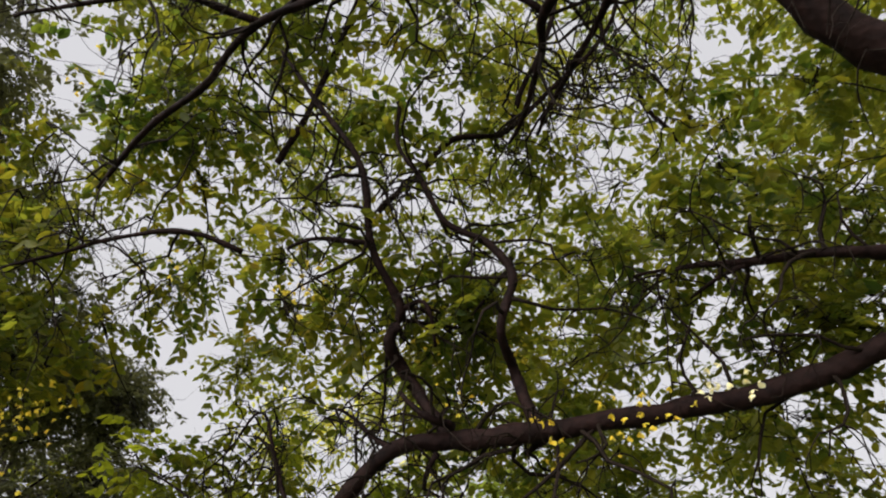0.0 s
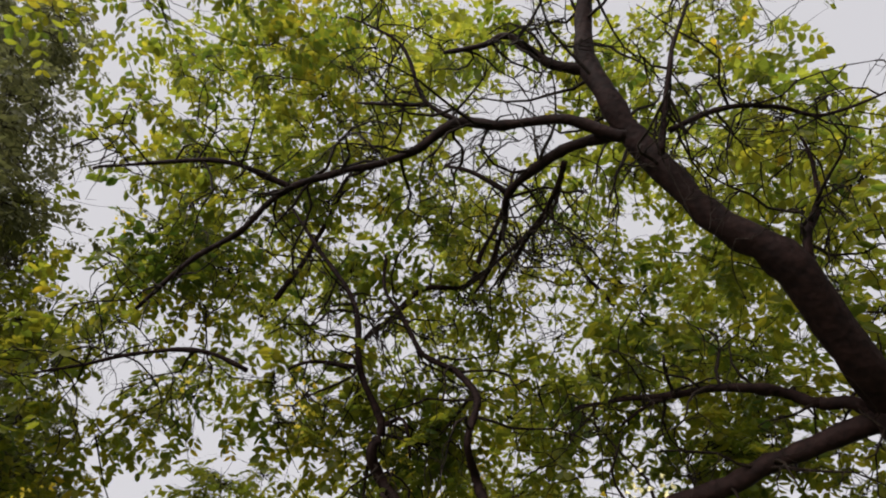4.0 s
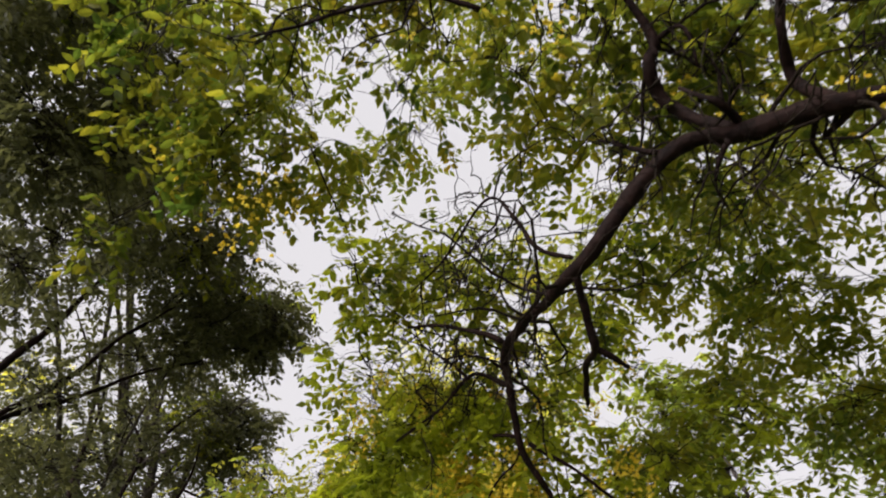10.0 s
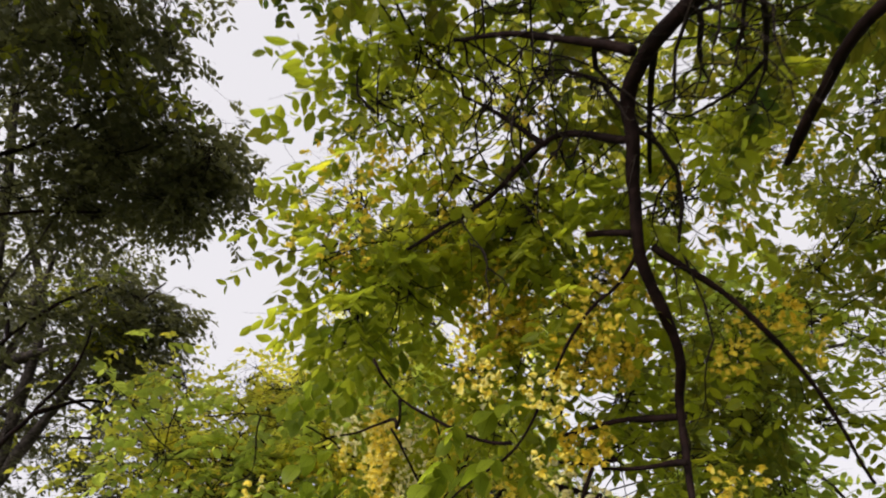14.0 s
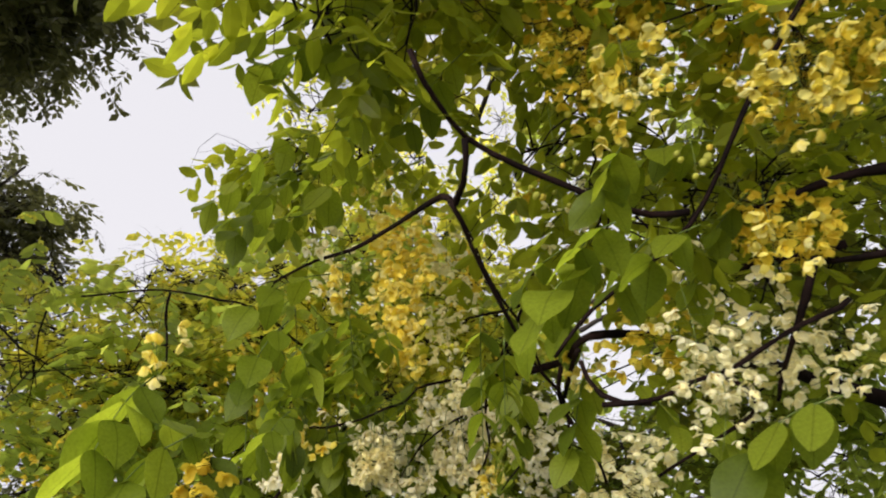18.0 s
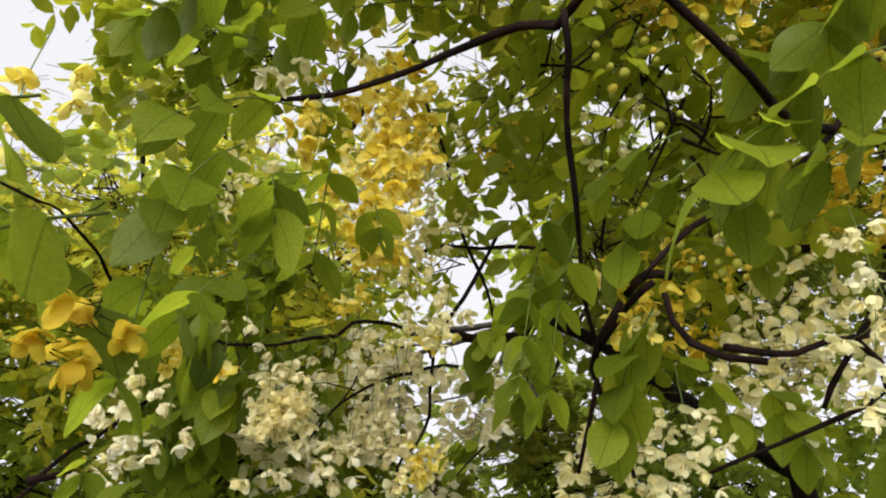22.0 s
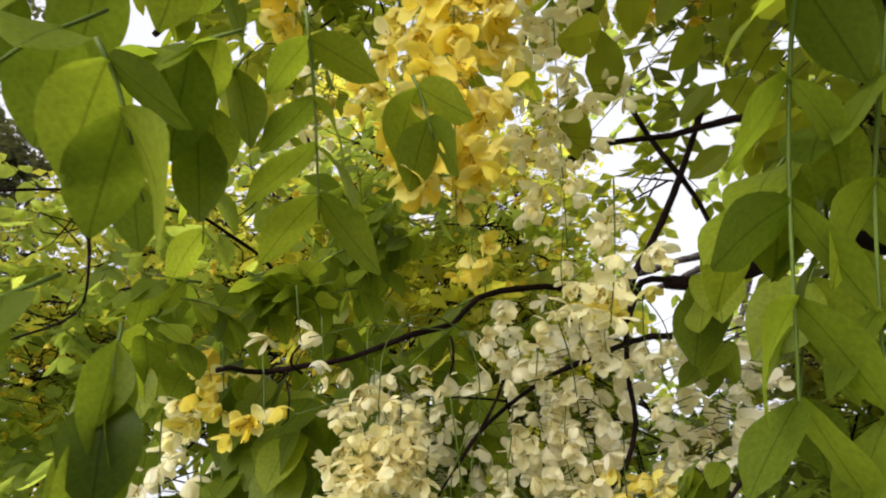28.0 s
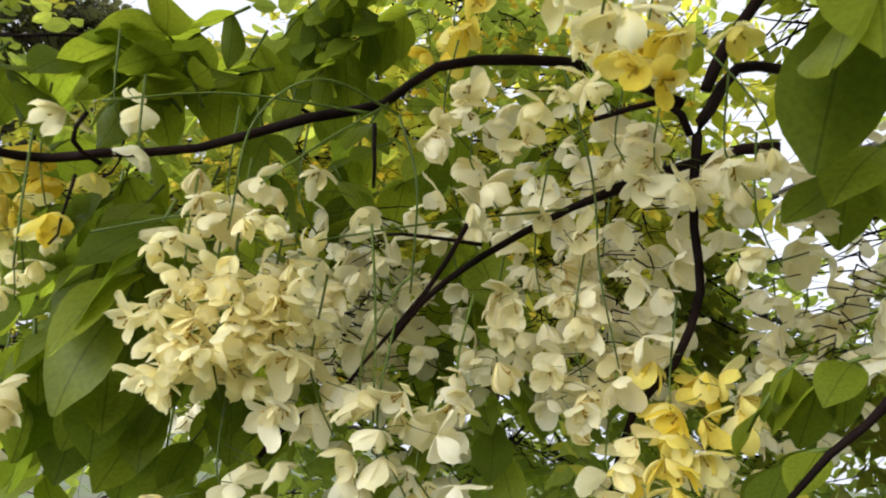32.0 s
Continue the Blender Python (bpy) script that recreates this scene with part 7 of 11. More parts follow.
clump(dark_tree, DARK_STYLE, (-8.97, 8.16, 5.96), 0.53, 18)
clump(dark_tree, DARK_STYLE, (-7.40, 7.05, 6.43), 0.56, 28)
clump(dark_tree, DARK_STYLE, (-7.47, 8.04, 3.74), 0.55, 20)
clump(dark_tree, DARK_STYLE, (-7.23, 7.82, 4.38), 0.68, 23)
clump(dark_tree, DARK_STYLE, (-9.16, 9.16, 3.82), 0.62, 18)
clump(dark_tree, DARK_STYLE, (-7.56, 7.18, 3.57), 0.65, 26)
clump(dark_tree, DARK_STYLE, (-7.18, 6.46, 5.33), 0.69, 19)
clump(dark_tree, DARK_STYLE, (-8.46, 7.59, 6.32), 0.53, 27)
clump(dark_tree, DARK_STYLE, (-6.99, 6.61, 5.79), 0.65, 24)
clump(dark_tree, DARK_STYLE, (-7.81, 8.60, 7.19), 0.42, 14)
clump(dark_tree, DARK_STYLE, (-8.18, 9.42, 6.89), 0.53, 14)
clump(dark_tree, DARK_STYLE, (-7.45, 9.79, 7.31), 0.69, 14)
clump(dark_tree, DARK_STYLE, (-9.25, 10.15, 7.09), 0.57, 14)
clump(dark_tree, DARK_STYLE, (-5.76, 9.93, 6.68), 0.47, 14)
clump(dark_tree, DARK_STYLE, (-7.14, 9.85, 6.77), 0.35, 14)
clump(dark_tree, DARK_STYLE, (-6.81, 10.00, 7.42), 0.31, 14)
clump(dark_tree, DARK_STYLE, (-6.33, 10.79, 6.96), 0.39, 14)
clump(dark_tree, DARK_STYLE, (-8.71, 11.18, 5.47), 0.46, 14)
clump(dark_tree, DARK_STYLE, (-8.20, 10.23, 6.02), 0.46, 14)
clump(dark_tree, DARK_STYLE, (-7.41, 10.12, 5.98), 0.56, 14)
clump(dark_tree, DARK_STYLE, (-7.99, 11.40, 7.04), 0.35, 14)
clump(dark_tree, DARK_STYLE, (-8.15, 10.21, 5.73), 0.52, 14)
clump(dark_tree, DARK_STYLE, (-8.91, 10.78, 6.64), 0.35, 14)
clump(dark_tree, DARK_STYLE, (-8.65, 10.04, 7.55), 0.67, 14)
clump(dark_tree, DARK_STYLE, (-7.78, 13.86, 6.09), 0.50, 14)
clump(dark_tree, DARK_STYLE, (-8.29, 13.48, 5.67), 0.41, 14)
clump(dark_tree, DARK_STYLE, (-8.22, 12.96, 5.41), 0.32, 14)
clump(dark_tree, DARK_STYLE, (-8.08, 12.73, 5.90), 0.31, 14)
clump(dark_tree, DARK_STYLE, (-8.01, 12.84, 7.61), 0.37, 14)
clump(dark_tree, DARK_STYLE, (-7.50, 13.66, 5.87), 0.35, 14)
clump(dark_tree, DARK_STYLE, (-10.14, 13.48, 6.79), 0.65, 14)
clump(dark_tree, DARK_STYLE, (-9.85, 14.65, 4.85), 0.47, 14)
clump(dark_tree, DARK_STYLE, (-10.63, 13.13, 6.43), 0.63, 14)
clump(dark_tree, DARK_STYLE, (-7.99, 7.19, 9.16), 0.38, 14)
clump(dark_tree, DARK_STYLE, (-8.09, 9.04, 7.68), 0.55, 14)
clump(dark_tree, DARK_STYLE, (-8.75, 9.19, 7.80), 0.55, 14)
clump(dark_tree, DARK_STYLE, (-8.87, 7.79, 7.04), 0.58, 14)
clump(dark_tree, DARK_STYLE, (-9.44, 9.19, 7.21), 0.47, 14)
clump(dark_tree, DARK_STYLE, (-8.02, 11.03, 7.73), 0.48, 14)
clump(dark_tree, DARK_STYLE, (-8.17, 11.21, 6.50), 0.51, 14)
clump(dark_tree, DARK_STYLE, (-7.25, 6.96, 8.04), 0.41, 14)
clump(dark_tree, DARK_STYLE, (-8.49, 13.77, 6.01), 0.37, 14)
clump(dark_tree, DARK_STYLE, (-7.80, 14.57, 5.65), 0.50, 14)
clump(dark_tree, DARK_STYLE, (-7.87, 13.36, 5.91), 0.51, 14)
clump(dark_tree, DARK_STYLE, (-8.22, 13.63, 5.12), 0.45, 14)
clump(dark_tree, DARK_STYLE, (-8.10, 13.84, 5.40), 0.37, 14)
clump(dark_tree, DARK_STYLE, (-8.63, 13.81, 6.30), 0.53, 14)
clump(dark_tree, DARK_STYLE, (-7.95, 12.17, 7.31), 0.30, 14)
clump(dark_tree, DARK_STYLE, (-8.05, 12.35, 7.42), 0.34, 14)
clump(dark_tree, DARK_STYLE, (-7.51, 11.27, 7.21), 0.30, 14)
clump(dark_tree, DARK_STYLE, (-7.52, 11.74, 7.59), 0.42, 14)
clump(dark_tree, DARK_STYLE, (-7.04, 10.24, 6.44), 0.40, 14)
clump(dark_tree, DARK_STYLE, (-5.91, 10.20, 6.40), 0.41, 14)
clump(dark_tree, DARK_STYLE, (-7.92, 10.08, 7.18), 0.31, 14)
clump(dark_tree, DARK_STYLE, (-6.09, 10.47, 6.45), 0.26, 14)
clump(dark_tree, DARK_STYLE, (-6.05, 10.46, 7.00), 0.44, 14)
clump(dark_tree, DARK_STYLE, (-5.79, 10.14, 6.52), 0.26, 14)
clump(dark_tree, DARK_STYLE, (-7.86, 13.77, 6.56), 0.31, 14)
clump(dark_tree, DARK_STYLE, (-8.15, 12.91, 6.45), 0.27, 14)
clump(dark_tree, DARK_STYLE, (-7.70, 13.37, 5.52), 0.30, 14)
clump(dark_tree, DARK_STYLE, (-8.11, 13.51, 6.42), 0.25, 14)
clump(dark_tree, DARK_STYLE, (-10.29, 14.27, 4.98), 0.41, 14)
clump(dark_tree, DARK_STYLE, (-11.07, 16.15, 4.55), 0.37, 14)
clump(dark_tree, DARK_STYLE, (-11.88, 15.10, 4.82), 0.36, 14)
clump(dark_tree, DARK_STYLE, (-9.96, 15.38, 4.35), 0.58, 14)
clump(dark_tree, DARK_STYLE, (-11.96, 16.52, 3.45), 0.48, 14)
clump(dark_tree, DARK_STYLE, (-12.11, 13.57, 4.16), 0.33, 14)
clump(dark_tree, DARK_STYLE, (-11.87, 13.56, 4.60), 0.36, 14)
clump(dark_tree, DARK_STYLE, (-10.93, 12.87, 4.58), 0.44, 14)
clump(dark_tree, DARK_STYLE, (-11.88, 13.83, 4.06), 0.42, 14)
clump(dark_tree, DARK_STYLE, (-8.21, 13.59, 4.09), 0.33, 14)
clump(dark_tree, DARK_STYLE, (-10.88, 13.63, 5.06), 0.57, 14)
clump(dark_tree, DARK_STYLE, (-9.26, 13.22, 4.16), 0.56, 14)
clump(dark_tree, DARK_STYLE, (-8.90, 16.04, 4.09), 0.37, 14)
clump(dark_tree, DARK_STYLE, (-7.16, 15.29, 3.99), 0.33, 14)
clump(dark_tree, DARK_STYLE, (-9.42, 16.84, 3.44), 0.41, 14)
clump(dark_tree, DARK_STYLE, (-8.14, 15.90, 5.04), 0.58, 14)
clump(dark_tree, DARK_STYLE, (-8.36, 15.41, 5.21), 0.41, 14)
clump(dark_tree, DARK_STYLE, (-8.56, 14.85, 4.29), 0.51, 14)
clump(dark_tree, DARK_STYLE, (-9.37, 16.50, 3.77), 0.32, 14)
clump(dark_tree, DARK_STYLE, (-9.20, 15.84, 3.24), 0.58, 14)
clump(dark_tree, DARK_STYLE, (-10.71, 12.63, 4.83), 0.45, 14)
clump(dark_tree, DARK_STYLE, (-12.17, 13.04, 5.50), 0.49, 14)
clump(dark_tree, DARK_STYLE, (-11.10, 12.82, 4.92), 0.35, 14)
clump(dark_tree, DARK_STYLE, (-11.80, 12.96, 5.32), 0.55, 14)
clump(dark_tree, DARK_STYLE, (-11.27, 12.06, 5.62), 0.34, 14)
clump(dark_tree, DARK_STYLE, (-8.57, 12.30, 5.36), 0.55, 14)
clump(dark_tree, DARK_STYLE, (-7.57, 6.38, 8.20), 0.54, 17)
clump(dark_tree, DARK_STYLE, (-7.72, 5.71, 8.29), 0.41, 17)
clump(dark_tree, DARK_STYLE, (-7.24, 6.31, 7.95), 0.57, 17)
clump(dark_tree, DARK_STYLE, (-8.20, 5.94, 8.30), 0.43, 17)
clump(dark_tree, DARK_STYLE, (-8.70, 6.09, 7.86), 0.63, 17)
clump(dark_tree, DARK_STYLE, (-7.32, 5.65, 6.92), 0.54, 17)
clump(dark_tree, DARK_STYLE, (-7.19, 5.52, 7.08), 0.44, 17)
clump(dark_tree, DARK_STYLE, (-10.17, 13.53, 7.40), 0.56, 12)
clump(dark_tree, DARK_STYLE, (-8.72, 14.67, 5.43), 0.56, 12)
clump(dark_tree, DARK_STYLE, (-8.96, 16.19, 6.43), 0.43, 12)
clump(dark_tree, DARK_STYLE, (-9.82, 12.44, 5.84), 0.46, 12)
clump(dark_tree, DARK_STYLE, (-8.31, 13.89, 7.01), 0.57, 12)
clump(dark_tree, DARK_STYLE, (-9.04, 11.08, 4.96), 0.46, 11)
clump(dark_tree, DARK_STYLE, (-9.59, 12.46, 5.02), 0.51, 11)
clump(dark_tree, DARK_STYLE, (-6.67, 9.13, 7.23), 0.53, 14)
clump(dark_tree, DARK_STYLE, (-7.42, 8.03, 6.67), 0.36, 14)
clump(dark_tree, DARK_STYLE, (-7.95, 8.67, 6.82), 0.51, 14)
clump(dark_tree, DARK_STYLE, (-6.88, 8.24, 6.54), 0.50, 14)
clump(dark_tree, DARK_STYLE, (-6.56, 8.31, 6.51), 0.36, 14)
clump(dark_tree, DARK_STYLE, (-6.25, 8.65, 7.16), 0.46, 14)
clump(dark_tree, DARK_STYLE, (-9.23, 12.72, 6.04), 0.43, 12)
clump(dark_tree, DARK_STYLE, (-9.24, 13.10, 5.91), 0.49, 12)
clump(dark_tree, DARK_STYLE, (-10.17, 13.25, 5.26), 0.42, 12)
clump(dark_tree, DARK_STYLE, (-8.66, 12.90, 5.06), 0.38, 12)
clump(dark_tree, DARK_STYLE, (-6.16, 10.24, 5.99), 0.38, 14)
clump(dark_tree, DARK_STYLE, (-6.16, 10.50, 6.15), 0.43, 14)
clump(dark_tree, DARK_STYLE, (-8.97, 8.16, 5.96), 0.53, 21)
clump(dark_tree, DARK_STYLE, (-8.04, 9.82, 4.27), 0.53, 28)
clump(dark_tree, DARK_STYLE, (-9.16, 9.16, 3.82), 0.62, 20)
clump(dark_tree, DARK_STYLE, (-8.51, 8.56, 4.93), 0.52, 31)
clump(dark_tree, DARK_STYLE, (-7.56, 7.18, 3.57), 0.65, 30)
clump(dark_tree, DARK_STYLE, (-7.18, 6.46, 5.33), 0.69, 22)
clump(dark_tree, DARK_STYLE, (-9.08, 8.92, 4.08), 0.52, 24)
clump(dark_tree, DARK_STYLE, (-8.46, 7.59, 6.32), 0.53, 31)
clump(dark_tree, DARK_STYLE, (-8.87, 8.66, 5.29), 0.63, 20)
clump(dark_tree, DARK_STYLE, (-7.69, 8.60, 3.79), 0.56, 28)
clump(dark_tree, DARK_STYLE, (-5.37, 4.77, 8.31), 0.45, 26)
clump(dark_tree, DARK_STYLE, (-6.13, 3.59, 8.27), 0.56, 26)
clump(dark_tree, DARK_STYLE, (-5.21, 4.39, 8.01), 0.50, 32)
clump(dark_tree, DARK_STYLE, (-6.39, 5.84, 8.50), 0.48, 28)
clump(dark_tree, DARK_STYLE, (-5.58, 4.29, 9.12), 0.54, 31)
clump(dark_tree, DARK_STYLE, (-7.09, 3.88, 10.03), 0.58, 34)
clump(dark_tree, DARK_STYLE, (-5.90, 4.39, 7.41), 0.58, 33)
clump(dark_tree, DARK_STYLE, (-5.82, 4.71, 9.28), 0.51, 22)
clump(dark_tree, DARK_STYLE, (-5.85, 5.74, 9.47), 0.60, 22)
clump(dark_tree, DARK_STYLE, (-6.29, 5.35, 8.65), 0.58, 23)
clump(dark_tree, DARK_STYLE, (-6.08, 3.12, 8.43), 0.43, 22)
clump(dark_tree, DARK_STYLE, (-5.12, 4.82, 8.15), 0.54, 26)
clump(dark_tree, DARK_STYLE, (-6.45, 4.04, 8.01), 0.45, 23)
clump(dark_tree, DARK_STYLE, (-7.49, 4.92, 8.83), 0.51, 23)
clump(dark_tree, DARK_STYLE, (-5.66, 4.09, 9.84), 0.46, 29)
clump(dark_tree, DARK_STYLE, (-6.20, 4.62, 7.76), 0.59, 28)
clump(dark_tree, DARK_STYLE, (-5.38, 4.09, 9.39), 0.40, 26)

# lighter trees behind
lime_tree = thing("flowering_tree", (-3.6, 17.5, 0), "far shower tree, yellow-green leaves dotted with yellow flowers", "tree")
branch('trunk', lime_tree, [(-3.60, 17.50, -0.10), (-3.70, 17.40, 1.50), (-3.50, 17.30, 3.20), (-3.30, 17.20, 5.00)], 0.2000, 0.0800, mat=PALE_BARK, leafy_from=2)
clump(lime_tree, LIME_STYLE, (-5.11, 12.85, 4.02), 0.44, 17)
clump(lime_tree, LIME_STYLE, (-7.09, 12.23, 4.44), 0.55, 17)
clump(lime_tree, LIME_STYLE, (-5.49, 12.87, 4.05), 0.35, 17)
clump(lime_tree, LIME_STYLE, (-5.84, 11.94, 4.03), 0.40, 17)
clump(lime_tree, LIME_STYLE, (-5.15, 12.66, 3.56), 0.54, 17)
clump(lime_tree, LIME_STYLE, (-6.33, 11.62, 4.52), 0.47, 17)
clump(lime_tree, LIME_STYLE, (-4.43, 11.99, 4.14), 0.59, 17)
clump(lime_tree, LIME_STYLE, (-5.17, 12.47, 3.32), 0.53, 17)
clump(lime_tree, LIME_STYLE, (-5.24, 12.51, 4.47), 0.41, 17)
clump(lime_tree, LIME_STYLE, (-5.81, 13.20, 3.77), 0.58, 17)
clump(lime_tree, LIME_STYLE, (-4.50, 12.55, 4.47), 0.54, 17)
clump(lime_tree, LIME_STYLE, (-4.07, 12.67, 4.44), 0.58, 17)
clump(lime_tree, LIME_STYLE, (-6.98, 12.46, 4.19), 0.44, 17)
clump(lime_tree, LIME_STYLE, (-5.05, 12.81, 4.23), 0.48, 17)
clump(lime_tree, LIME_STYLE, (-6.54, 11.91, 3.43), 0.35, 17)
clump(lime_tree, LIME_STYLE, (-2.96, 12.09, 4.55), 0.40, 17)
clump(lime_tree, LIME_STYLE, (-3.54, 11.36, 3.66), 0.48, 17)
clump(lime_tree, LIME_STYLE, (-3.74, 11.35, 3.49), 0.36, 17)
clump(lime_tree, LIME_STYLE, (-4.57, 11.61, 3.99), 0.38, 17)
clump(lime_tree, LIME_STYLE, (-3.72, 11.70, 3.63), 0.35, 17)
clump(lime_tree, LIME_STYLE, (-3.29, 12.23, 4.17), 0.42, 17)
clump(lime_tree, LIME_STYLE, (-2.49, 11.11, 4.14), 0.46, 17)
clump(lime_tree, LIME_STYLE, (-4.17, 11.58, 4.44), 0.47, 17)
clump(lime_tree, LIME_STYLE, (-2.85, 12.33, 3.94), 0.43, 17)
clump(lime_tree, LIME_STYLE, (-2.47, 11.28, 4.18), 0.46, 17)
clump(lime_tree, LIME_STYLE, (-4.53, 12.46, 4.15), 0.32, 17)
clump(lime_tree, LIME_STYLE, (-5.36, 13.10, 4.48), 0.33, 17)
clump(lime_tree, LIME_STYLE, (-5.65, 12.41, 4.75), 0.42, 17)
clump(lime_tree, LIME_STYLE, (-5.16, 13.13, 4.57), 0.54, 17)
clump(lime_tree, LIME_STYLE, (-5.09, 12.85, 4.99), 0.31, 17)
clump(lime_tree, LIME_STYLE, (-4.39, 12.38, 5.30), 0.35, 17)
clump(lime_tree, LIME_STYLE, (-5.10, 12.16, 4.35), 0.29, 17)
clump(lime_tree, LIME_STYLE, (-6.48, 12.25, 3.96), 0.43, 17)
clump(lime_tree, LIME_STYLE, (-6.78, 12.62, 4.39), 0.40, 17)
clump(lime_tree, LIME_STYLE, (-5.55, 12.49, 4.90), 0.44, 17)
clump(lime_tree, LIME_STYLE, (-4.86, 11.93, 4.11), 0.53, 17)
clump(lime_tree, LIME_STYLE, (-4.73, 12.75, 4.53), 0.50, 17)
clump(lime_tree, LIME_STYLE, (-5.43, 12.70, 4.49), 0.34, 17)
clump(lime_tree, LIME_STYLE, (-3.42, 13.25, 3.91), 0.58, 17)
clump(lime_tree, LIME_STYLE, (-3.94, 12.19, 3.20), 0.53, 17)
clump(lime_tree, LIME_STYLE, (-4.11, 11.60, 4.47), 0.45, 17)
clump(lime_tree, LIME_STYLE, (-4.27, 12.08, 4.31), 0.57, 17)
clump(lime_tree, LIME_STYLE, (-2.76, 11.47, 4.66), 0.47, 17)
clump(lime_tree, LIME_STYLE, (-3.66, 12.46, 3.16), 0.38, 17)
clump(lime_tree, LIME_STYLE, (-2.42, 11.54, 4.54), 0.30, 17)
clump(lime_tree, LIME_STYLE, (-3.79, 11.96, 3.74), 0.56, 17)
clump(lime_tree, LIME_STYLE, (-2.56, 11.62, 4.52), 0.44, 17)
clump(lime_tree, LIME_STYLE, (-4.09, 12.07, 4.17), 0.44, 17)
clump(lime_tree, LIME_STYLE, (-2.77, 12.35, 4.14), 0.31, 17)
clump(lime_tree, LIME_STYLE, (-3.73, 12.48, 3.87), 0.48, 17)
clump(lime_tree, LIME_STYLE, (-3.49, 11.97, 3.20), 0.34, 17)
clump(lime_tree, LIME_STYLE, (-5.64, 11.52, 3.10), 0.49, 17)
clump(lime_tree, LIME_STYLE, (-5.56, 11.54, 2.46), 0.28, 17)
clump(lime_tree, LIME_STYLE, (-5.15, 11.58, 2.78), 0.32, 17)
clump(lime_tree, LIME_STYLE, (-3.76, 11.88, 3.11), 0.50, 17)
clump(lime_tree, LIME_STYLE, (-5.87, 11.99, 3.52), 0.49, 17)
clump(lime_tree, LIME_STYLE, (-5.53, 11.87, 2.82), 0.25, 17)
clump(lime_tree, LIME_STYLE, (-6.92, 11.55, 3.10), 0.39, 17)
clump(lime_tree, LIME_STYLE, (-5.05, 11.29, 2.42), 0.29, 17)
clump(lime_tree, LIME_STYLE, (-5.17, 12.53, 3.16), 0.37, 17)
clump(lime_tree, LIME_STYLE, (-5.86, 12.17, 2.93), 0.50, 17)
clump(lime_tree, LIME_STYLE, (-5.42, 11.49, 2.95), 0.40, 17)
clump(lime_tree, LIME_STYLE, (-4.91, 11.57, 3.58), 0.47, 17)
clump(lime_tree, LIME_STYLE, (-5.06, 10.89, 3.20), 0.47, 17)
clump(lime_tree, LIME_STYLE, (-4.90, 12.84, 4.77), 0.46, 17)
clump(lime_tree, LIME_STYLE, (-4.81, 12.07, 4.23), 0.53, 17)
clump(lime_tree, LIME_STYLE, (-5.23, 13.42, 5.20), 0.34, 17)
clump(lime_tree, LIME_STYLE, (-4.00, 12.80, 6.39), 0.45, 17)
clump(lime_tree, LIME_STYLE, (-4.14, 12.90, 6.56), 0.47, 17)
clump(lime_tree, LIME_STYLE, (-3.75, 12.74, 6.37), 0.37, 17)
clump(lime_tree, LIME_STYLE, (-3.92, 13.12, 5.39), 0.54, 17)
clump(lime_tree, LIME_STYLE, (-4.09, 12.39, 4.71), 0.47, 17)
clump(lime_tree, LIME_STYLE, (-2.45, 7.43, 5.49), 0.39, 17)
clump(lime_tree, LIME_STYLE, (-1.82, 7.44, 5.19), 0.46, 17)
clump(lime_tree, LIME_STYLE, (-1.70, 7.97, 5.95), 0.43, 17)
clump(lime_tree, LIME_STYLE, (-3.30, 9.03, 4.00), 0.44, 17)
clump(lime_tree, LIME_STYLE, (-2.91, 8.07, 4.48), 0.33, 17)
clump(lime_tree, LIME_STYLE, (-3.03, 8.24, 4.47), 0.34, 17)
clump(lime_tree, LIME_STYLE, (-2.93, 8.00, 4.31), 0.47, 17)
clump(lime_tree, LIME_STYLE, (-2.05, 8.91, 4.68), 0.35, 17)
clump(lime_tree, LIME_STYLE, (-3.11, 7.94, 4.31), 0.42, 17)
clump(lime_tree, LIME_STYLE, (-2.60, 10.52, 3.62), 0.38, 17)
clump(lime_tree, LIME_STYLE, (-2.18, 11.17, 3.51), 0.41, 17)
clump(lime_tree, LIME_STYLE, (-4.13, 10.71, 3.51), 0.29, 17)
clump(lime_tree, LIME_STYLE, (-3.21, 11.59, 3.61), 0.44, 17)
clump(lime_tree, LIME_STYLE, (-3.65, 10.55, 3.51), 0.35, 17)
clump(lime_tree, LIME_STYLE, (-3.64, 10.85, 3.64), 0.34, 17)
clump(lime_tree, LIME_STYLE, (-2.67, 11.16, 3.76), 0.41, 17)
clump(lime_tree, LIME_STYLE, (-3.83, 10.56, 2.93), 0.28, 17)
clump(lime_tree, LIME_STYLE, (-3.22, 10.30, 2.93), 0.45, 17)
clump(lime_tree, LIME_STYLE, (-2.27, 11.31, 3.82), 0.27, 17)
clump(lime_tree, LIME_STYLE, (-3.99, 11.47, 3.53), 0.38, 17)
clump(lime_tree, LIME_STYLE, (-3.08, 10.66, 3.55), 0.25, 17)
clump(lime_tree, LIME_STYLE, (-3.73, 14.20, 7.65), 0.54, 17)
clump(lime_tree, LIME_STYLE, (-4.39, 16.53, 8.08), 0.43, 17)
clump(lime_tree, LIME_STYLE, (-1.67, 15.59, 6.97), 0.40, 17)
clump(lime_tree, LIME_STYLE, (-1.61, 14.00, 7.89), 0.54, 17)
clump(lime_tree, LIME_STYLE, (-5.15, 16.20, 7.60), 0.36, 17)
clump(lime_tree, LIME_STYLE, (-1.37, 14.85, 7.52), 0.60, 17)
clump(lime_tree, LIME_STYLE, (-3.29, 15.49, 7.64), 0.54, 17)
clump(lime_tree, LIME_STYLE, (-4.39, 13.80, 6.58), 0.58, 17)
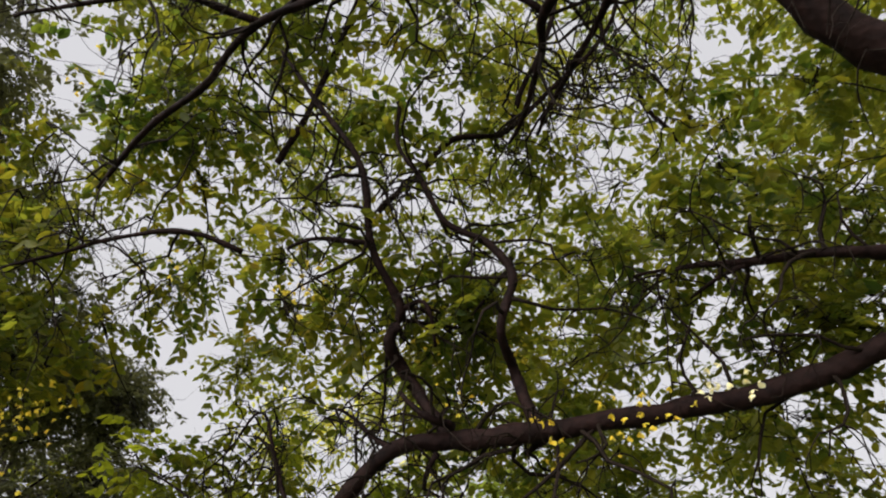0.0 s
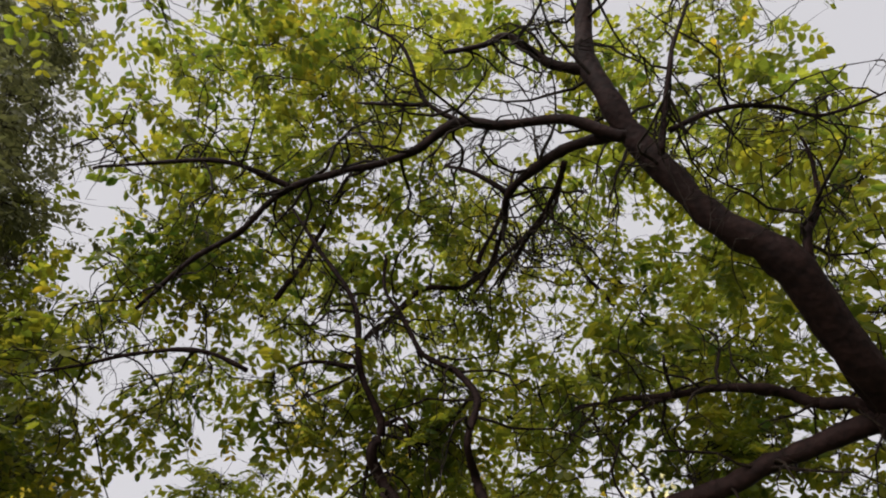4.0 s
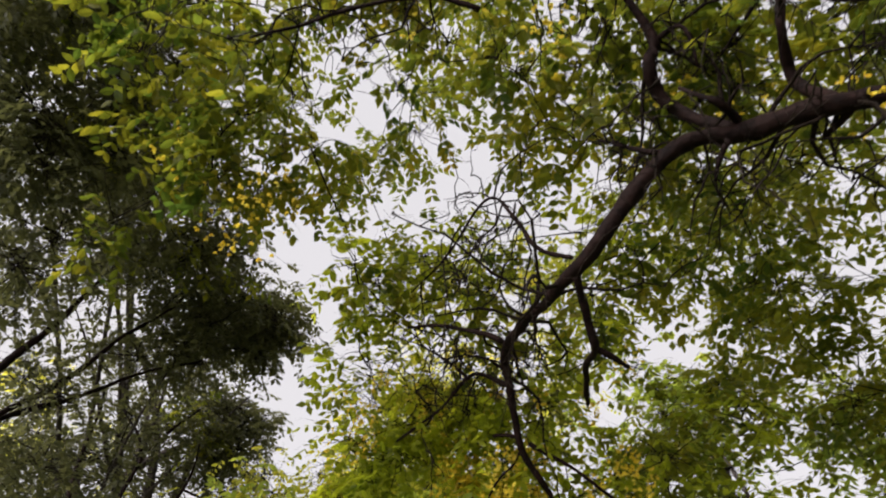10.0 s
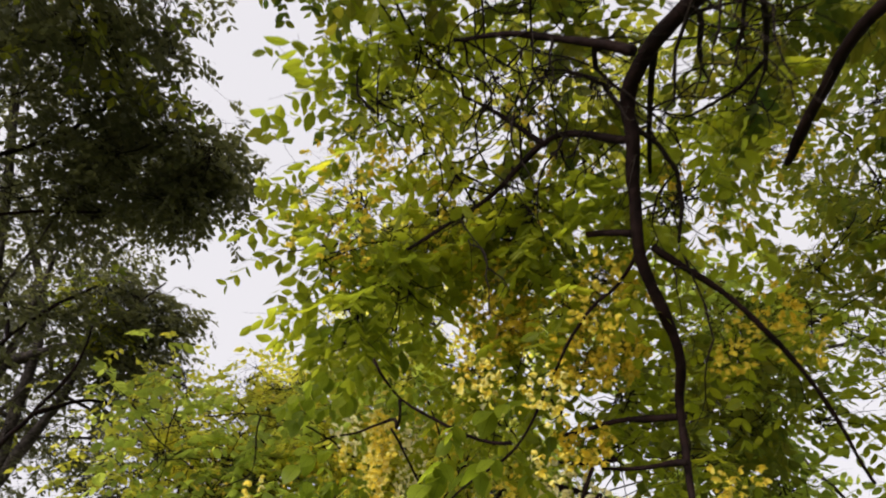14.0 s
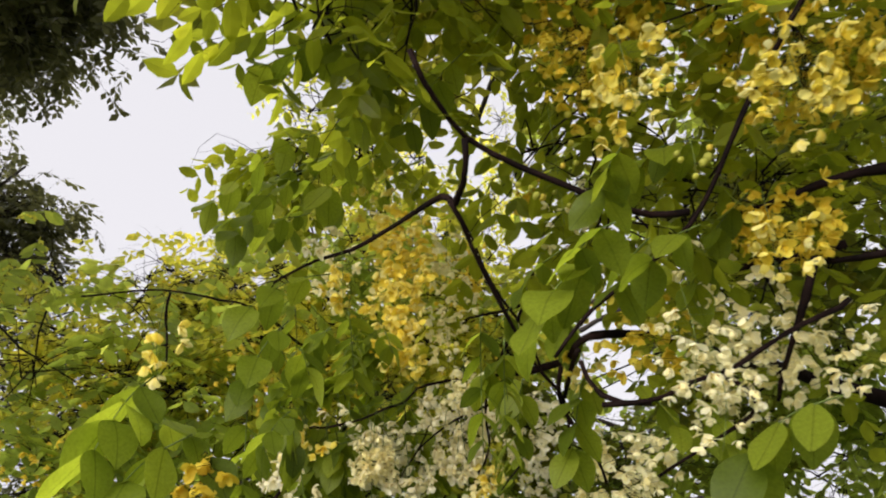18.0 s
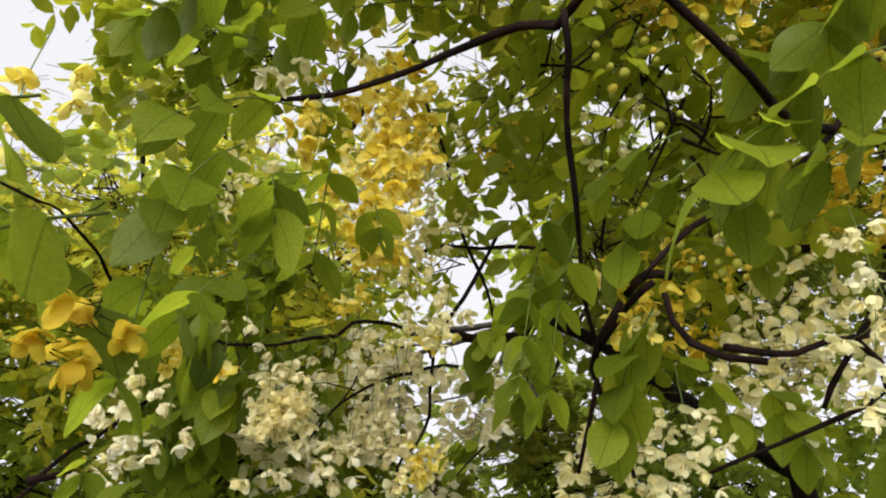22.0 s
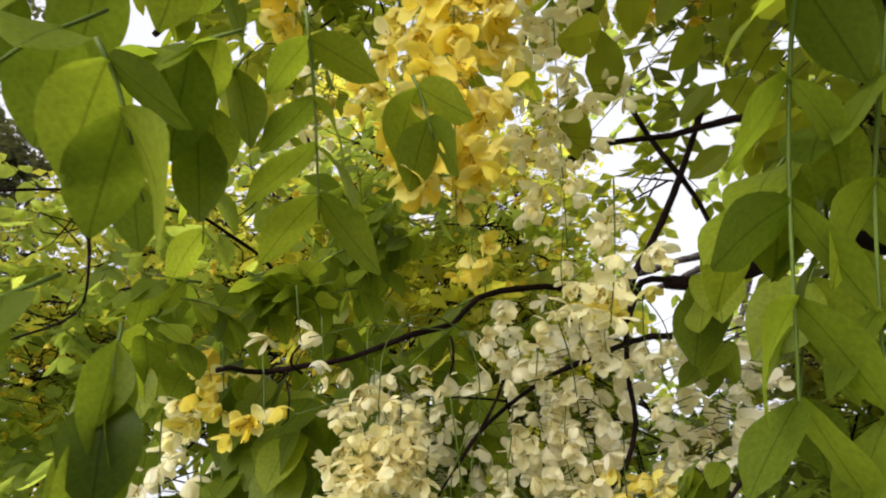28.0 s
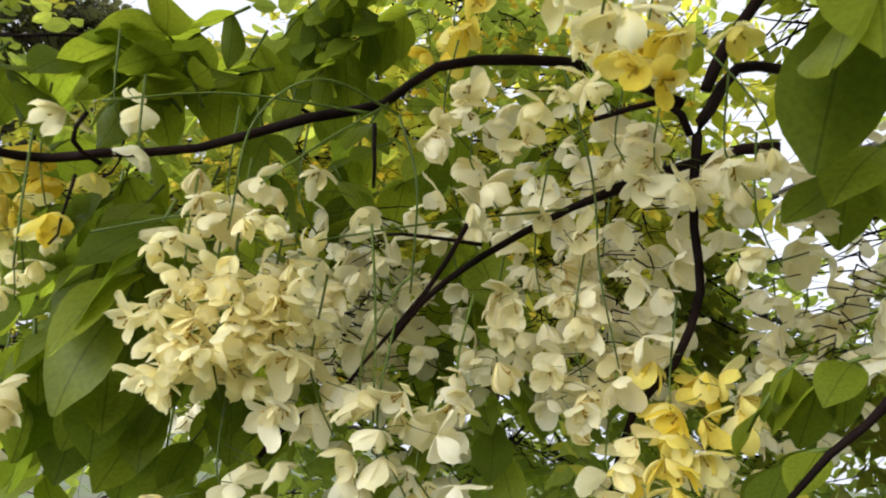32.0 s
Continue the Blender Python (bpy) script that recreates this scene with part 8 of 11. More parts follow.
clump(lime_tree, LIME_STYLE, (-4.57, 13.39, 7.65), 0.37, 17)
clump(lime_tree, LIME_STYLE, (-1.71, 14.58, 6.94), 0.65, 17)
clump(lime_tree, LIME_STYLE, (-3.54, 15.75, 8.57), 0.65, 17)
clump(lime_tree, LIME_STYLE, (-2.77, 15.24, 8.08), 0.39, 17)
clump(lime_tree, LIME_STYLE, (-1.05, 15.34, 7.31), 0.67, 17)
clump(lime_tree, LIME_STYLE, (-11.27, 12.26, 5.39), 0.50, 17)
clump(lime_tree, LIME_STYLE, (-11.43, 12.18, 6.65), 0.40, 17)
clump(lime_tree, LIME_STYLE, (-11.51, 11.83, 6.61), 0.50, 17)
clump(lime_tree, LIME_STYLE, (-11.61, 11.54, 6.33), 0.44, 17)
clump(lime_tree, LIME_STYLE, (-11.81, 11.63, 6.50), 0.36, 17)
clump(lime_tree, LIME_STYLE, (-11.83, 14.01, 5.46), 0.59, 17)
clump(lime_tree, LIME_STYLE, (-13.02, 13.17, 5.73), 0.67, 17)
clump(lime_tree, LIME_STYLE, (-11.92, 13.69, 4.58), 0.45, 17)
clump(lime_tree, LIME_STYLE, (-13.05, 13.21, 4.36), 0.65, 17)
clump(lime_tree, LIME_STYLE, (-12.27, 13.00, 5.88), 0.39, 17)
clump(lime_tree, LIME_STYLE, (-13.96, 13.65, 5.16), 0.66, 17)
clump(lime_tree, LIME_STYLE, (-12.85, 14.73, 4.54), 0.49, 17)
clump(lime_tree, LIME_STYLE, (-13.43, 14.31, 3.98), 0.42, 17)
clump(lime_tree, LIME_STYLE, (-12.04, 14.63, 6.37), 0.47, 17)
clump(lime_tree, LIME_STYLE, (-11.57, 14.98, 3.78), 0.50, 17)
clump(lime_tree, LIME_STYLE, (-8.01, 15.17, 4.58), 0.39, 17)
clump(lime_tree, LIME_STYLE, (-10.58, 14.26, 4.57), 0.33, 17)
clump(lime_tree, LIME_STYLE, (-9.90, 14.16, 4.35), 0.40, 17)
clump(lime_tree, LIME_STYLE, (-7.56, 15.13, 4.65), 0.53, 17)
clump(lime_tree, LIME_STYLE, (-12.14, 13.81, 4.03), 0.42, 17)
clump(lime_tree, LIME_STYLE, (-9.46, 15.58, 4.38), 0.41, 17)
clump(lime_tree, LIME_STYLE, (-8.92, 15.38, 4.25), 0.39, 17)
clump(lime_tree, LIME_STYLE, (-4.07, 11.08, 5.11), 0.25, 17)
clump(lime_tree, LIME_STYLE, (-2.96, 11.22, 4.69), 0.41, 17)
clump(lime_tree, LIME_STYLE, (-3.20, 10.96, 4.55), 0.29, 17)
clump(lime_tree, LIME_STYLE, (-3.36, 11.34, 5.10), 0.30, 17)
clump(lime_tree, LIME_STYLE, (-3.34, 11.30, 4.79), 0.25, 17)
clump(lime_tree, LIME_STYLE, (-3.34, 11.38, 4.71), 0.31, 17)
clump(lime_tree, LIME_STYLE, (-3.68, 10.70, 3.84), 0.28, 17)
clump(lime_tree, LIME_STYLE, (-2.63, 10.43, 3.29), 0.41, 17)
clump(lime_tree, LIME_STYLE, (-2.95, 10.51, 3.47), 0.39, 17)
clump(lime_tree, LIME_STYLE, (-2.55, 10.88, 3.23), 0.24, 17)
clump(lime_tree, LIME_STYLE, (-3.26, 10.74, 2.83), 0.25, 17)
clump(lime_tree, LIME_STYLE, (-2.72, 10.45, 2.65), 0.36, 17)
clump(lime_tree, LIME_STYLE, (-3.30, 10.92, 3.13), 0.39, 17)
clump(lime_tree, LIME_STYLE, (-2.93, 10.50, 3.31), 0.32, 17)
clump(lime_tree, LIME_STYLE, (-5.19, 10.93, 3.00), 0.42, 17)
clump(lime_tree, LIME_STYLE, (-4.78, 11.11, 3.29), 0.23, 17)
clump(lime_tree, LIME_STYLE, (-5.04, 11.48, 3.11), 0.29, 17)
clump(lime_tree, LIME_STYLE, (-5.66, 11.77, 3.37), 0.26, 17)
clump(lime_tree, LIME_STYLE, (-5.10, 11.70, 3.76), 0.44, 17)
clump(lime_tree, LIME_STYLE, (-5.33, 11.22, 3.44), 0.37, 17)
clump(lime_tree, LIME_STYLE, (-4.31, 10.97, 3.65), 0.22, 17)
clump(lime_tree, LIME_STYLE, (-5.88, 11.30, 3.78), 0.37, 17)
clump(lime_tree, LIME_STYLE, (-4.97, 11.42, 3.57), 0.24, 17)
clump(lime_tree, LIME_STYLE, (-5.89, 11.18, 3.39), 0.40, 17)
clump(lime_tree, LIME_STYLE, (-4.83, 12.77, 4.81), 0.30, 17)
clump(lime_tree, LIME_STYLE, (-6.69, 12.68, 4.89), 0.36, 17)
clump(lime_tree, LIME_STYLE, (-4.63, 12.09, 5.05), 0.46, 17)
clump(lime_tree, LIME_STYLE, (-5.32, 12.41, 4.46), 0.35, 17)
clump(lime_tree, LIME_STYLE, (-4.47, 12.29, 4.16), 0.39, 17)
clump(lime_tree, LIME_STYLE, (-5.01, 11.84, 4.48), 0.27, 17)
clump(lime_tree, LIME_STYLE, (-5.14, 12.38, 4.31), 0.30, 17)
clump(lime_tree, LIME_STYLE, (-4.74, 11.76, 4.50), 0.47, 17)

# green backdrop trees beyond the flowers
back_tree = thing("broadleaf_tree", (1.5, 15.5, 0), "tall broadleaf tree behind the flowering branches, bright green leaves", "tree")
branch('trunk', back_tree, [(1.50, 15.50, -0.10), (1.45, 15.40, 1.80), (1.60, 15.30, 3.60), (1.40, 15.20, 6.00)], 0.2000, 0.0900, mat=PALE_BARK, leafy_from=2)
clump(back_tree, BACK_STYLE, (-2.27, 12.64, 3.84), 0.42, 13)
clump(back_tree, BACK_STYLE, (-3.51, 13.17, 3.36), 0.35, 13)
clump(back_tree, BACK_STYLE, (-1.69, 12.96, 4.22), 0.44, 13)
clump(back_tree, BACK_STYLE, (-2.28, 12.80, 4.15), 0.40, 13)
clump(back_tree, BACK_STYLE, (-4.17, 14.37, 3.51), 0.34, 13)
clump(back_tree, BACK_STYLE, (-2.57, 12.45, 4.46), 0.45, 13)
clump(back_tree, BACK_STYLE, (-1.92, 13.04, 4.01), 0.32, 13)
clump(back_tree, BACK_STYLE, (-2.84, 12.74, 4.67), 0.37, 13)
clump(back_tree, BACK_STYLE, (-4.85, 13.85, 3.69), 0.48, 13)
clump(back_tree, BACK_STYLE, (-3.88, 13.53, 4.98), 0.32, 13)
clump(back_tree, BACK_STYLE, (-3.00, 13.06, 4.19), 0.54, 13)
clump(back_tree, BACK_STYLE, (-4.49, 13.57, 3.41), 0.36, 13)
clump(back_tree, BACK_STYLE, (-2.19, 13.43, 4.28), 0.55, 13)
clump(back_tree, BACK_STYLE, (-3.49, 12.82, 4.44), 0.52, 13)
clump(back_tree, BACK_STYLE, (-1.98, 12.43, 4.14), 0.28, 13)
clump(back_tree, BACK_STYLE, (-3.33, 13.66, 3.83), 0.34, 13)
clump(back_tree, BACK_STYLE, (-3.46, 12.38, 4.46), 0.29, 13)
clump(back_tree, BACK_STYLE, (-2.33, 12.06, 4.04), 0.30, 13)
clump(back_tree, BACK_STYLE, (-3.89, 14.10, 4.28), 0.32, 13)
clump(back_tree, BACK_STYLE, (-4.52, 14.18, 4.54), 0.31, 13)
clump(back_tree, BACK_STYLE, (-2.28, 13.34, 4.66), 0.41, 13)
clump(back_tree, BACK_STYLE, (-1.63, 13.28, 3.89), 0.54, 13)
clump(back_tree, BACK_STYLE, (-3.42, 13.93, 4.01), 0.34, 13)
clump(back_tree, BACK_STYLE, (-1.45, 12.98, 4.44), 0.50, 13)
clump(back_tree, BACK_STYLE, (-2.11, 13.66, 3.83), 0.33, 13)
clump(back_tree, BACK_STYLE, (-4.19, 13.13, 4.59), 0.53, 13)
clump(back_tree, BACK_STYLE, (-0.11, 11.19, 5.69), 0.53, 13)
clump(back_tree, BACK_STYLE, (-0.69, 11.40, 4.80), 0.29, 13)
clump(back_tree, BACK_STYLE, (0.22, 11.12, 5.81), 0.33, 13)
clump(back_tree, BACK_STYLE, (-0.44, 10.43, 5.70), 0.32, 13)
clump(back_tree, BACK_STYLE, (-1.50, 11.50, 5.45), 0.43, 13)
clump(back_tree, BACK_STYLE, (0.29, 10.55, 5.13), 0.48, 13)
clump(back_tree, BACK_STYLE, (-0.14, 10.61, 5.04), 0.41, 13)
clump(back_tree, BACK_STYLE, (0.18, 10.50, 3.75), 0.39, 13)
clump(back_tree, BACK_STYLE, (2.07, 9.45, 4.44), 0.51, 13)
clump(back_tree, BACK_STYLE, (1.51, 10.70, 3.22), 0.53, 13)
clump(back_tree, BACK_STYLE, (2.07, 10.12, 4.71), 0.37, 13)
clump(back_tree, BACK_STYLE, (1.32, 10.70, 2.84), 0.47, 13)
clump(back_tree, BACK_STYLE, (2.39, 10.28, 4.65), 0.44, 13)
clump(back_tree, BACK_STYLE, (0.57, 10.76, 5.13), 0.34, 13)
clump(back_tree, BACK_STYLE, (0.24, 10.87, 5.03), 0.49, 13)
clump(back_tree, BACK_STYLE, (1.88, 10.93, 4.65), 0.49, 13)
clump(back_tree, BACK_STYLE, (0.57, 11.10, 4.53), 0.60, 13)
clump(back_tree, BACK_STYLE, (2.25, 10.28, 3.92), 0.56, 13)
clump(back_tree, BACK_STYLE, (1.95, 9.70, 5.02), 0.48, 13)
clump(back_tree, BACK_STYLE, (-0.13, 10.36, 5.05), 0.62, 13)
clump(back_tree, BACK_STYLE, (0.59, 10.79, 4.36), 0.44, 13)
clump(back_tree, BACK_STYLE, (1.23, 10.54, 4.88), 0.52, 13)
clump(back_tree, BACK_STYLE, (1.01, 12.00, 3.65), 0.26, 13)
clump(back_tree, BACK_STYLE, (-1.72, 13.61, 3.22), 0.49, 13)
clump(back_tree, BACK_STYLE, (-1.67, 12.59, 2.77), 0.29, 13)
clump(back_tree, BACK_STYLE, (-0.05, 11.94, 3.16), 0.29, 13)
clump(back_tree, BACK_STYLE, (-0.73, 12.38, 2.97), 0.48, 13)
clump(back_tree, BACK_STYLE, (-2.15, 13.40, 3.54), 0.38, 13)
clump(back_tree, BACK_STYLE, (0.57, 11.70, 3.47), 0.35, 13)
clump(back_tree, BACK_STYLE, (-0.30, 12.00, 3.19), 0.36, 13)
clump(back_tree, BACK_STYLE, (0.03, 12.68, 4.14), 0.39, 13)
clump(back_tree, BACK_STYLE, (-0.40, 12.56, 3.22), 0.32, 13)
clump(back_tree, BACK_STYLE, (-1.48, 12.77, 3.37), 0.38, 13)
clump(back_tree, BACK_STYLE, (-0.07, 12.23, 4.00), 0.45, 13)
clump(back_tree, BACK_STYLE, (-1.49, 12.97, 2.95), 0.48, 13)
clump(back_tree, BACK_STYLE, (-1.75, 13.80, 3.17), 0.47, 13)
clump(back_tree, BACK_STYLE, (-1.11, 13.06, 3.15), 0.46, 13)
clump(back_tree, BACK_STYLE, (-5.71, 11.10, 2.76), 0.33, 13)
clump(back_tree, BACK_STYLE, (-5.21, 11.29, 3.71), 0.42, 13)
clump(back_tree, BACK_STYLE, (-5.49, 10.27, 3.17), 0.49, 13)
clump(back_tree, BACK_STYLE, (-4.46, 10.98, 3.67), 0.34, 13)
clump(back_tree, BACK_STYLE, (-5.38, 10.56, 2.79), 0.36, 13)
clump(back_tree, BACK_STYLE, (-4.84, 11.44, 3.33), 0.35, 13)
clump(back_tree, BACK_STYLE, (-5.07, 10.74, 3.25), 0.39, 13)
clump(back_tree, BACK_STYLE, (-4.64, 10.92, 2.43), 0.33, 13)
clump(back_tree, BACK_STYLE, (-4.07, 11.43, 3.25), 0.33, 13)
clump(back_tree, BACK_STYLE, (-4.62, 10.56, 3.05), 0.42, 13)
clump(back_tree, BACK_STYLE, (-4.42, 10.60, 2.43), 0.49, 13)
clump(back_tree, BACK_STYLE, (-4.23, 10.68, 2.85), 0.31, 13)
clump(back_tree, BACK_STYLE, (-5.22, 10.81, 3.01), 0.48, 13)
clump(back_tree, BACK_STYLE, (-5.71, 10.88, 2.44), 0.47, 13)
clump(back_tree, BACK_STYLE, (-4.94, 10.99, 2.34), 0.35, 13)
clump(back_tree, BACK_STYLE, (-6.12, 10.57, 3.76), 0.49, 13)
clump(back_tree, BACK_STYLE, (-4.99, 11.01, 3.10), 0.48, 13)
clump(back_tree, BACK_STYLE, (-4.88, 11.11, 3.29), 0.35, 13)
clump(back_tree, BACK_STYLE, (-3.76, 10.97, 3.37), 0.45, 13)
clump(back_tree, BACK_STYLE, (-5.72, 10.78, 3.99), 0.50, 13)
clump(back_tree, BACK_STYLE, (-5.82, 11.23, 2.55), 0.38, 13)
clump(back_tree, BACK_STYLE, (-3.45, 10.47, 4.00), 0.34, 13)
clump(back_tree, BACK_STYLE, (-3.94, 10.18, 3.77), 0.37, 13)
clump(back_tree, BACK_STYLE, (-4.85, 10.32, 3.68), 0.35, 13)
clump(back_tree, BACK_STYLE, (-3.34, 10.11, 4.00), 0.37, 13)
clump(back_tree, BACK_STYLE, (-2.73, 10.37, 3.65), 0.34, 13)
clump(back_tree, BACK_STYLE, (-3.22, 10.33, 4.04), 0.32, 13)
clump(back_tree, BACK_STYLE, (-3.07, 11.99, 2.18), 0.29, 13)
clump(back_tree, BACK_STYLE, (-2.08, 11.88, 3.40), 0.36, 13)
clump(back_tree, BACK_STYLE, (-1.68, 12.11, 2.56), 0.33, 13)
clump(back_tree, BACK_STYLE, (-2.49, 11.98, 2.85), 0.31, 13)
clump(back_tree, BACK_STYLE, (-3.33, 12.01, 1.96), 0.42, 13)
clump(back_tree, BACK_STYLE, (-4.16, 11.45, 2.44), 0.44, 13)
clump(back_tree, BACK_STYLE, (-2.69, 11.81, 2.09), 0.47, 13)
clump(back_tree, BACK_STYLE, (-4.10, 11.34, 2.72), 0.37, 13)
clump(back_tree, BACK_STYLE, (-4.15, 12.20, 2.85), 0.27, 13)
clump(back_tree, BACK_STYLE, (-4.27, 11.92, 3.21), 0.40, 13)
clump(back_tree, BACK_STYLE, (-2.20, 12.23, 2.41), 0.42, 13)
clump(back_tree, BACK_STYLE, (-4.21, 12.05, 2.59), 0.26, 13)
clump(back_tree, BACK_STYLE, (-3.10, 12.07, 2.86), 0.41, 13)
clump(back_tree, BACK_STYLE, (-2.89, 11.38, 2.92), 0.41, 13)
clump(back_tree, BACK_STYLE, (-3.83, 11.91, 2.48), 0.35, 13)
clump(back_tree, BACK_STYLE, (-2.67, 11.17, 2.54), 0.35, 13)
clump(back_tree, BACK_STYLE, (-3.18, 11.75, 2.94), 0.31, 13)
clump(back_tree, BACK_STYLE, (-4.13, 11.79, 2.33), 0.49, 13)
clump(back_tree, BACK_STYLE, (-2.69, 11.49, 2.70), 0.32, 13)
clump(back_tree, BACK_STYLE, (-2.39, 12.10, 3.21), 0.33, 13)
clump(back_tree, BACK_STYLE, (-3.12, 12.10, 3.33), 0.37, 13)
clump(back_tree, BACK_STYLE, (-2.02, 12.21, 2.63), 0.36, 13)
clump(back_tree, BACK_STYLE, (-2.08, 12.69, 2.41), 0.46, 13)
clump(back_tree, BACK_STYLE, (-1.27, 12.86, 2.50), 0.32, 13)
clump(back_tree, BACK_STYLE, (-1.51, 12.55, 2.92), 0.37, 13)
clump(back_tree, BACK_STYLE, (-2.00, 12.22, 3.66), 0.46, 13)
clump(back_tree, BACK_STYLE, (-1.57, 12.08, 2.21), 0.49, 13)
clump(back_tree, BACK_STYLE, (-1.75, 12.09, 3.50), 0.27, 13)
clump(back_tree, BACK_STYLE, (-0.68, 12.41, 2.61), 0.46, 13)
clump(back_tree, BACK_STYLE, (-1.65, 12.50, 2.47), 0.49, 13)
clump(back_tree, HIGH_STYLE, (2.56, 11.51, 5.77), 0.34, 22)
clump(back_tree, HIGH_STYLE, (1.09, 11.24, 5.60), 0.35, 22)
clump(back_tree, HIGH_STYLE, (0.15, 11.08, 4.85), 0.49, 22)
clump(back_tree, HIGH_STYLE, (3.39, 11.38, 6.07), 0.46, 22)
clump(back_tree, HIGH_STYLE, (2.12, 11.69, 5.26), 0.64, 22)
clump(back_tree, HIGH_STYLE, (1.77, 11.07, 6.63), 0.48, 22)
clump(back_tree, HIGH_STYLE, (0.22, 11.51, 5.28), 0.56, 22)
clump(back_tree, HIGH_STYLE, (2.17, 10.52, 5.10), 0.64, 22)
clump(back_tree, HIGH_STYLE, (0.60, 9.74, 5.19), 0.43, 22)
clump(back_tree, HIGH_STYLE, (1.25, 10.28, 6.32), 0.44, 22)
clump(back_tree, HIGH_STYLE, (1.11, 10.19, 6.59), 0.54, 22)
clump(back_tree, HIGH_STYLE, (0.07, 10.32, 4.72), 0.33, 22)
clump(back_tree, HIGH_STYLE, (0.05, 10.71, 4.73), 0.36, 22)
clump(back_tree, HIGH_STYLE, (1.03, 10.97, 5.62), 0.48, 22)
clump(back_tree, HIGH_STYLE, (0.01, 11.18, 5.71), 0.39, 22)
clump(back_tree, HIGH_STYLE, (-2.50, 11.49, 3.35), 0.46, 22)
clump(back_tree, HIGH_STYLE, (-1.26, 11.60, 2.59), 0.25, 22)
clump(back_tree, HIGH_STYLE, (-2.89, 11.35, 3.05), 0.38, 22)
clump(back_tree, HIGH_STYLE, (-0.71, 11.34, 3.20), 0.32, 22)
clump(back_tree, HIGH_STYLE, (-0.47, 11.59, 2.97), 0.48, 22)
clump(back_tree, HIGH_STYLE, (-0.35, 11.41, 3.36), 0.36, 22)
clump(back_tree, HIGH_STYLE, (-2.41, 11.94, 3.12), 0.43, 22)
clump(back_tree, HIGH_STYLE, (-2.50, 11.72, 3.15), 0.39, 22)
clump(back_tree, HIGH_STYLE, (-0.52, 11.63, 3.68), 0.33, 22)
clump(back_tree, HIGH_STYLE, (-2.13, 11.70, 3.09), 0.34, 22)
clump(back_tree, HIGH_STYLE, (-2.60, 11.54, 2.71), 0.43, 22)
clump(back_tree, HIGH_STYLE, (-1.41, 9.30, 3.61), 0.50, 22)
clump(back_tree, HIGH_STYLE, (-1.52, 9.32, 4.84), 0.47, 22)
clump(back_tree, HIGH_STYLE, (-0.41, 9.56, 3.57), 0.47, 22)
clump(back_tree, HIGH_STYLE, (-0.11, 10.23, 3.82), 0.43, 22)
clump(back_tree, HIGH_STYLE, (-0.68, 9.94, 3.75), 0.44, 22)
clump(back_tree, HIGH_STYLE, (-1.79, 9.52, 4.38), 0.32, 22)
clump(back_tree, HIGH_STYLE, (-0.33, 9.50, 3.87), 0.49, 22)
clump(back_tree, HIGH_STYLE, (-0.37, 10.18, 4.38), 0.38, 22)
clump(back_tree, HIGH_STYLE, (-0.29, 9.39, 4.16), 0.38, 22)
clump(back_tree, HIGH_STYLE, (-0.89, 9.64, 4.14), 0.46, 22)
clump(back_tree, BACK_STYLE, (-2.67, 14.08, 2.08), 0.30, 13)
clump(back_tree, BACK_STYLE, (-2.47, 13.76, 1.80), 0.31, 13)
clump(back_tree, BACK_STYLE, (-6.13, 12.38, 1.46), 0.35, 13)
clump(back_tree, BACK_STYLE, (-4.77, 13.23, 2.12), 0.32, 13)
clump(back_tree, BACK_STYLE, (-7.08, 12.40, 1.41), 0.42, 13)
clump(back_tree, BACK_STYLE, (-3.66, 13.17, 2.33), 0.37, 13)
clump(back_tree, BACK_STYLE, (-5.19, 12.79, 1.92), 0.45, 13)
clump(back_tree, BACK_STYLE, (-7.00, 12.81, 1.12), 0.31, 13)
clump(back_tree, BACK_STYLE, (-5.79, 12.79, 1.37), 0.45, 13)
clump(back_tree, BACK_STYLE, (-5.63, 12.70, 1.20), 0.39, 13)
clump(back_tree, BACK_STYLE, (-4.72, 12.96, 1.71), 0.35, 13)
clump(back_tree, BACK_STYLE, (-2.92, 13.33, 1.49), 0.39, 13)
clump(back_tree, BACK_STYLE, (-5.76, 13.00, 1.45), 0.43, 13)
clump(back_tree, BACK_STYLE, (-4.11, 12.45, 1.63), 0.42, 13)
clump(back_tree, BACK_STYLE, (-4.89, 13.09, 2.22), 0.34, 13)
clump(back_tree, BACK_STYLE, (-3.63, 14.15, 2.26), 0.38, 13)
clump(back_tree, BACK_STYLE, (0.42, 10.99, 3.22), 0.48, 13)
clump(back_tree, BACK_STYLE, (0.60, 10.48, 2.76), 0.33, 13)
clump(back_tree, BACK_STYLE, (0.30, 10.71, 3.41), 0.29, 13)
clump(back_tree, BACK_STYLE, (0.76, 11.07, 2.83), 0.43, 13)
clump(back_tree, BACK_STYLE, (1.65, 10.52, 3.27), 0.31, 13)
clump(back_tree, BACK_STYLE, (1.41, 10.48, 2.74), 0.33, 13)
clump(back_tree, BACK_STYLE, (1.51, 10.62, 3.06), 0.28, 13)
clump(back_tree, BACK_STYLE, (1.43, 9.94, 3.23), 0.47, 13)
clump(back_tree, BACK_STYLE, (0.32, 10.80, 3.32), 0.36, 13)
clump(back_tree, BACK_STYLE, (2.02, 9.97, 3.44), 0.32, 13)
clump(back_tree, BACK_STYLE, (0.59, 11.02, 2.71), 0.25, 13)
clump(back_tree, BACK_STYLE, (0.75, 10.15, 2.56), 0.43, 13)
clump(back_tree, BACK_STYLE, (1.52, 10.33, 3.24), 0.30, 13)
clump(back_tree, BACK_STYLE, (1.78, 10.38, 2.68), 0.43, 13)
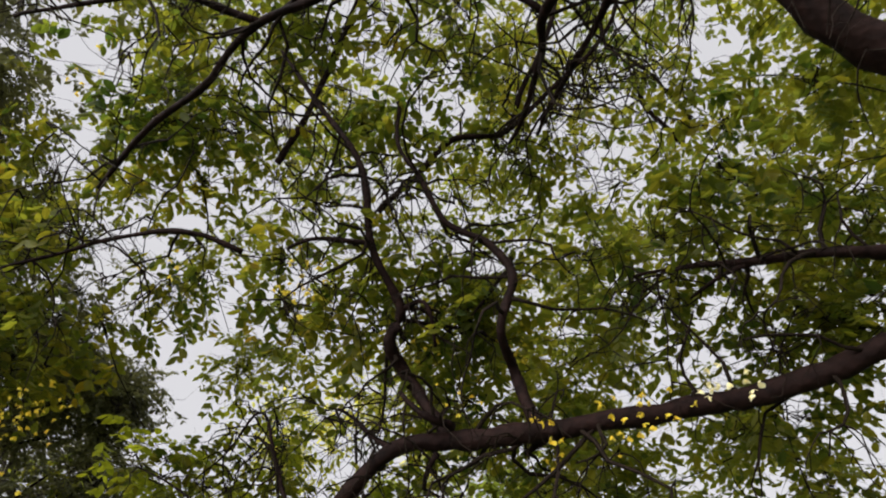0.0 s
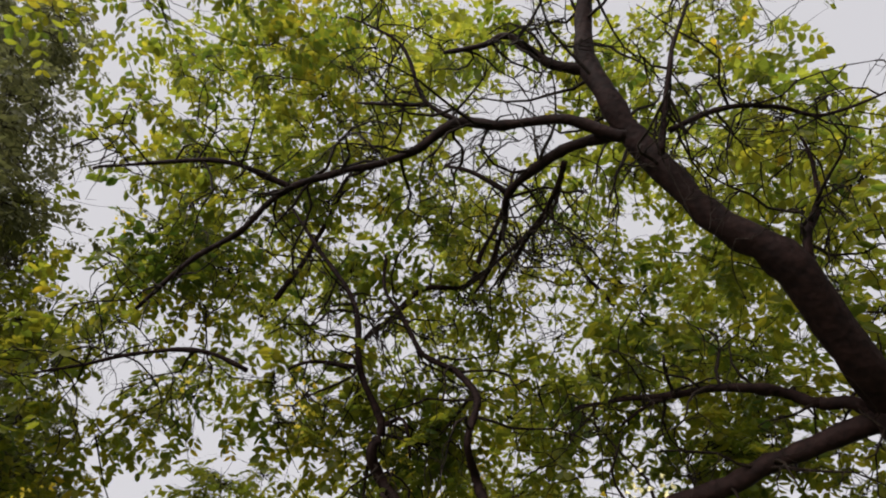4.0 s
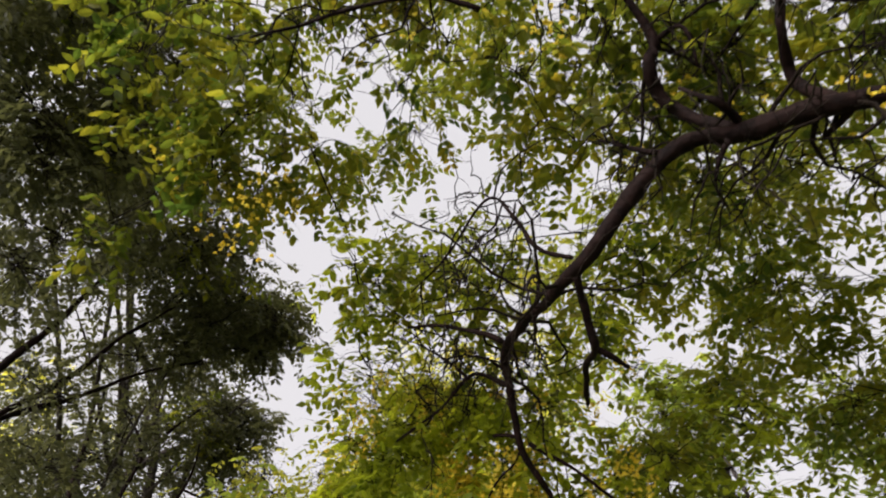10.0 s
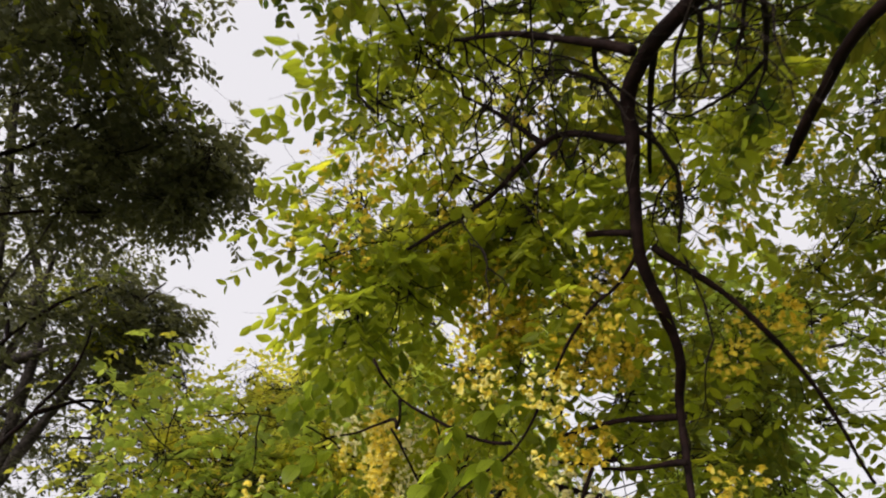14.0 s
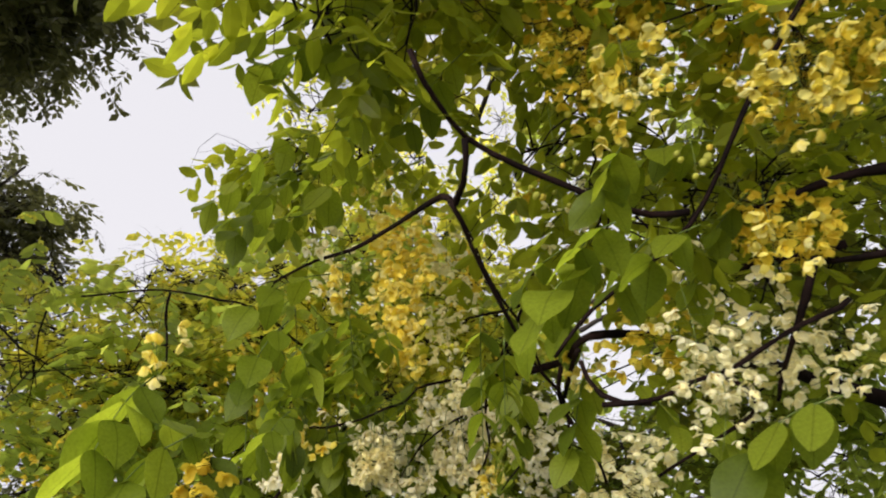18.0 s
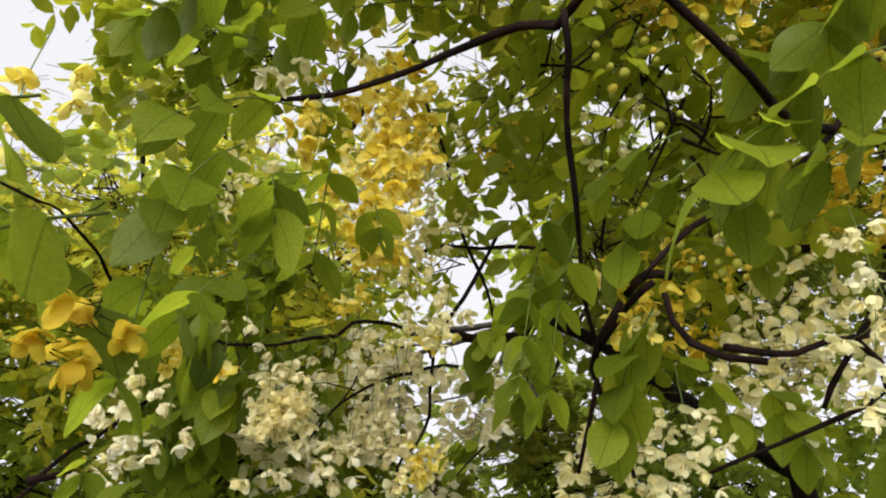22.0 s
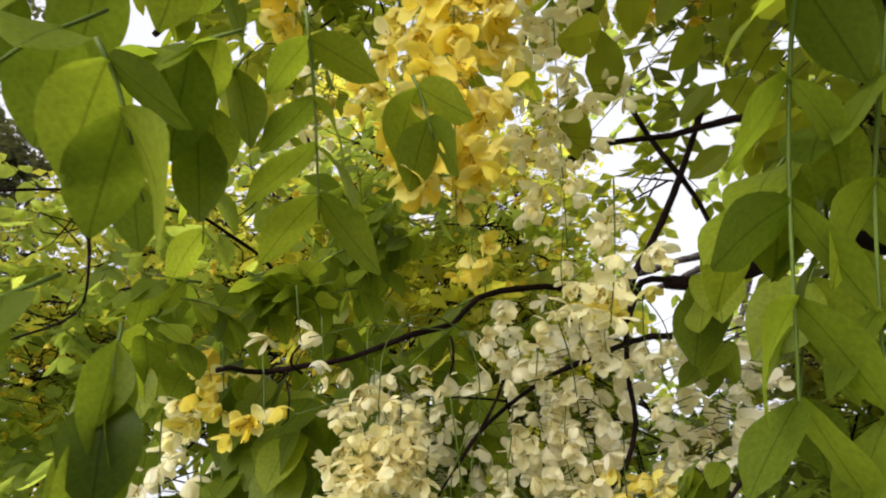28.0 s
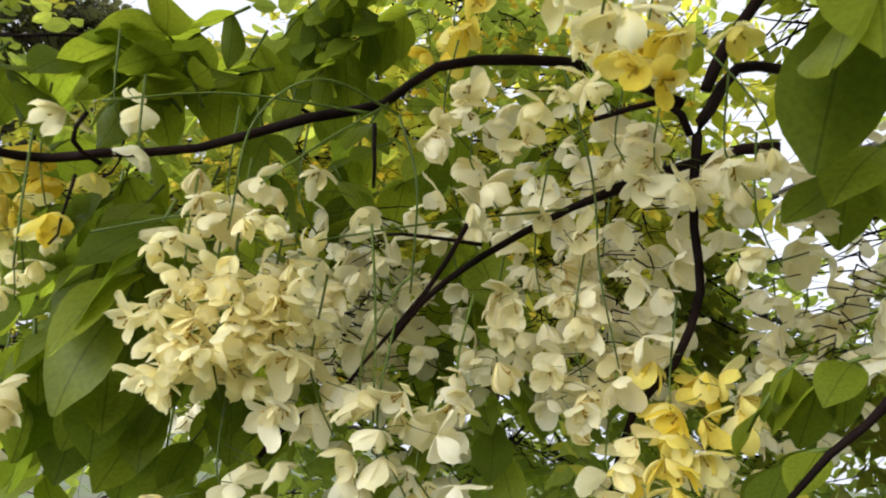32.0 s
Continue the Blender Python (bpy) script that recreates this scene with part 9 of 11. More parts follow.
clump(back_tree, BACK_STYLE, (0.12, 11.83, 3.09), 0.22, 13)
clump(back_tree, BACK_STYLE, (1.39, 11.35, 3.13), 0.29, 13)
clump(back_tree, BACK_STYLE, (0.23, 12.22, 3.09), 0.39, 13)
clump(back_tree, BACK_STYLE, (0.77, 11.82, 2.65), 0.38, 13)
clump(back_tree, BACK_STYLE, (-0.85, 12.34, 2.89), 0.29, 13)
clump(back_tree, BACK_STYLE, (0.24, 11.74, 3.30), 0.39, 13)
clump(back_tree, BACK_STYLE, (-0.03, 11.89, 2.89), 0.35, 13)
clump(back_tree, BACK_STYLE, (1.21, 11.11, 2.91), 0.27, 13)
clump(back_tree, BACK_STYLE, (0.87, 11.54, 3.12), 0.34, 13)
clump(back_tree, BACK_STYLE, (-0.11, 10.94, 3.20), 0.31, 13)
clump(back_tree, BACK_STYLE, (0.36, 11.95, 2.29), 0.41, 13)
clump(back_tree, BACK_STYLE, (0.08, 12.06, 2.61), 0.37, 13)
clump(back_tree, BACK_STYLE, (-0.51, 11.46, 2.65), 0.42, 13)
clump(back_tree, BACK_STYLE, (0.11, 12.32, 3.76), 0.30, 13)
clump(back_tree, BACK_STYLE, (0.69, 11.96, 2.40), 0.31, 13)
clump(back_tree, BACK_STYLE, (-0.46, 11.58, 2.63), 0.28, 13)
clump(back_tree, BACK_STYLE, (0.99, 11.98, 3.77), 0.50, 13)
clump(back_tree, BACK_STYLE, (0.01, 11.49, 3.65), 0.31, 13)
clump(back_tree, BACK_STYLE, (0.76, 11.51, 2.86), 0.54, 13)
clump(back_tree, BACK_STYLE, (0.20, 11.46, 4.21), 0.50, 13)
clump(back_tree, BACK_STYLE, (0.67, 11.59, 4.31), 0.30, 13)
clump(back_tree, BACK_STYLE, (1.06, 11.66, 3.17), 0.32, 13)
clump(back_tree, BACK_STYLE, (1.07, 12.21, 2.94), 0.50, 13)
clump(back_tree, BACK_STYLE, (-3.07, 13.08, 2.26), 0.43, 13)
clump(back_tree, BACK_STYLE, (-1.80, 14.26, 2.04), 0.34, 13)
clump(back_tree, BACK_STYLE, (-2.69, 12.88, 1.48), 0.30, 13)
clump(back_tree, BACK_STYLE, (-3.46, 13.85, 2.11), 0.46, 13)
clump(back_tree, BACK_STYLE, (-0.26, 13.47, 2.13), 0.25, 13)
clump(back_tree, BACK_STYLE, (-0.57, 14.05, 2.11), 0.37, 13)
clump(back_tree, BACK_STYLE, (-1.64, 13.90, 1.74), 0.45, 13)
clump(back_tree, BACK_STYLE, (-1.74, 13.90, 2.07), 0.27, 13)
clump(back_tree, BACK_STYLE, (-2.77, 13.30, 2.17), 0.30, 13)
clump(back_tree, BACK_STYLE, (-2.26, 12.59, 1.76), 0.47, 13)
clump(back_tree, BACK_STYLE, (-2.53, 13.90, 2.08), 0.42, 13)
clump(back_tree, BACK_STYLE, (-3.62, 13.70, 1.75), 0.49, 13)
clump(back_tree, BACK_STYLE, (-10.61, 14.81, 0.79), 0.42, 13)
clump(back_tree, BACK_STYLE, (-11.61, 14.46, 1.05), 0.54, 13)
clump(back_tree, BACK_STYLE, (-5.72, 16.38, 1.58), 0.39, 13)
clump(back_tree, BACK_STYLE, (-10.26, 14.43, 0.91), 0.49, 13)
clump(back_tree, BACK_STYLE, (-10.88, 16.00, 1.42), 0.41, 13)
clump(back_tree, BACK_STYLE, (-2.86, 16.24, 1.65), 0.52, 13)
clump(back_tree, BACK_STYLE, (-4.77, 16.25, 1.69), 0.37, 13)
clump(back_tree, BACK_STYLE, (-10.82, 14.81, 0.63), 0.53, 13)
clump(back_tree, BACK_STYLE, (-13.39, 15.07, 0.95), 0.49, 13)
clump(back_tree, BACK_STYLE, (-9.53, 15.21, 0.91), 0.46, 13)
clump(back_tree, BACK_STYLE, (-7.49, 15.50, 1.05), 0.36, 13)
clump(back_tree, BACK_STYLE, (-7.53, 15.04, 0.75), 0.33, 13)
clump(back_tree, BACK_STYLE, (-9.72, 15.87, 1.63), 0.35, 13)
clump(back_tree, BACK_STYLE, (-5.35, 16.07, 2.00), 0.30, 13)
clump(back_tree, BACK_STYLE, (-0.50, 13.78, 2.63), 0.33, 13)
clump(back_tree, BACK_STYLE, (-2.24, 15.67, 3.23), 0.28, 13)
clump(back_tree, BACK_STYLE, (-2.66, 15.21, 3.28), 0.30, 13)
clump(back_tree, BACK_STYLE, (-5.22, 15.57, 3.34), 0.35, 13)
clump(back_tree, BACK_STYLE, (-3.36, 15.39, 3.52), 0.38, 13)
clump(back_tree, BACK_STYLE, (-1.55, 15.22, 2.84), 0.43, 13)
clump(back_tree, BACK_STYLE, (-4.09, 15.21, 2.51), 0.38, 13)
clump(back_tree, BACK_STYLE, (-0.33, 14.09, 2.95), 0.30, 13)
clump(back_tree, BACK_STYLE, (-1.46, 14.58, 2.78), 0.27, 13)
clump(back_tree, BACK_STYLE, (-2.54, 14.01, 2.77), 0.30, 13)
clump(back_tree, BACK_STYLE, (-2.45, 13.93, 2.88), 0.29, 13)
clump(back_tree, BACK_STYLE, (-2.67, 14.72, 2.58), 0.39, 13)
clump(back_tree, BACK_STYLE, (-1.74, 14.55, 3.37), 0.44, 13)
clump(back_tree, BACK_STYLE, (-2.74, 13.94, 2.89), 0.28, 13)

# leaves that hang close to the walk
compound_leaf(old_tree, (-3.28, 7.66, 2.64), (-3.51, 7.63, 2.52), 3, 0.119)
compound_leaf(old_tree, (-3.38, 7.59, 2.47), (-3.48, 7.54, 2.28), 3, 0.114)
compound_leaf(old_tree, (-3.40, 7.86, 3.13), (-3.69, 7.98, 2.96), 4, 0.100)
compound_leaf(old_tree, (-3.37, 7.97, 3.19), (-3.49, 8.12, 3.01), 3, 0.100)
compound_leaf(old_tree, (-3.19, 7.85, 3.29), (-3.41, 7.96, 3.12), 4, 0.100)
compound_leaf(old_tree, (-3.39, 7.81, 2.92), (-3.60, 7.78, 2.80), 3, 0.095)
compound_leaf(old_tree, (-3.38, 7.92, 2.99), (-3.51, 7.94, 2.93), 3, 0.085)
compound_leaf(old_tree, (-3.66, 7.44, 2.19), (-3.51, 7.48, 2.08), 3, 0.120)
compound_leaf(old_tree, (-3.47, 7.58, 2.25), (-3.48, 7.64, 2.03), 3, 0.110)
compound_leaf(old_tree, (-2.67, 7.32, 2.54), (-2.80, 7.51, 2.43), 3, 0.090)
compound_leaf(old_tree, (-2.87, 7.43, 2.41), (-2.87, 7.57, 2.11), 5, 0.085)
compound_leaf(old_tree, (-2.81, 7.46, 2.36), (-2.81, 7.58, 2.10), 4, 0.085)
compound_leaf(old_tree, (-2.48, 7.22, 2.52), (-2.54, 7.37, 2.43), 2, 0.110)
compound_leaf(old_tree, (-2.65, 6.95, 2.42), (-2.71, 7.06, 2.40), 2, 0.100)
compound_leaf(old_tree, (-2.62, 6.93, 2.58), (-2.64, 7.06, 2.53), 3, 0.100)
compound_leaf(old_tree, (-2.43, 7.70, 2.31), (-2.32, 7.65, 2.15), 3, 0.100)
compound_leaf(old_tree, (-2.30, 7.60, 2.24), (-2.22, 7.57, 2.08), 3, 0.100)
compound_leaf(old_tree, (-3.42, 7.93, 2.64), (-3.42, 8.02, 2.45), 3, 0.085)
compound_leaf(old_tree, (-3.06, 7.77, 3.16), (-3.32, 7.88, 3.01), 4, 0.100)
compound_leaf(old_tree, (-3.30, 7.82, 3.17), (-3.67, 7.87, 2.91), 5, 0.100)
compound_leaf(old_tree, (-3.07, 8.02, 3.27), (-3.16, 8.13, 3.17), 3, 0.080)
compound_leaf(old_tree, (-3.50, 7.24, 2.10), (-3.65, 7.16, 1.92), 3, 0.156)
compound_leaf(old_tree, (-3.06, 7.53, 3.33), (-3.31, 7.70, 2.92), 4, 0.120)
compound_leaf(old_tree, (-3.25, 7.57, 3.10), (-3.64, 7.55, 2.80), 5, 0.108)
compound_leaf(old_tree, (-3.13, 7.49, 3.37), (-3.48, 7.42, 3.21), 5, 0.120)
compound_leaf(old_tree, (-3.38, 7.65, 2.97), (-3.58, 7.66, 2.77), 4, 0.108)
compound_leaf(old_tree, (-2.86, 7.41, 3.27), (-3.04, 7.58, 3.10), 4, 0.120)
compound_leaf(old_tree, (-2.63, 7.11, 2.43), (-2.79, 7.16, 2.30), 3, 0.144)
compound_leaf(old_tree, (-2.21, 7.26, 2.82), (-2.49, 7.29, 2.76), 3, 0.132)
compound_leaf(old_tree, (-2.16, 7.16, 2.12), (-2.35, 7.30, 2.00), 3, 0.156)
compound_leaf(old_tree, (-2.40, 7.12, 2.50), (-2.51, 7.21, 2.44), 2, 0.132)
compound_leaf(old_tree, (-2.57, 7.56, 2.32), (-2.63, 7.65, 2.09), 4, 0.120)
compound_leaf(old_tree, (-3.60, 7.26, 2.23), (-3.66, 7.15, 2.04), 4, 0.132)
compound_leaf(old_tree, (-2.50, 7.45, 2.62), (-2.65, 7.57, 2.40), 3, 0.121)
compound_leaf(old_tree, (-2.11, 7.38, 2.74), (-2.26, 7.55, 2.52), 4, 0.110)
compound_leaf(old_tree, (-3.36, 7.58, 2.22), (-3.42, 7.51, 2.10), 3, 0.095)
compound_leaf(old_tree, (-3.45, 7.69, 2.46), (-3.39, 7.75, 2.37), 2, 0.067)
compound_leaf(old_tree, (-2.79, 7.53, 2.34), (-2.87, 7.58, 2.27), 3, 0.095)
compound_leaf(old_tree, (-2.80, 7.58, 2.31), (-2.79, 7.62, 2.24), 2, 0.085)
compound_leaf(old_tree, (-2.73, 7.71, 2.32), (-2.75, 7.79, 2.16), 3, 0.095)
compound_leaf(old_tree, (-3.33, 7.50, 2.36), (-3.31, 7.54, 2.30), 2, 0.104)
compound_leaf(old_tree, (-3.12, 7.66, 2.46), (-3.10, 7.68, 2.40), 2, 0.076)
compound_leaf(old_tree, (-3.22, 7.63, 2.51), (-3.21, 7.73, 2.34), 4, 0.081)
compound_leaf(old_tree, (-3.27, 7.64, 2.47), (-3.33, 7.68, 2.39), 3, 0.081)
compound_leaf(old_tree, (-3.26, 7.58, 2.44), (-3.34, 7.58, 2.38), 3, 0.085)
compound_leaf(old_tree, (-3.37, 7.71, 2.23), (-3.37, 7.71, 2.12), 3, 0.095)
compound_leaf(old_tree, (-2.71, 7.98, 2.41), (-2.74, 7.99, 2.35), 2, 0.105)
compound_leaf(old_tree, (-2.65, 8.10, 2.34), (-2.69, 8.13, 2.31), 2, 0.077)
compound_leaf(cream_tree, (-3.43, 8.32, 2.36), (-3.52, 8.29, 2.27), 4, 0.080)
compound_leaf(cream_tree, (-3.32, 8.40, 2.32), (-3.42, 8.36, 2.26), 4, 0.080)
compound_leaf(cream_tree, (-3.35, 8.35, 2.25), (-3.39, 8.34, 2.15), 4, 0.080)
compound_leaf(cream_tree, (-3.13, 8.41, 2.47), (-3.23, 8.41, 2.40), 4, 0.070)
compound_leaf(cream_tree, (-3.20, 8.48, 2.39), (-3.13, 8.54, 2.26), 4, 0.080)
compound_leaf(cream_tree, (-3.44, 8.24, 2.40), (-3.50, 8.22, 2.32), 3, 0.080)
compound_leaf(cream_tree, (-2.92, 8.47, 2.52), (-3.01, 8.50, 2.45), 4, 0.060)
compound_leaf(cream_tree, (-3.28, 8.30, 2.57), (-3.33, 8.33, 2.47), 4, 0.075)
compound_leaf(cream_tree, (-3.00, 8.47, 2.11), (-3.09, 8.46, 2.04), 4, 0.060)
compound_leaf(cream_tree, (-3.31, 8.20, 2.40), (-3.38, 8.12, 2.45), 3, 0.070)
compound_leaf(cream_tree, (-3.31, 8.22, 2.46), (-3.45, 8.12, 2.40), 4, 0.065)
compound_leaf(cream_tree, (-3.22, 8.21, 2.46), (-3.29, 8.20, 2.42), 3, 0.060)
compound_leaf(cream_tree, (-3.10, 8.37, 2.65), (-3.24, 8.39, 2.56), 6, 0.075)
compound_leaf(cream_tree, (-3.16, 8.37, 2.72), (-3.24, 8.35, 2.62), 6, 0.075)
compound_leaf(cream_tree, (-3.35, 8.26, 2.34), (-3.41, 8.26, 2.22), 4, 0.080)
compound_leaf(cream_tree, (-3.37, 8.21, 2.26), (-3.39, 8.22, 2.13), 4, 0.080)
compound_leaf(cream_tree, (-3.30, 8.21, 2.18), (-3.33, 8.17, 2.09), 3, 0.075)
compound_leaf(cream_tree, (-3.29, 8.28, 2.15), (-3.33, 8.26, 2.05), 4, 0.075)
compound_leaf(cream_tree, (-3.42, 8.20, 2.17), (-3.41, 8.21, 2.06), 3, 0.080)
compound_leaf(cream_tree, (-3.18, 8.40, 2.33), (-3.20, 8.41, 2.23), 3, 0.080)
compound_leaf(cream_tree, (-2.97, 8.46, 2.19), (-2.91, 8.47, 2.13), 4, 0.060)
compound_leaf(cream_tree, (-2.98, 8.37, 2.13), (-2.95, 8.37, 2.05), 4, 0.060)
compound_leaf(cream_tree, (-2.72, 8.13, 2.17), (-2.76, 8.15, 2.11), 3, 0.050)
compound_leaf(cream_tree, (-2.68, 8.12, 2.17), (-2.72, 8.14, 2.14), 2, 0.055)
compound_leaf(cream_tree, (-2.72, 8.09, 2.10), (-2.76, 8.10, 2.08), 2, 0.060)
compound_leaf(cream_tree, (-2.79, 8.44, 2.26), (-2.81, 8.46, 2.16), 4, 0.060)
compound_leaf(cream_tree, (-2.87, 8.37, 2.48), (-2.93, 8.40, 2.43), 3, 0.050)
compound_leaf(cream_tree, (-3.29, 8.20, 2.48), (-3.39, 8.19, 2.40), 4, 0.070)
compound_leaf(cream_tree, (-3.47, 8.13, 2.44), (-3.54, 8.13, 2.33), 4, 0.075)
compound_leaf(cream_tree, (-3.28, 8.21, 2.31), (-3.35, 8.21, 2.19), 4, 0.090)
compound_leaf(cream_tree, (-3.28, 8.40, 2.12), (-3.34, 8.37, 2.02), 3, 0.080)
compound_leaf(cream_tree, (-3.24, 8.17, 2.51), (-3.35, 8.18, 2.42), 4, 0.075)
compound_leaf(cream_tree, (-3.26, 8.14, 2.28), (-3.30, 8.15, 2.16), 4, 0.100)
compound_leaf(cream_tree, (-3.47, 8.04, 2.36), (-3.49, 8.01, 2.25), 4, 0.080)
compound_leaf(cream_tree, (-3.52, 8.22, 2.49), (-3.49, 8.29, 2.44), 2, 0.099)
compound_leaf(cream_tree, (-3.51, 8.41, 2.42), (-3.53, 8.44, 2.29), 2, 0.088)
compound_leaf(cream_tree, (-3.43, 8.55, 2.28), (-3.31, 8.65, 2.16), 3, 0.093)
compound_leaf(cream_tree, (-3.32, 8.60, 2.12), (-3.32, 8.60, 2.02), 2, 0.090)
compound_leaf(cream_tree, (-3.22, 8.52, 2.58), (-3.21, 8.56, 2.48), 3, 0.103)
compound_leaf(cream_tree, (-3.05, 8.42, 2.35), (-3.02, 8.46, 2.26), 3, 0.089)
compound_leaf(cream_tree, (-3.43, 8.29, 2.15), (-3.40, 8.29, 2.08), 3, 0.104)
compound_leaf(cream_tree, (-3.37, 8.39, 2.03), (-3.29, 8.45, 1.96), 2, 0.091)
compound_leaf(cream_tree, (-3.32, 8.32, 2.39), (-3.36, 8.36, 2.30), 2, 0.090)
compound_leaf(cream_tree, (-3.25, 8.59, 2.31), (-3.29, 8.62, 2.20), 2, 0.078)
compound_leaf(cream_tree, (-3.14, 8.63, 2.14), (-3.15, 8.61, 2.04), 2, 0.094)
compound_leaf(cream_tree, (-3.00, 8.43, 2.53), (-3.13, 8.46, 2.42), 3, 0.096)
compound_leaf(cream_tree, (-3.49, 8.38, 2.32), (-3.58, 8.32, 2.20), 3, 0.092)
compound_leaf(cream_tree, (-3.28, 8.33, 2.17), (-3.25, 8.34, 2.10), 3, 0.089)
compound_leaf(cream_tree, (-3.30, 8.52, 2.04), (-3.39, 8.48, 1.93), 2, 0.093)
compound_leaf(cream_tree, (-3.18, 8.33, 2.40), (-3.15, 8.38, 2.32), 3, 0.090)
compound_leaf(cream_tree, (-3.10, 8.57, 2.31), (-3.08, 8.58, 2.21), 2, 0.102)
compound_leaf(cream_tree, (-3.55, 8.44, 2.09), (-3.55, 8.42, 2.02), 2, 0.090)
compound_leaf(cream_tree, (-3.40, 8.28, 2.45), (-3.43, 8.30, 2.34), 2, 0.093)
compound_leaf(cream_tree, (-3.36, 8.44, 2.35), (-3.26, 8.53, 2.29), 3, 0.104)
compound_leaf(cream_tree, (-3.21, 8.45, 2.20), (-3.23, 8.42, 2.08), 2, 0.078)
compound_leaf(cream_tree, (-3.10, 8.45, 2.06), (-3.18, 8.43, 1.97), 3, 0.100)
compound_leaf(cream_tree, (-3.07, 8.51, 2.48), (-3.04, 8.57, 2.39), 3, 0.103)
compound_leaf(cream_tree, (-3.44, 8.33, 2.24), (-3.45, 8.37, 2.16), 2, 0.096)
compound_leaf(cream_tree, (-3.40, 8.47, 2.11), (-3.41, 8.49, 2.00), 2, 0.085)
compound_leaf(cream_tree, (-3.28, 8.30, 2.47), (-3.27, 8.37, 2.38), 2, 0.094)
compound_leaf(cream_tree, (-3.24, 8.59, 2.41), (-3.32, 8.60, 2.30), 3, 0.095)
compound_leaf(cream_tree, (-3.07, 8.52, 2.22), (-3.06, 8.56, 2.14), 2, 0.080)
compound_leaf(cream_tree, (-3.45, 8.31, 2.03), (-3.44, 8.29, 1.96), 2, 0.097)
compound_leaf(cream_tree, (-3.43, 8.37, 2.41), (-3.46, 8.37, 2.28), 3, 0.093)
compound_leaf(cream_tree, (-3.35, 8.44, 2.27), (-3.40, 8.44, 2.15), 3, 0.082)
compound_leaf(cream_tree, (-3.23, 8.49, 2.13), (-3.31, 8.48, 2.01), 3, 0.104)
compound_leaf(cream_tree, (-3.17, 8.50, 2.58), (-3.23, 8.52, 2.44), 2, 0.079)
compound_leaf(cream_tree, (-3.03, 8.43, 2.37), (-2.98, 8.45, 2.26), 2, 0.102)
compound_leaf(cream_tree, (-3.26, 8.39, 2.68), (-3.32, 8.39, 2.57), 3, 0.066)
compound_leaf(cream_tree, (-3.26, 8.39, 2.68), (-3.27, 8.39, 2.50), 4, 0.066)
compound_leaf(cream_tree, (-3.26, 8.39, 2.68), (-3.22, 8.42, 2.51), 4, 0.066)
compound_leaf(cream_tree, (-3.26, 8.39, 2.68), (-3.18, 8.47, 2.58), 4, 0.066)
compound_leaf(cream_tree, (-3.26, 8.39, 2.68), (-3.15, 8.44, 2.67), 3, 0.066)
compound_leaf(cream_tree, (-3.26, 8.39, 2.68), (-3.19, 8.44, 2.78), 3, 0.066)
compound_leaf(cream_tree, (-3.26, 8.39, 2.68), (-3.30, 8.43, 2.79), 3, 0.066)
compound_leaf(cream_tree, (-3.45, 8.05, 2.38), (-3.37, 8.09, 2.35), 3, 0.060)
compound_leaf(cream_tree, (-3.42, 8.04, 2.40), (-3.51, 8.01, 2.37), 3, 0.060)
compound_leaf(cream_tree, (-3.27, 8.17, 2.39), (-3.30, 8.10, 2.45), 3, 0.058)
compound_leaf(cream_tree, (-3.46, 7.99, 2.33), (-3.41, 8.02, 2.29), 2, 0.058)
compound_leaf(cream_tree, (-3.40, 8.16, 2.45), (-3.33, 8.15, 2.46), 2, 0.058)

# flower racemes
raceme(cream_tree, (-3.18, 8.11, 2.26), 0.15, 0.058, 32, PALE)
raceme(cream_tree, (-3.19, 8.10, 2.20), 0.10, 0.037, 17, PALE)
raceme(cream_tree, (-3.14, 8.11, 2.21), 0.10, 0.037, 17, PALE)
raceme(cream_tree, (-3.21, 8.08, 2.23), 0.09, 0.032, 12, PALE)
raceme(cream_tree, (-3.19, 8.09, 2.30), 0.07, 0.038, 7, CREAMY)
raceme(cream_tree, (-3.17, 8.09, 2.22), 0.09, 0.039, 13, PALE)
raceme(cream_tree, (-3.10, 8.12, 2.16), 0.08, 0.043, 11, CREAMY)
raceme(cream_tree, (-3.04, 8.13, 2.13), 0.09, 0.035, 9, CREAMY)
raceme(cream_tree, (-3.14, 8.13, 2.31), 0.06, 0.063, 5, CREAMY)
raceme(cream_tree, (-3.01, 8.14, 2.40), 0.06, 0.043, 6, CREAMY)
raceme(cream_tree, (-2.98, 8.13, 2.35), 0.07, 0.048, 9, CREAMY)
raceme(cream_tree, (-2.92, 8.23, 2.32), 0.13, 0.057, 16, CREAMY)
raceme(cream_tree, (-2.88, 8.23, 2.24), 0.12, 0.053, 14, CREAMY)
raceme(cream_tree, (-2.96, 8.27, 2.24), 0.09, 0.044, 8, CREAMY)
raceme(cream_tree, (-2.85, 8.31, 2.33), 0.14, 0.038, 9, CREAMY)
raceme(cream_tree, (-2.82, 8.16, 2.36), 0.05, 0.040, 6, CREAMY)
raceme(cream_tree, (-2.77, 8.13, 2.36), 0.06, 0.031, 5, CREAMY)
raceme(cream_tree, (-2.74, 8.16, 2.32), 0.07, 0.032, 5, CREAMY)
raceme(cream_tree, (-2.85, 8.19, 2.39), 0.05, 0.040, 5, CREAMY)
raceme(cream_tree, (-2.84, 8.06, 2.42), 0.07, 0.042, 8, GOLD)
raceme(cream_tree, (-2.89, 8.10, 2.47), 0.11, 0.040, 13, PALE)
raceme(cream_tree, (-3.02, 8.21, 2.55), 0.07, 0.042, 6, GOLD)
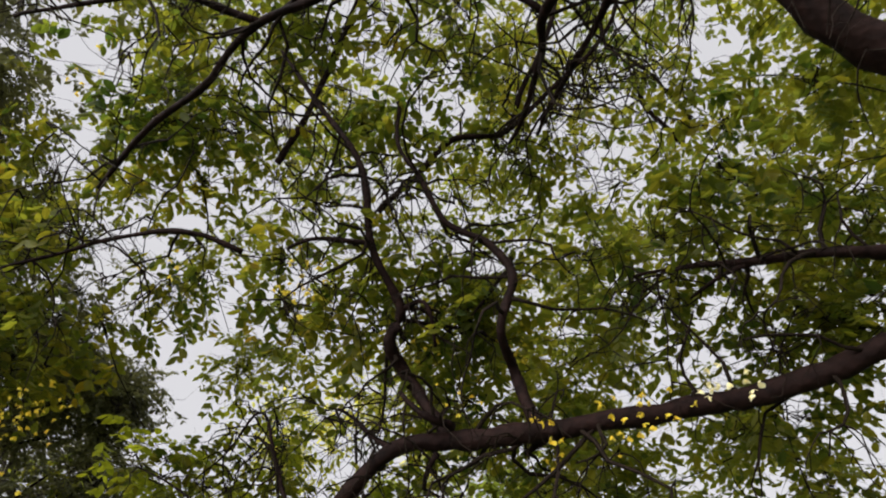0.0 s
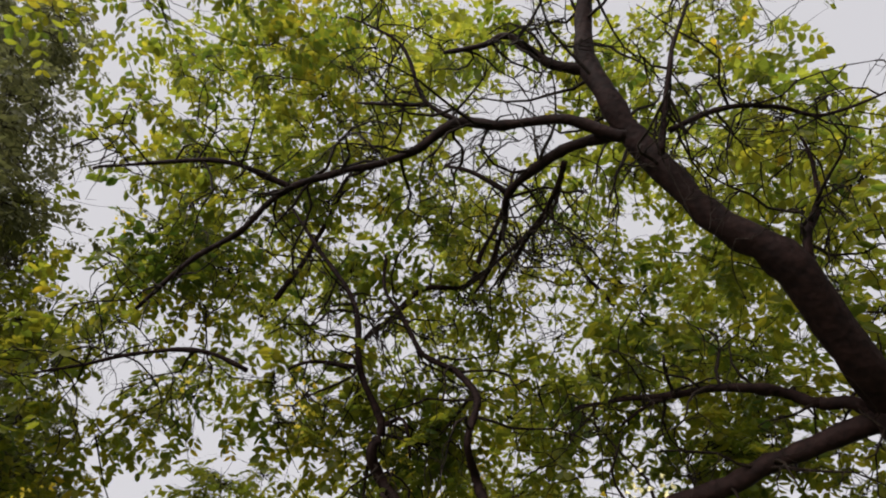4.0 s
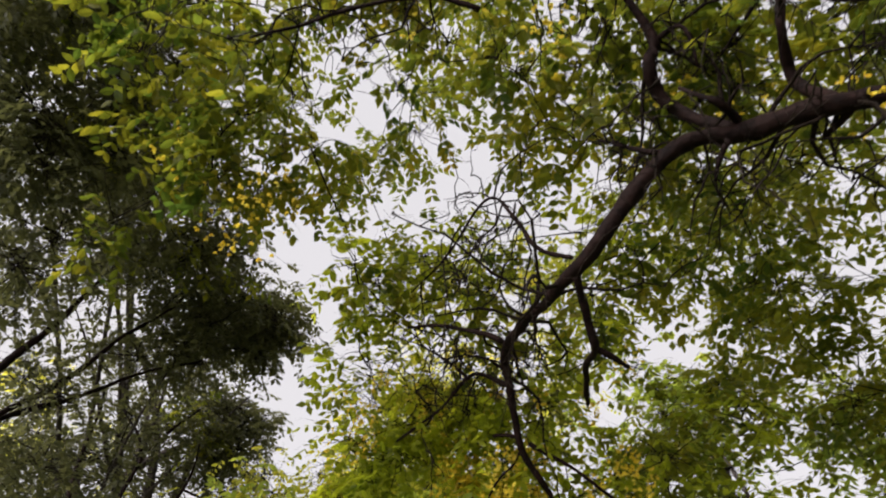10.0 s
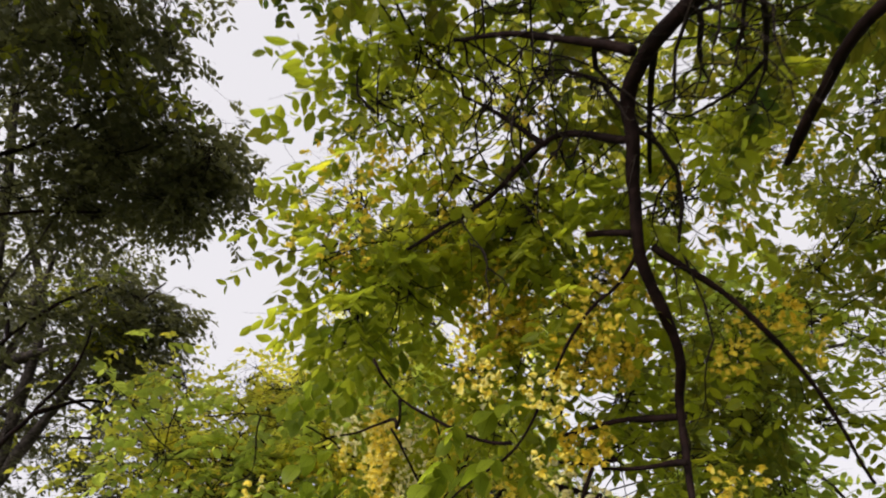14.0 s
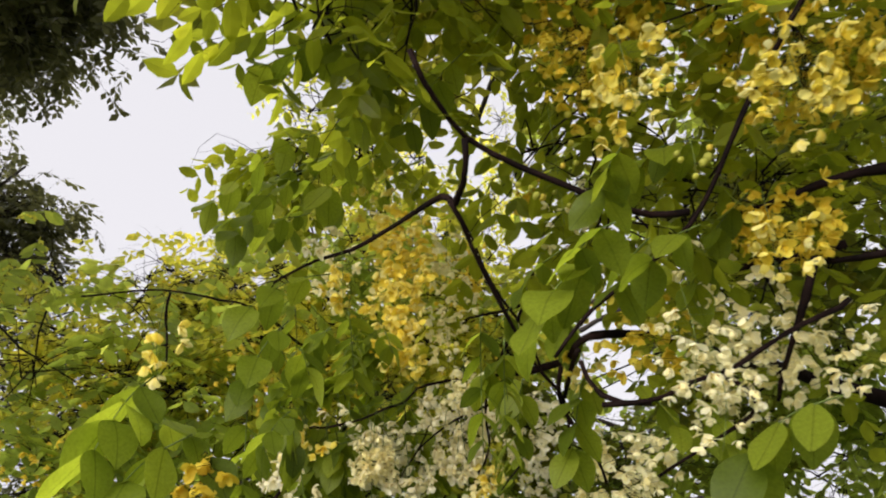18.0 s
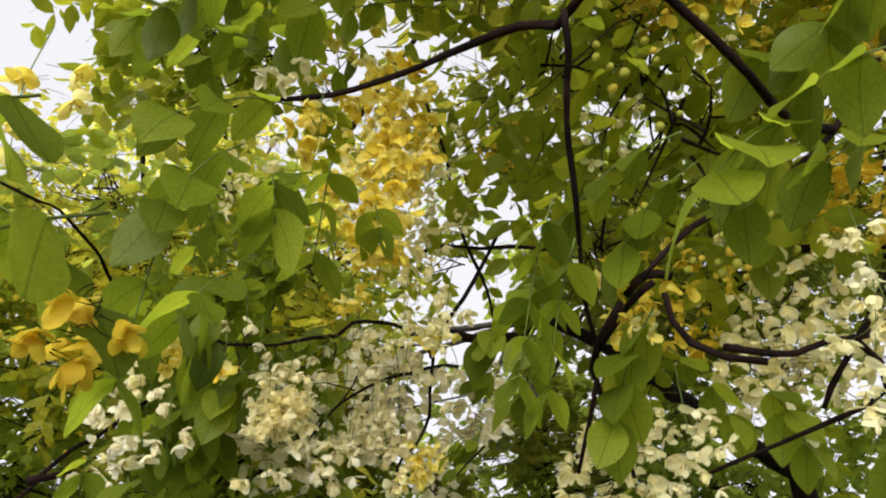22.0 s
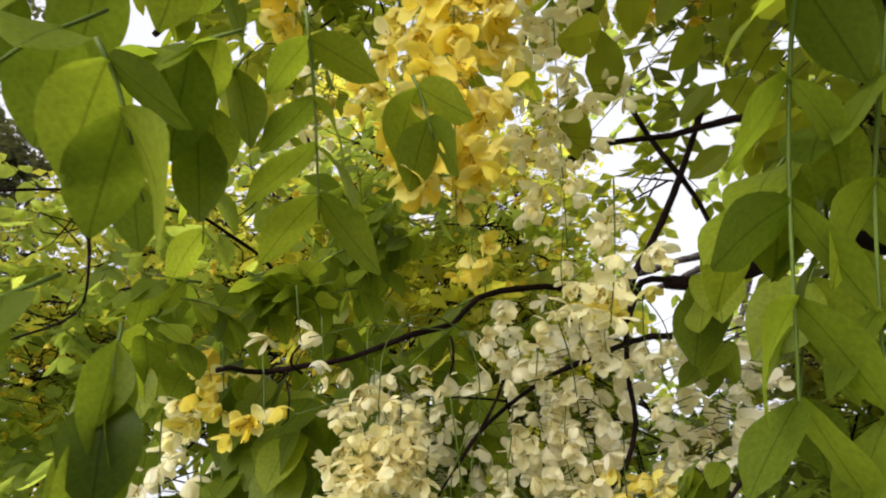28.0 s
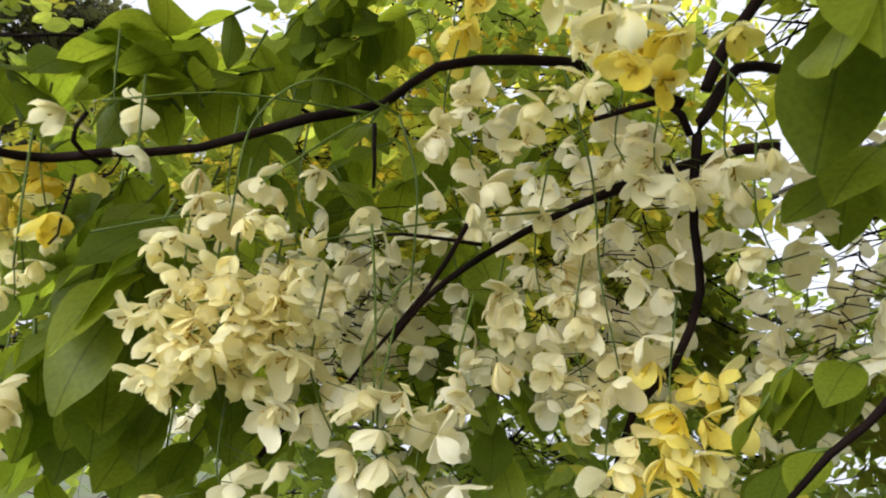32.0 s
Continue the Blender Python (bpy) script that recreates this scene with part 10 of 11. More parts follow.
raceme(cream_tree, (-2.80, 8.21, 2.18), 0.12, 0.040, 17, GOLD)
raceme(cream_tree, (-2.85, 8.23, 2.11), 0.07, 0.035, 10, PALE)
raceme(cream_tree, (-2.68, 8.32, 2.23), 0.10, 0.059, 8, CREAMY)
raceme(cream_tree, (-2.64, 8.35, 2.29), 0.07, 0.049, 5, CREAMY)
raceme(cream_tree, (-3.42, 8.14, 2.35), 0.08, 0.046, 8, GOLD)
raceme(cream_tree, (-3.32, 8.02, 2.24), 0.06, 0.023, 5, GOLD)
raceme(cream_tree, (-3.18, 8.14, 2.07), 0.06, 0.046, 6, CREAMY)
raceme(cream_tree, (-2.98, 8.16, 2.16), 0.06, 0.027, 5, CREAMY)
raceme(cream_tree, (-3.01, 8.17, 2.07), 0.04, 0.049, 5, CREAMY)
raceme(cream_tree, (-3.25, 8.04, 2.30), 0.02, 0.012, 1, CREAMY)
raceme(cream_tree, (-3.29, 8.05, 2.35), 0.03, 0.022, 2, CREAMY)
raceme(cream_tree, (-3.45, 8.05, 2.17), 0.07, 0.042, 6, CREAMY)
raceme(cream_tree, (-3.40, 8.08, 2.11), 0.08, 0.049, 6, CREAMY)
raceme(cream_tree, (-3.40, 8.11, 2.29), 0.09, 0.052, 7, GOLD)
raceme(cream_tree, (-3.48, 8.21, 2.29), 0.10, 0.045, 9, PALE)
raceme(cream_tree, (-3.53, 8.17, 2.19), 0.08, 0.045, 8, CREAMY)
raceme(cream_tree, (-3.46, 8.22, 2.11), 0.07, 0.04, 6, CREAMY)
raceme(old_tree, (-3.07, 7.74, 2.91), 0.57, 0.084, 150, GOLD)
raceme(old_tree, (-2.91, 7.92, 2.90), 0.49, 0.097, 75, PALE)
raceme(old_tree, (-3.12, 7.83, 2.89), 0.38, 0.080, 50, GOLD)
raceme(old_tree, (-2.54, 7.04, 2.97), 0.21, 0.136, 26, GOLD)
raceme(old_tree, (-2.21, 6.92, 2.88), 0.24, 0.171, 34, GOLD)
raceme(old_tree, (-2.17, 7.23, 2.60), 0.18, 0.139, 18, GOLD)
raceme(old_tree, (-3.25, 7.68, 2.69), 0.14, 0.047, 12, GOLD)
raceme(old_tree, (-2.88, 7.85, 2.41), 0.13, 0.049, 14, PALE)
raceme(old_tree, (-3.67, 7.45, 2.43), 0.15, 0.049, 9, GOLD)
raceme(old_tree, (-2.43, 7.22, 2.35), 0.21, 0.138, 30, PALE)
raceme(old_tree, (-2.38, 7.24, 2.22), 0.19, 0.085, 16, PALE)
raceme(old_tree, (-2.58, 7.62, 2.47), 0.21, 0.092, 20, GOLD)
raceme(old_tree, (-2.46, 7.65, 2.19), 0.21, 0.116, 24, PALE)
raceme(old_tree, (-3.18, 7.90, 3.17), 0.19, 0.093, 8, GOLD)
raceme(old_tree, (-3.32, 7.78, 2.87), 0.12, 0.078, 8, CREAMY)
raceme(old_tree, (-2.46, 7.33, 3.01), 0.15, 0.090, 8, GOLD)
raceme(old_tree, (-2.57, 7.68, 2.96), 0.26, 0.103, 10, PALE)

# farther racemes, joined
far_raceme(old_tree, (-1.99, 7.18, 3.18), 0.27, 0.233, 108, GOLD)
far_raceme(old_tree, (-2.37, 7.46, 3.43), 0.23, 0.176, 72, GOLD)
far_raceme(old_tree, (-1.97, 7.50, 2.81), 0.23, 0.179, 72, GOLD)
far_raceme(old_tree, (-2.05, 7.68, 2.61), 0.36, 0.233, 70, PALE)
far_raceme(old_tree, (-1.86, 7.61, 2.51), 0.29, 0.144, 40, PALE)
far_raceme(old_tree, (-2.40, 7.98, 2.22), 0.27, 0.179, 90, PALE)
far_raceme(old_tree, (-3.36, 8.44, 3.13), 0.28, 0.130, 25, PALE)
far_raceme(old_tree, (-2.50, 8.35, 3.40), 0.20, 0.110, 22, GOLD)
far_raceme(old_tree, (-3.52, 7.41, 2.10), 0.12, 0.059, 14, GOLD)
far_raceme(old_tree, (-2.47, 7.52, 3.84), 0.56, 0.220, 108, GOLD)
far_raceme(old_tree, (-1.73, 7.20, 3.70), 0.36, 0.194, 72, GOLD)
far_raceme(old_tree, (-3.11, 7.02, 4.33), 0.35, 0.147, 32, GOLD)
far_raceme(old_tree, (-2.05, 7.33, 4.53), 0.52, 0.245, 43, GOLD)
far_raceme(old_tree, (-0.92, 7.38, 3.61), 0.28, 0.201, 45, GOLD)
far_raceme(old_tree, (-2.79, 8.88, 3.34), 0.29, 0.184, 36, GOLD)
far_raceme(old_tree, (-1.24, 7.38, 2.62), 0.23, 0.157, 36, GOLD)
far_raceme(old_tree, (-2.12, 7.65, 2.75), 0.52, 0.157, 40, PALE)
far_raceme(old_tree, (-1.95, 6.87, 3.47), 0.45, 0.188, 72, GOLD)
far_raceme(old_tree, (-1.98, 7.47, 3.62), 0.49, 0.214, 90, GOLD)
far_raceme(old_tree, (-3.38, 7.26, 4.05), 0.47, 0.132, 37, GOLD)
far_raceme(old_tree, (-2.38, 7.57, 3.61), 0.40, 0.180, 81, GOLD)
far_raceme(old_tree, (-1.78, 7.31, 3.25), 0.25, 0.157, 72, GOLD)
far_raceme(old_tree, (-1.98, 7.91, 2.50), 0.29, 0.225, 50, PALE)
far_raceme(old_tree, (-2.54, 7.31, 3.47), 0.53, 0.169, 63, GOLD)
far_raceme(old_tree, (-3.29, 7.23, 3.84), 0.43, 0.157, 45, GOLD)
far_raceme(old_tree, (-1.22, 7.26, 3.32), 0.30, 0.150, 36, GOLD)
far_raceme(old_tree, (-2.09, 7.38, 4.21), 0.49, 0.204, 27, GOLD)
far_raceme(old_tree, (-1.65, 6.58, 3.92), 0.31, 0.103, 13, GOLD)
far_raceme(old_tree, (-2.32, 6.59, 4.31), 0.29, 0.162, 21, GOLD)
far_raceme(old_tree, (-0.89, 6.83, 4.34), 0.35, 0.176, 21, GOLD)
far_raceme(old_tree, (-2.85, 6.88, 4.17), 0.30, 0.150, 19, GOLD)
far_raceme(old_tree, (-0.80, 7.32, 3.43), 0.31, 0.176, 36, GOLD)
far_raceme(old_tree, (-2.70, 7.29, 4.11), 0.41, 0.176, 32, GOLD)
far_raceme(old_tree, (-1.25, 6.97, 3.97), 0.35, 0.176, 27, GOLD)
far_raceme(old_tree, (-1.78, 7.49, 3.33), 0.33, 0.166, 54, GOLD)
far_raceme(old_tree, (-2.29, 7.83, 2.67), 0.32, 0.162, 54, GOLD)
far_raceme(old_tree, (0.09, 4.78, 5.49), 0.34, 0.220, 11, GOLD)
far_raceme(old_tree, (0.70, 3.84, 4.70), 0.37, 0.265, 17, GOLD)
far_raceme(old_tree, (-3.26, 6.64, 3.98), 0.69, 0.314, 37, GOLD)
far_raceme(old_tree, (-4.06, 5.18, 5.09), 0.65, 0.242, 37, GOLD)
far_raceme(old_tree, (-4.40, 4.71, 5.39), 0.48, 0.242, 14, GOLD)
far_raceme(old_tree, (-3.62, 5.03, 5.08), 0.46, 0.308, 32, GOLD)
far_raceme(old_tree, (-1.42, 4.33, 5.84), 0.43, 0.284, 14, GOLD)
far_raceme(old_tree, (-1.38, 4.15, 5.76), 0.61, 0.245, 13, GOLD)
far_raceme(old_tree, (-0.25, 4.30, 4.95), 0.34, 0.225, 6, GOLD)
far_raceme(old_tree, (0.31, 4.09, 4.63), 0.35, 0.210, 13, GOLD)
far_raceme(old_tree, (0.98, 4.05, 4.77), 0.25, 0.233, 8, GOLD)
far_raceme(old_tree, (1.17, 3.56, 4.73), 0.20, 0.196, 13, PALE)
far_raceme(old_tree, (-3.00, 3.58, 7.11), 0.49, 0.220, 6, GOLD)
far_raceme(old_tree, (-3.47, 4.69, 4.75), 0.78, 0.294, 9, GOLD)
far_raceme(old_tree, (-2.44, 4.21, 5.90), 0.36, 0.202, 6, GOLD)
far_raceme(old_tree, (-0.59, 4.56, 5.30), 0.24, 0.163, 6, GOLD)
far_raceme(lime_tree, (-3.46, 9.79, 3.63), 0.81, 0.359, 34, GOLD)
far_raceme(lime_tree, (-4.99, 11.95, 4.21), 0.78, 0.424, 39, GOLD)
far_raceme(lime_tree, (-5.29, 10.57, 2.90), 0.53, 0.318, 19, GOLD)
far_raceme(lime_tree, (-4.64, 11.81, 4.79), 0.78, 0.392, 16, GOLD)
far_raceme(lime_tree, (-4.00, 10.61, 3.75), 0.65, 0.587, 24, GOLD)
far_raceme(lime_tree, (-5.26, 11.32, 3.71), 0.73, 0.551, 39, GOLD)
far_raceme(lime_tree, (-5.38, 9.99, 2.70), 0.41, 0.224, 14, GOLD)
far_raceme(lime_tree, (-2.83, 8.89, 3.38), 0.42, 0.166, 16, GOLD)
far_raceme(lime_tree, (-5.80, 12.28, 4.01), 0.83, 0.416, 29, GOLD)
far_raceme(lime_tree, (-3.99, 10.86, 3.38), 0.58, 0.318, 19, GOLD)
far_raceme(lime_tree, (-3.03, 10.16, 4.13), 0.59, 0.269, 19, GOLD)
far_raceme(lime_tree, (-4.77, 11.23, 3.22), 0.46, 0.343, 29, GOLD)
far_raceme(lime_tree, (-3.67, 10.52, 2.92), 0.64, 0.343, 19, GOLD)
far_raceme(lime_tree, (-3.11, 10.02, 3.10), 0.72, 0.292, 22, GOLD)
far_raceme(lime_tree, (-2.54, 9.46, 3.22), 0.57, 0.224, 9, GOLD)
far_raceme(lime_tree, (-4.43, 11.18, 3.73), 0.63, 0.343, 34, GOLD)
far_raceme(lime_tree, (-5.74, 11.87, 3.62), 0.59, 0.457, 16, GOLD)
far_raceme(lime_tree, (-2.48, 9.86, 3.47), 0.63, 0.343, 17, GOLD)
far_raceme(lime_tree, (-5.61, 11.24, 3.47), 0.66, 0.477, 16, GOLD)
far_raceme(lime_tree, (-4.80, 11.27, 4.42), 0.66, 0.440, 16, GOLD)
far_raceme(lime_tree, (-3.15, 10.61, 4.23), 0.59, 0.392, 17, GOLD)
far_raceme(lime_tree, (-5.03, 10.29, 3.15), 0.41, 0.265, 14, GOLD)
far_raceme(lime_tree, (-4.14, 9.99, 3.32), 0.33, 0.202, 9, GOLD)
far_raceme(lime_tree, (-3.73, 9.67, 4.12), 0.40, 0.202, 9, GOLD)
far_raceme(lime_tree, (-3.55, 9.79, 3.13), 0.58, 0.23, 14, GOLD)
far_raceme(lime_tree, (-5.06, 9.60, 2.65), 0.60, 0.22, 20, GOLD)
far_raceme(lime_tree, (-3.94, 9.52, 3.12), 0.53, 0.24, 14, GOLD)
far_raceme(cream_tree, (-3.13, 8.34, 2.36), 0.24, 0.104, 45, CREAMY)
far_raceme(cream_tree, (-2.84, 8.28, 2.43), 0.31, 0.110, 60, CREAMY)
far_raceme(cream_tree, (-2.61, 8.31, 2.44), 0.29, 0.111, 60, CREAMY)
far_raceme(cream_tree, (-3.09, 8.47, 2.32), 0.33, 0.122, 50, CREAMY)
far_raceme(cream_tree, (-2.52, 8.79, 2.27), 0.16, 0.106, 30, CREAMY)
far_raceme(cream_tree, (-2.65, 8.74, 2.13), 0.10, 0.073, 25, PALE)
far_raceme(cream_tree, (-3.17, 8.45, 2.37), 0.25, 0.138, 50, CREAMY)
far_raceme(cream_tree, (-2.91, 8.40, 2.52), 0.38, 0.138, 60, CREAMY)
far_raceme(cream_tree, (-3.48, 8.71, 2.29), 0.22, 0.135, 25, CREAMY)
far_raceme(cream_tree, (-3.32, 8.87, 2.49), 0.18, 0.108, 20, PALE)

# round yellow-green buds, and bare arched flower stalks
bud_raceme(old_tree, (-2.62, 7.46, 3.04), 0.36, 0.153, 16)
bud_raceme(old_tree, (-2.39, 7.54, 2.56), 0.14, 0.131, 12)
bud_raceme(old_tree, (-2.38, 7.13, 2.76), 0.15, 0.073, 6)
bud_raceme(old_tree, (-2.40, 7.70, 2.73), 0.20, 0.110, 14)
bud_raceme(old_tree, (-2.25, 7.57, 2.54), 0.08, 0.083, 8)
bud_raceme(old_tree, (-3.25, 7.95, 2.74), 0.13, 0.085, 5)
stalk(cream_tree, [(-3.05, 8.10, 2.35), (-3.11, 8.06, 2.36), (-3.16, 8.06, 2.32), (-3.17, 8.07, 2.23)])
stalk(cream_tree, [(-3.06, 8.10, 2.36), (-3.11, 8.08, 2.31), (-3.15, 8.07, 2.27)])
stalk(cream_tree, [(-3.05, 8.10, 2.35), (-3.03, 8.11, 2.29), (-3.03, 8.13, 2.20)])
stalk(cream_tree, [(-3.03, 8.16, 2.23), (-3.05, 8.15, 2.20), (-3.07, 8.15, 2.14), (-3.06, 8.16, 2.07)])
stalk(cream_tree, [(-2.90, 8.21, 2.31), (-3.02, 8.15, 2.27), (-3.14, 8.11, 2.23)])
stalk(cream_tree, [(-2.91, 8.17, 2.44), (-2.88, 8.18, 2.33), (-2.87, 8.19, 2.24), (-2.85, 8.21, 2.16)])
stalk(cream_tree, [(-2.81, 8.18, 2.51), (-2.74, 8.16, 2.40), (-2.72, 8.17, 2.34)])
stalk(cream_tree, [(-3.07, 8.10, 2.35), (-3.18, 8.05, 2.34), (-3.26, 8.01, 2.31)])
stalk(cream_tree, [(-3.28, 8.06, 2.22), (-3.21, 8.07, 2.24), (-3.15, 8.10, 2.25)])
stalk(cream_tree, [(-3.07, 8.13, 2.26), (-3.06, 8.14, 2.18), (-3.05, 8.14, 2.07)])
stalk(cream_tree, [(-2.78, 8.22, 2.23), (-2.73, 8.22, 2.26), (-2.68, 8.22, 2.28)])

# limbs that carry the far crowns
branch('limb', lime_tree, [(-3.30, 17.20, 5.00), (-3.07, 14.89, 4.69), (-2.77, 12.66, 4.24), (-2.60, 10.52, 3.62)], 0.0500, 0.0120, mat=PALE_BARK, leafy_from=2)
branch('limb', lime_tree, [(-3.55, 17.35, 2.60), (-5.15, 16.82, 3.16), (-7.18, 15.93, 3.93), (-8.92, 15.38, 4.25)], 0.0500, 0.0120, mat=PALE_BARK, leafy_from=2)
branch('limb', lime_tree, [(-3.30, 17.20, 5.00), (-2.67, 14.47, 5.54), (-2.26, 10.85, 5.88), (-1.70, 7.97, 5.95)], 0.0500, 0.0120, mat=PALE_BARK, leafy_from=2)
branch('limb', lime_tree, [(-3.55, 17.35, 2.60), (-3.07, 16.47, 4.20), (-2.20, 15.43, 5.78), (-1.71, 14.58, 6.94)], 0.0500, 0.0120, mat=PALE_BARK, leafy_from=2)
branch('limb', lime_tree, [(-3.30, 17.20, 5.00), (-3.00, 16.61, 5.97), (-2.92, 15.88, 7.24), (-2.77, 15.24, 8.08)], 0.0500, 0.0120, mat=PALE_BARK, leafy_from=2)
branch('limb', lime_tree, [(-3.55, 17.35, 2.60), (-3.53, 15.50, 3.09), (-3.47, 13.61, 3.21), (-3.49, 11.97, 3.20)], 0.0500, 0.0120, mat=PALE_BARK, leafy_from=2)
branch('limb', lime_tree, [(-3.30, 17.20, 5.00), (-4.00, 15.63, 4.87), (-5.12, 14.18, 4.99), (-5.55, 12.49, 4.90)], 0.0500, 0.0120, mat=PALE_BARK, leafy_from=2)
branch('limb', lime_tree, [(-3.55, 17.35, 2.60), (-6.33, 16.03, 3.77), (-9.40, 14.28, 5.07), (-12.27, 13.00, 5.88)], 0.0500, 0.0120, mat=PALE_BARK, leafy_from=2)
branch('limb', lime_tree, [(-3.30, 17.20, 5.00), (-6.30, 16.20, 4.94), (-9.31, 14.91, 4.54), (-12.14, 13.81, 4.03)], 0.0500, 0.0120, mat=PALE_BARK, leafy_from=2)
branch('limb', lime_tree, [(-3.55, 17.35, 2.60), (-3.75, 16.69, 3.99), (-4.06, 15.61, 5.63), (-4.45, 14.95, 6.75)], 0.0500, 0.0120, mat=PALE_BARK, leafy_from=2)
branch('limb', lime_tree, [(-3.30, 17.20, 5.00), (-3.91, 15.47, 4.44), (-4.53, 13.31, 3.56), (-5.15, 11.58, 2.78)], 0.0500, 0.0120, mat=PALE_BARK, leafy_from=2)
branch('limb', lime_tree, [(-3.55, 17.35, 2.60), (-3.61, 15.43, 3.62), (-3.81, 12.95, 4.58), (-4.07, 11.08, 5.11)], 0.0500, 0.0120, mat=PALE_BARK, leafy_from=2)
branch('limb', back_tree, [(1.40, 15.20, 6.00), (-2.04, 15.27, 4.84), (-5.99, 15.15, 2.67), (-9.53, 15.21, 0.91)], 0.0500, 0.0120, mat=PALE_BARK, leafy_from=2)
branch('limb', back_tree, [(1.50, 15.35, 2.80), (0.86, 14.18, 3.05), (0.30, 12.78, 2.80), (-0.21, 11.43, 2.79)], 0.0500, 0.0120, mat=PALE_BARK, leafy_from=2)
branch('limb', back_tree, [(1.40, 15.20, 6.00), (1.60, 13.71, 5.88), (1.78, 12.27, 5.56), (2.19, 10.78, 5.25)], 0.0500, 0.0120, mat=PALE_BARK, leafy_from=2)
branch('limb', back_tree, [(1.50, 15.35, 2.80), (-0.22, 15.07, 3.60), (-2.07, 14.27, 3.95), (-3.89, 14.10, 4.28)], 0.0500, 0.0120, mat=PALE_BARK, leafy_from=2)
branch('limb', back_tree, [(1.40, 15.20, 6.00), (1.34, 13.71, 5.10), (1.29, 12.18, 3.96), (1.32, 10.70, 2.84)], 0.0500, 0.0120, mat=PALE_BARK, leafy_from=2)
branch('limb', back_tree, [(1.50, 15.35, 2.80), (0.67, 13.58, 3.38), (-0.18, 11.92, 3.78), (-0.70, 10.24, 4.06)], 0.0500, 0.0120, mat=PALE_BARK, leafy_from=2)
branch('limb', back_tree, [(1.40, 15.20, 6.00), (0.87, 13.96, 6.04), (0.44, 12.33, 5.78), (-0.11, 11.19, 5.69)], 0.0500, 0.0120, mat=PALE_BARK, leafy_from=2)
branch('limb', back_tree, [(1.50, 15.35, 2.80), (-2.21, 15.57, 2.28), (-6.80, 15.65, 2.23), (-10.88, 16.00, 1.42)], 0.0500, 0.0120, mat=PALE_BARK, leafy_from=2)
branch('limb', back_tree, [(1.40, 15.20, 6.00), (0.16, 14.30, 5.18), (-1.77, 13.15, 3.98), (-3.10, 12.07, 2.86)], 0.0500, 0.0120, mat=PALE_BARK, leafy_from=2)
branch('limb', back_tree, [(1.50, 15.35, 2.80), (0.36, 14.87, 2.84), (-1.27, 14.38, 2.98), (-2.45, 13.93, 2.88)], 0.0500, 0.0120, mat=PALE_BARK, leafy_from=2)
branch('limb', back_tree, [(1.40, 15.20, 6.00), (0.81, 14.66, 5.27), (0.05, 14.28, 3.70), (-0.50, 13.78, 2.63)], 0.0500, 0.0120, mat=PALE_BARK, leafy_from=2)
branch('limb', back_tree, [(1.50, 15.35, 2.80), (-0.43, 14.17, 3.19), (-2.89, 12.36, 3.37), (-4.88, 11.11, 3.29)], 0.0500, 0.0120, mat=PALE_BARK, leafy_from=2)
branch('limb', dark_tree, [(-10.03, 13.32, 4.61), (-9.18, 12.57, 5.50), (-8.57, 11.87, 6.54), (-7.51, 11.27, 7.21)], 0.0500, 0.0120, mat=PALE_BARK, leafy_from=2)
branch('limb', dark_tree, [(-10.60, 13.24, 2.79), (-11.08, 13.50, 3.35), (-11.48, 13.58, 3.68), (-11.88, 13.83, 4.06)], 0.0500, 0.0120, mat=PALE_BARK, leafy_from=2)
branch('limb', dark_tree, [(-10.03, 13.32, 4.61), (-9.38, 11.35, 6.62), (-8.61, 8.75, 8.46), (-7.98, 6.83, 10.03)], 0.0500, 0.0120, mat=PALE_BARK, leafy_from=2)
branch('limb', dark_tree, [(-10.60, 13.24, 2.79), (-9.58, 12.14, 3.93), (-8.48, 11.02, 5.04), (-7.41, 10.12, 5.98)], 0.0500, 0.0120, mat=PALE_BARK, leafy_from=2)
branch('limb', dark_tree, [(-10.03, 13.32, 4.61), (-9.22, 10.98, 7.30), (-8.37, 8.14, 9.80), (-7.56, 5.74, 12.20)], 0.0500, 0.0120, mat=PALE_BARK, leafy_from=2)
branch('limb', dark_tree, [(-10.60, 13.24, 2.79), (-9.16, 10.80, 5.52), (-7.49, 7.61, 8.73), (-6.13, 5.09, 11.15)], 0.0500, 0.0120, mat=PALE_BARK, leafy_from=2)
branch('limb', dark_tree, [(-10.03, 13.32, 4.61), (-9.59, 11.91, 5.28), (-9.31, 10.57, 6.19), (-8.87, 9.33, 6.47)], 0.0500, 0.0120, mat=PALE_BARK, leafy_from=2)
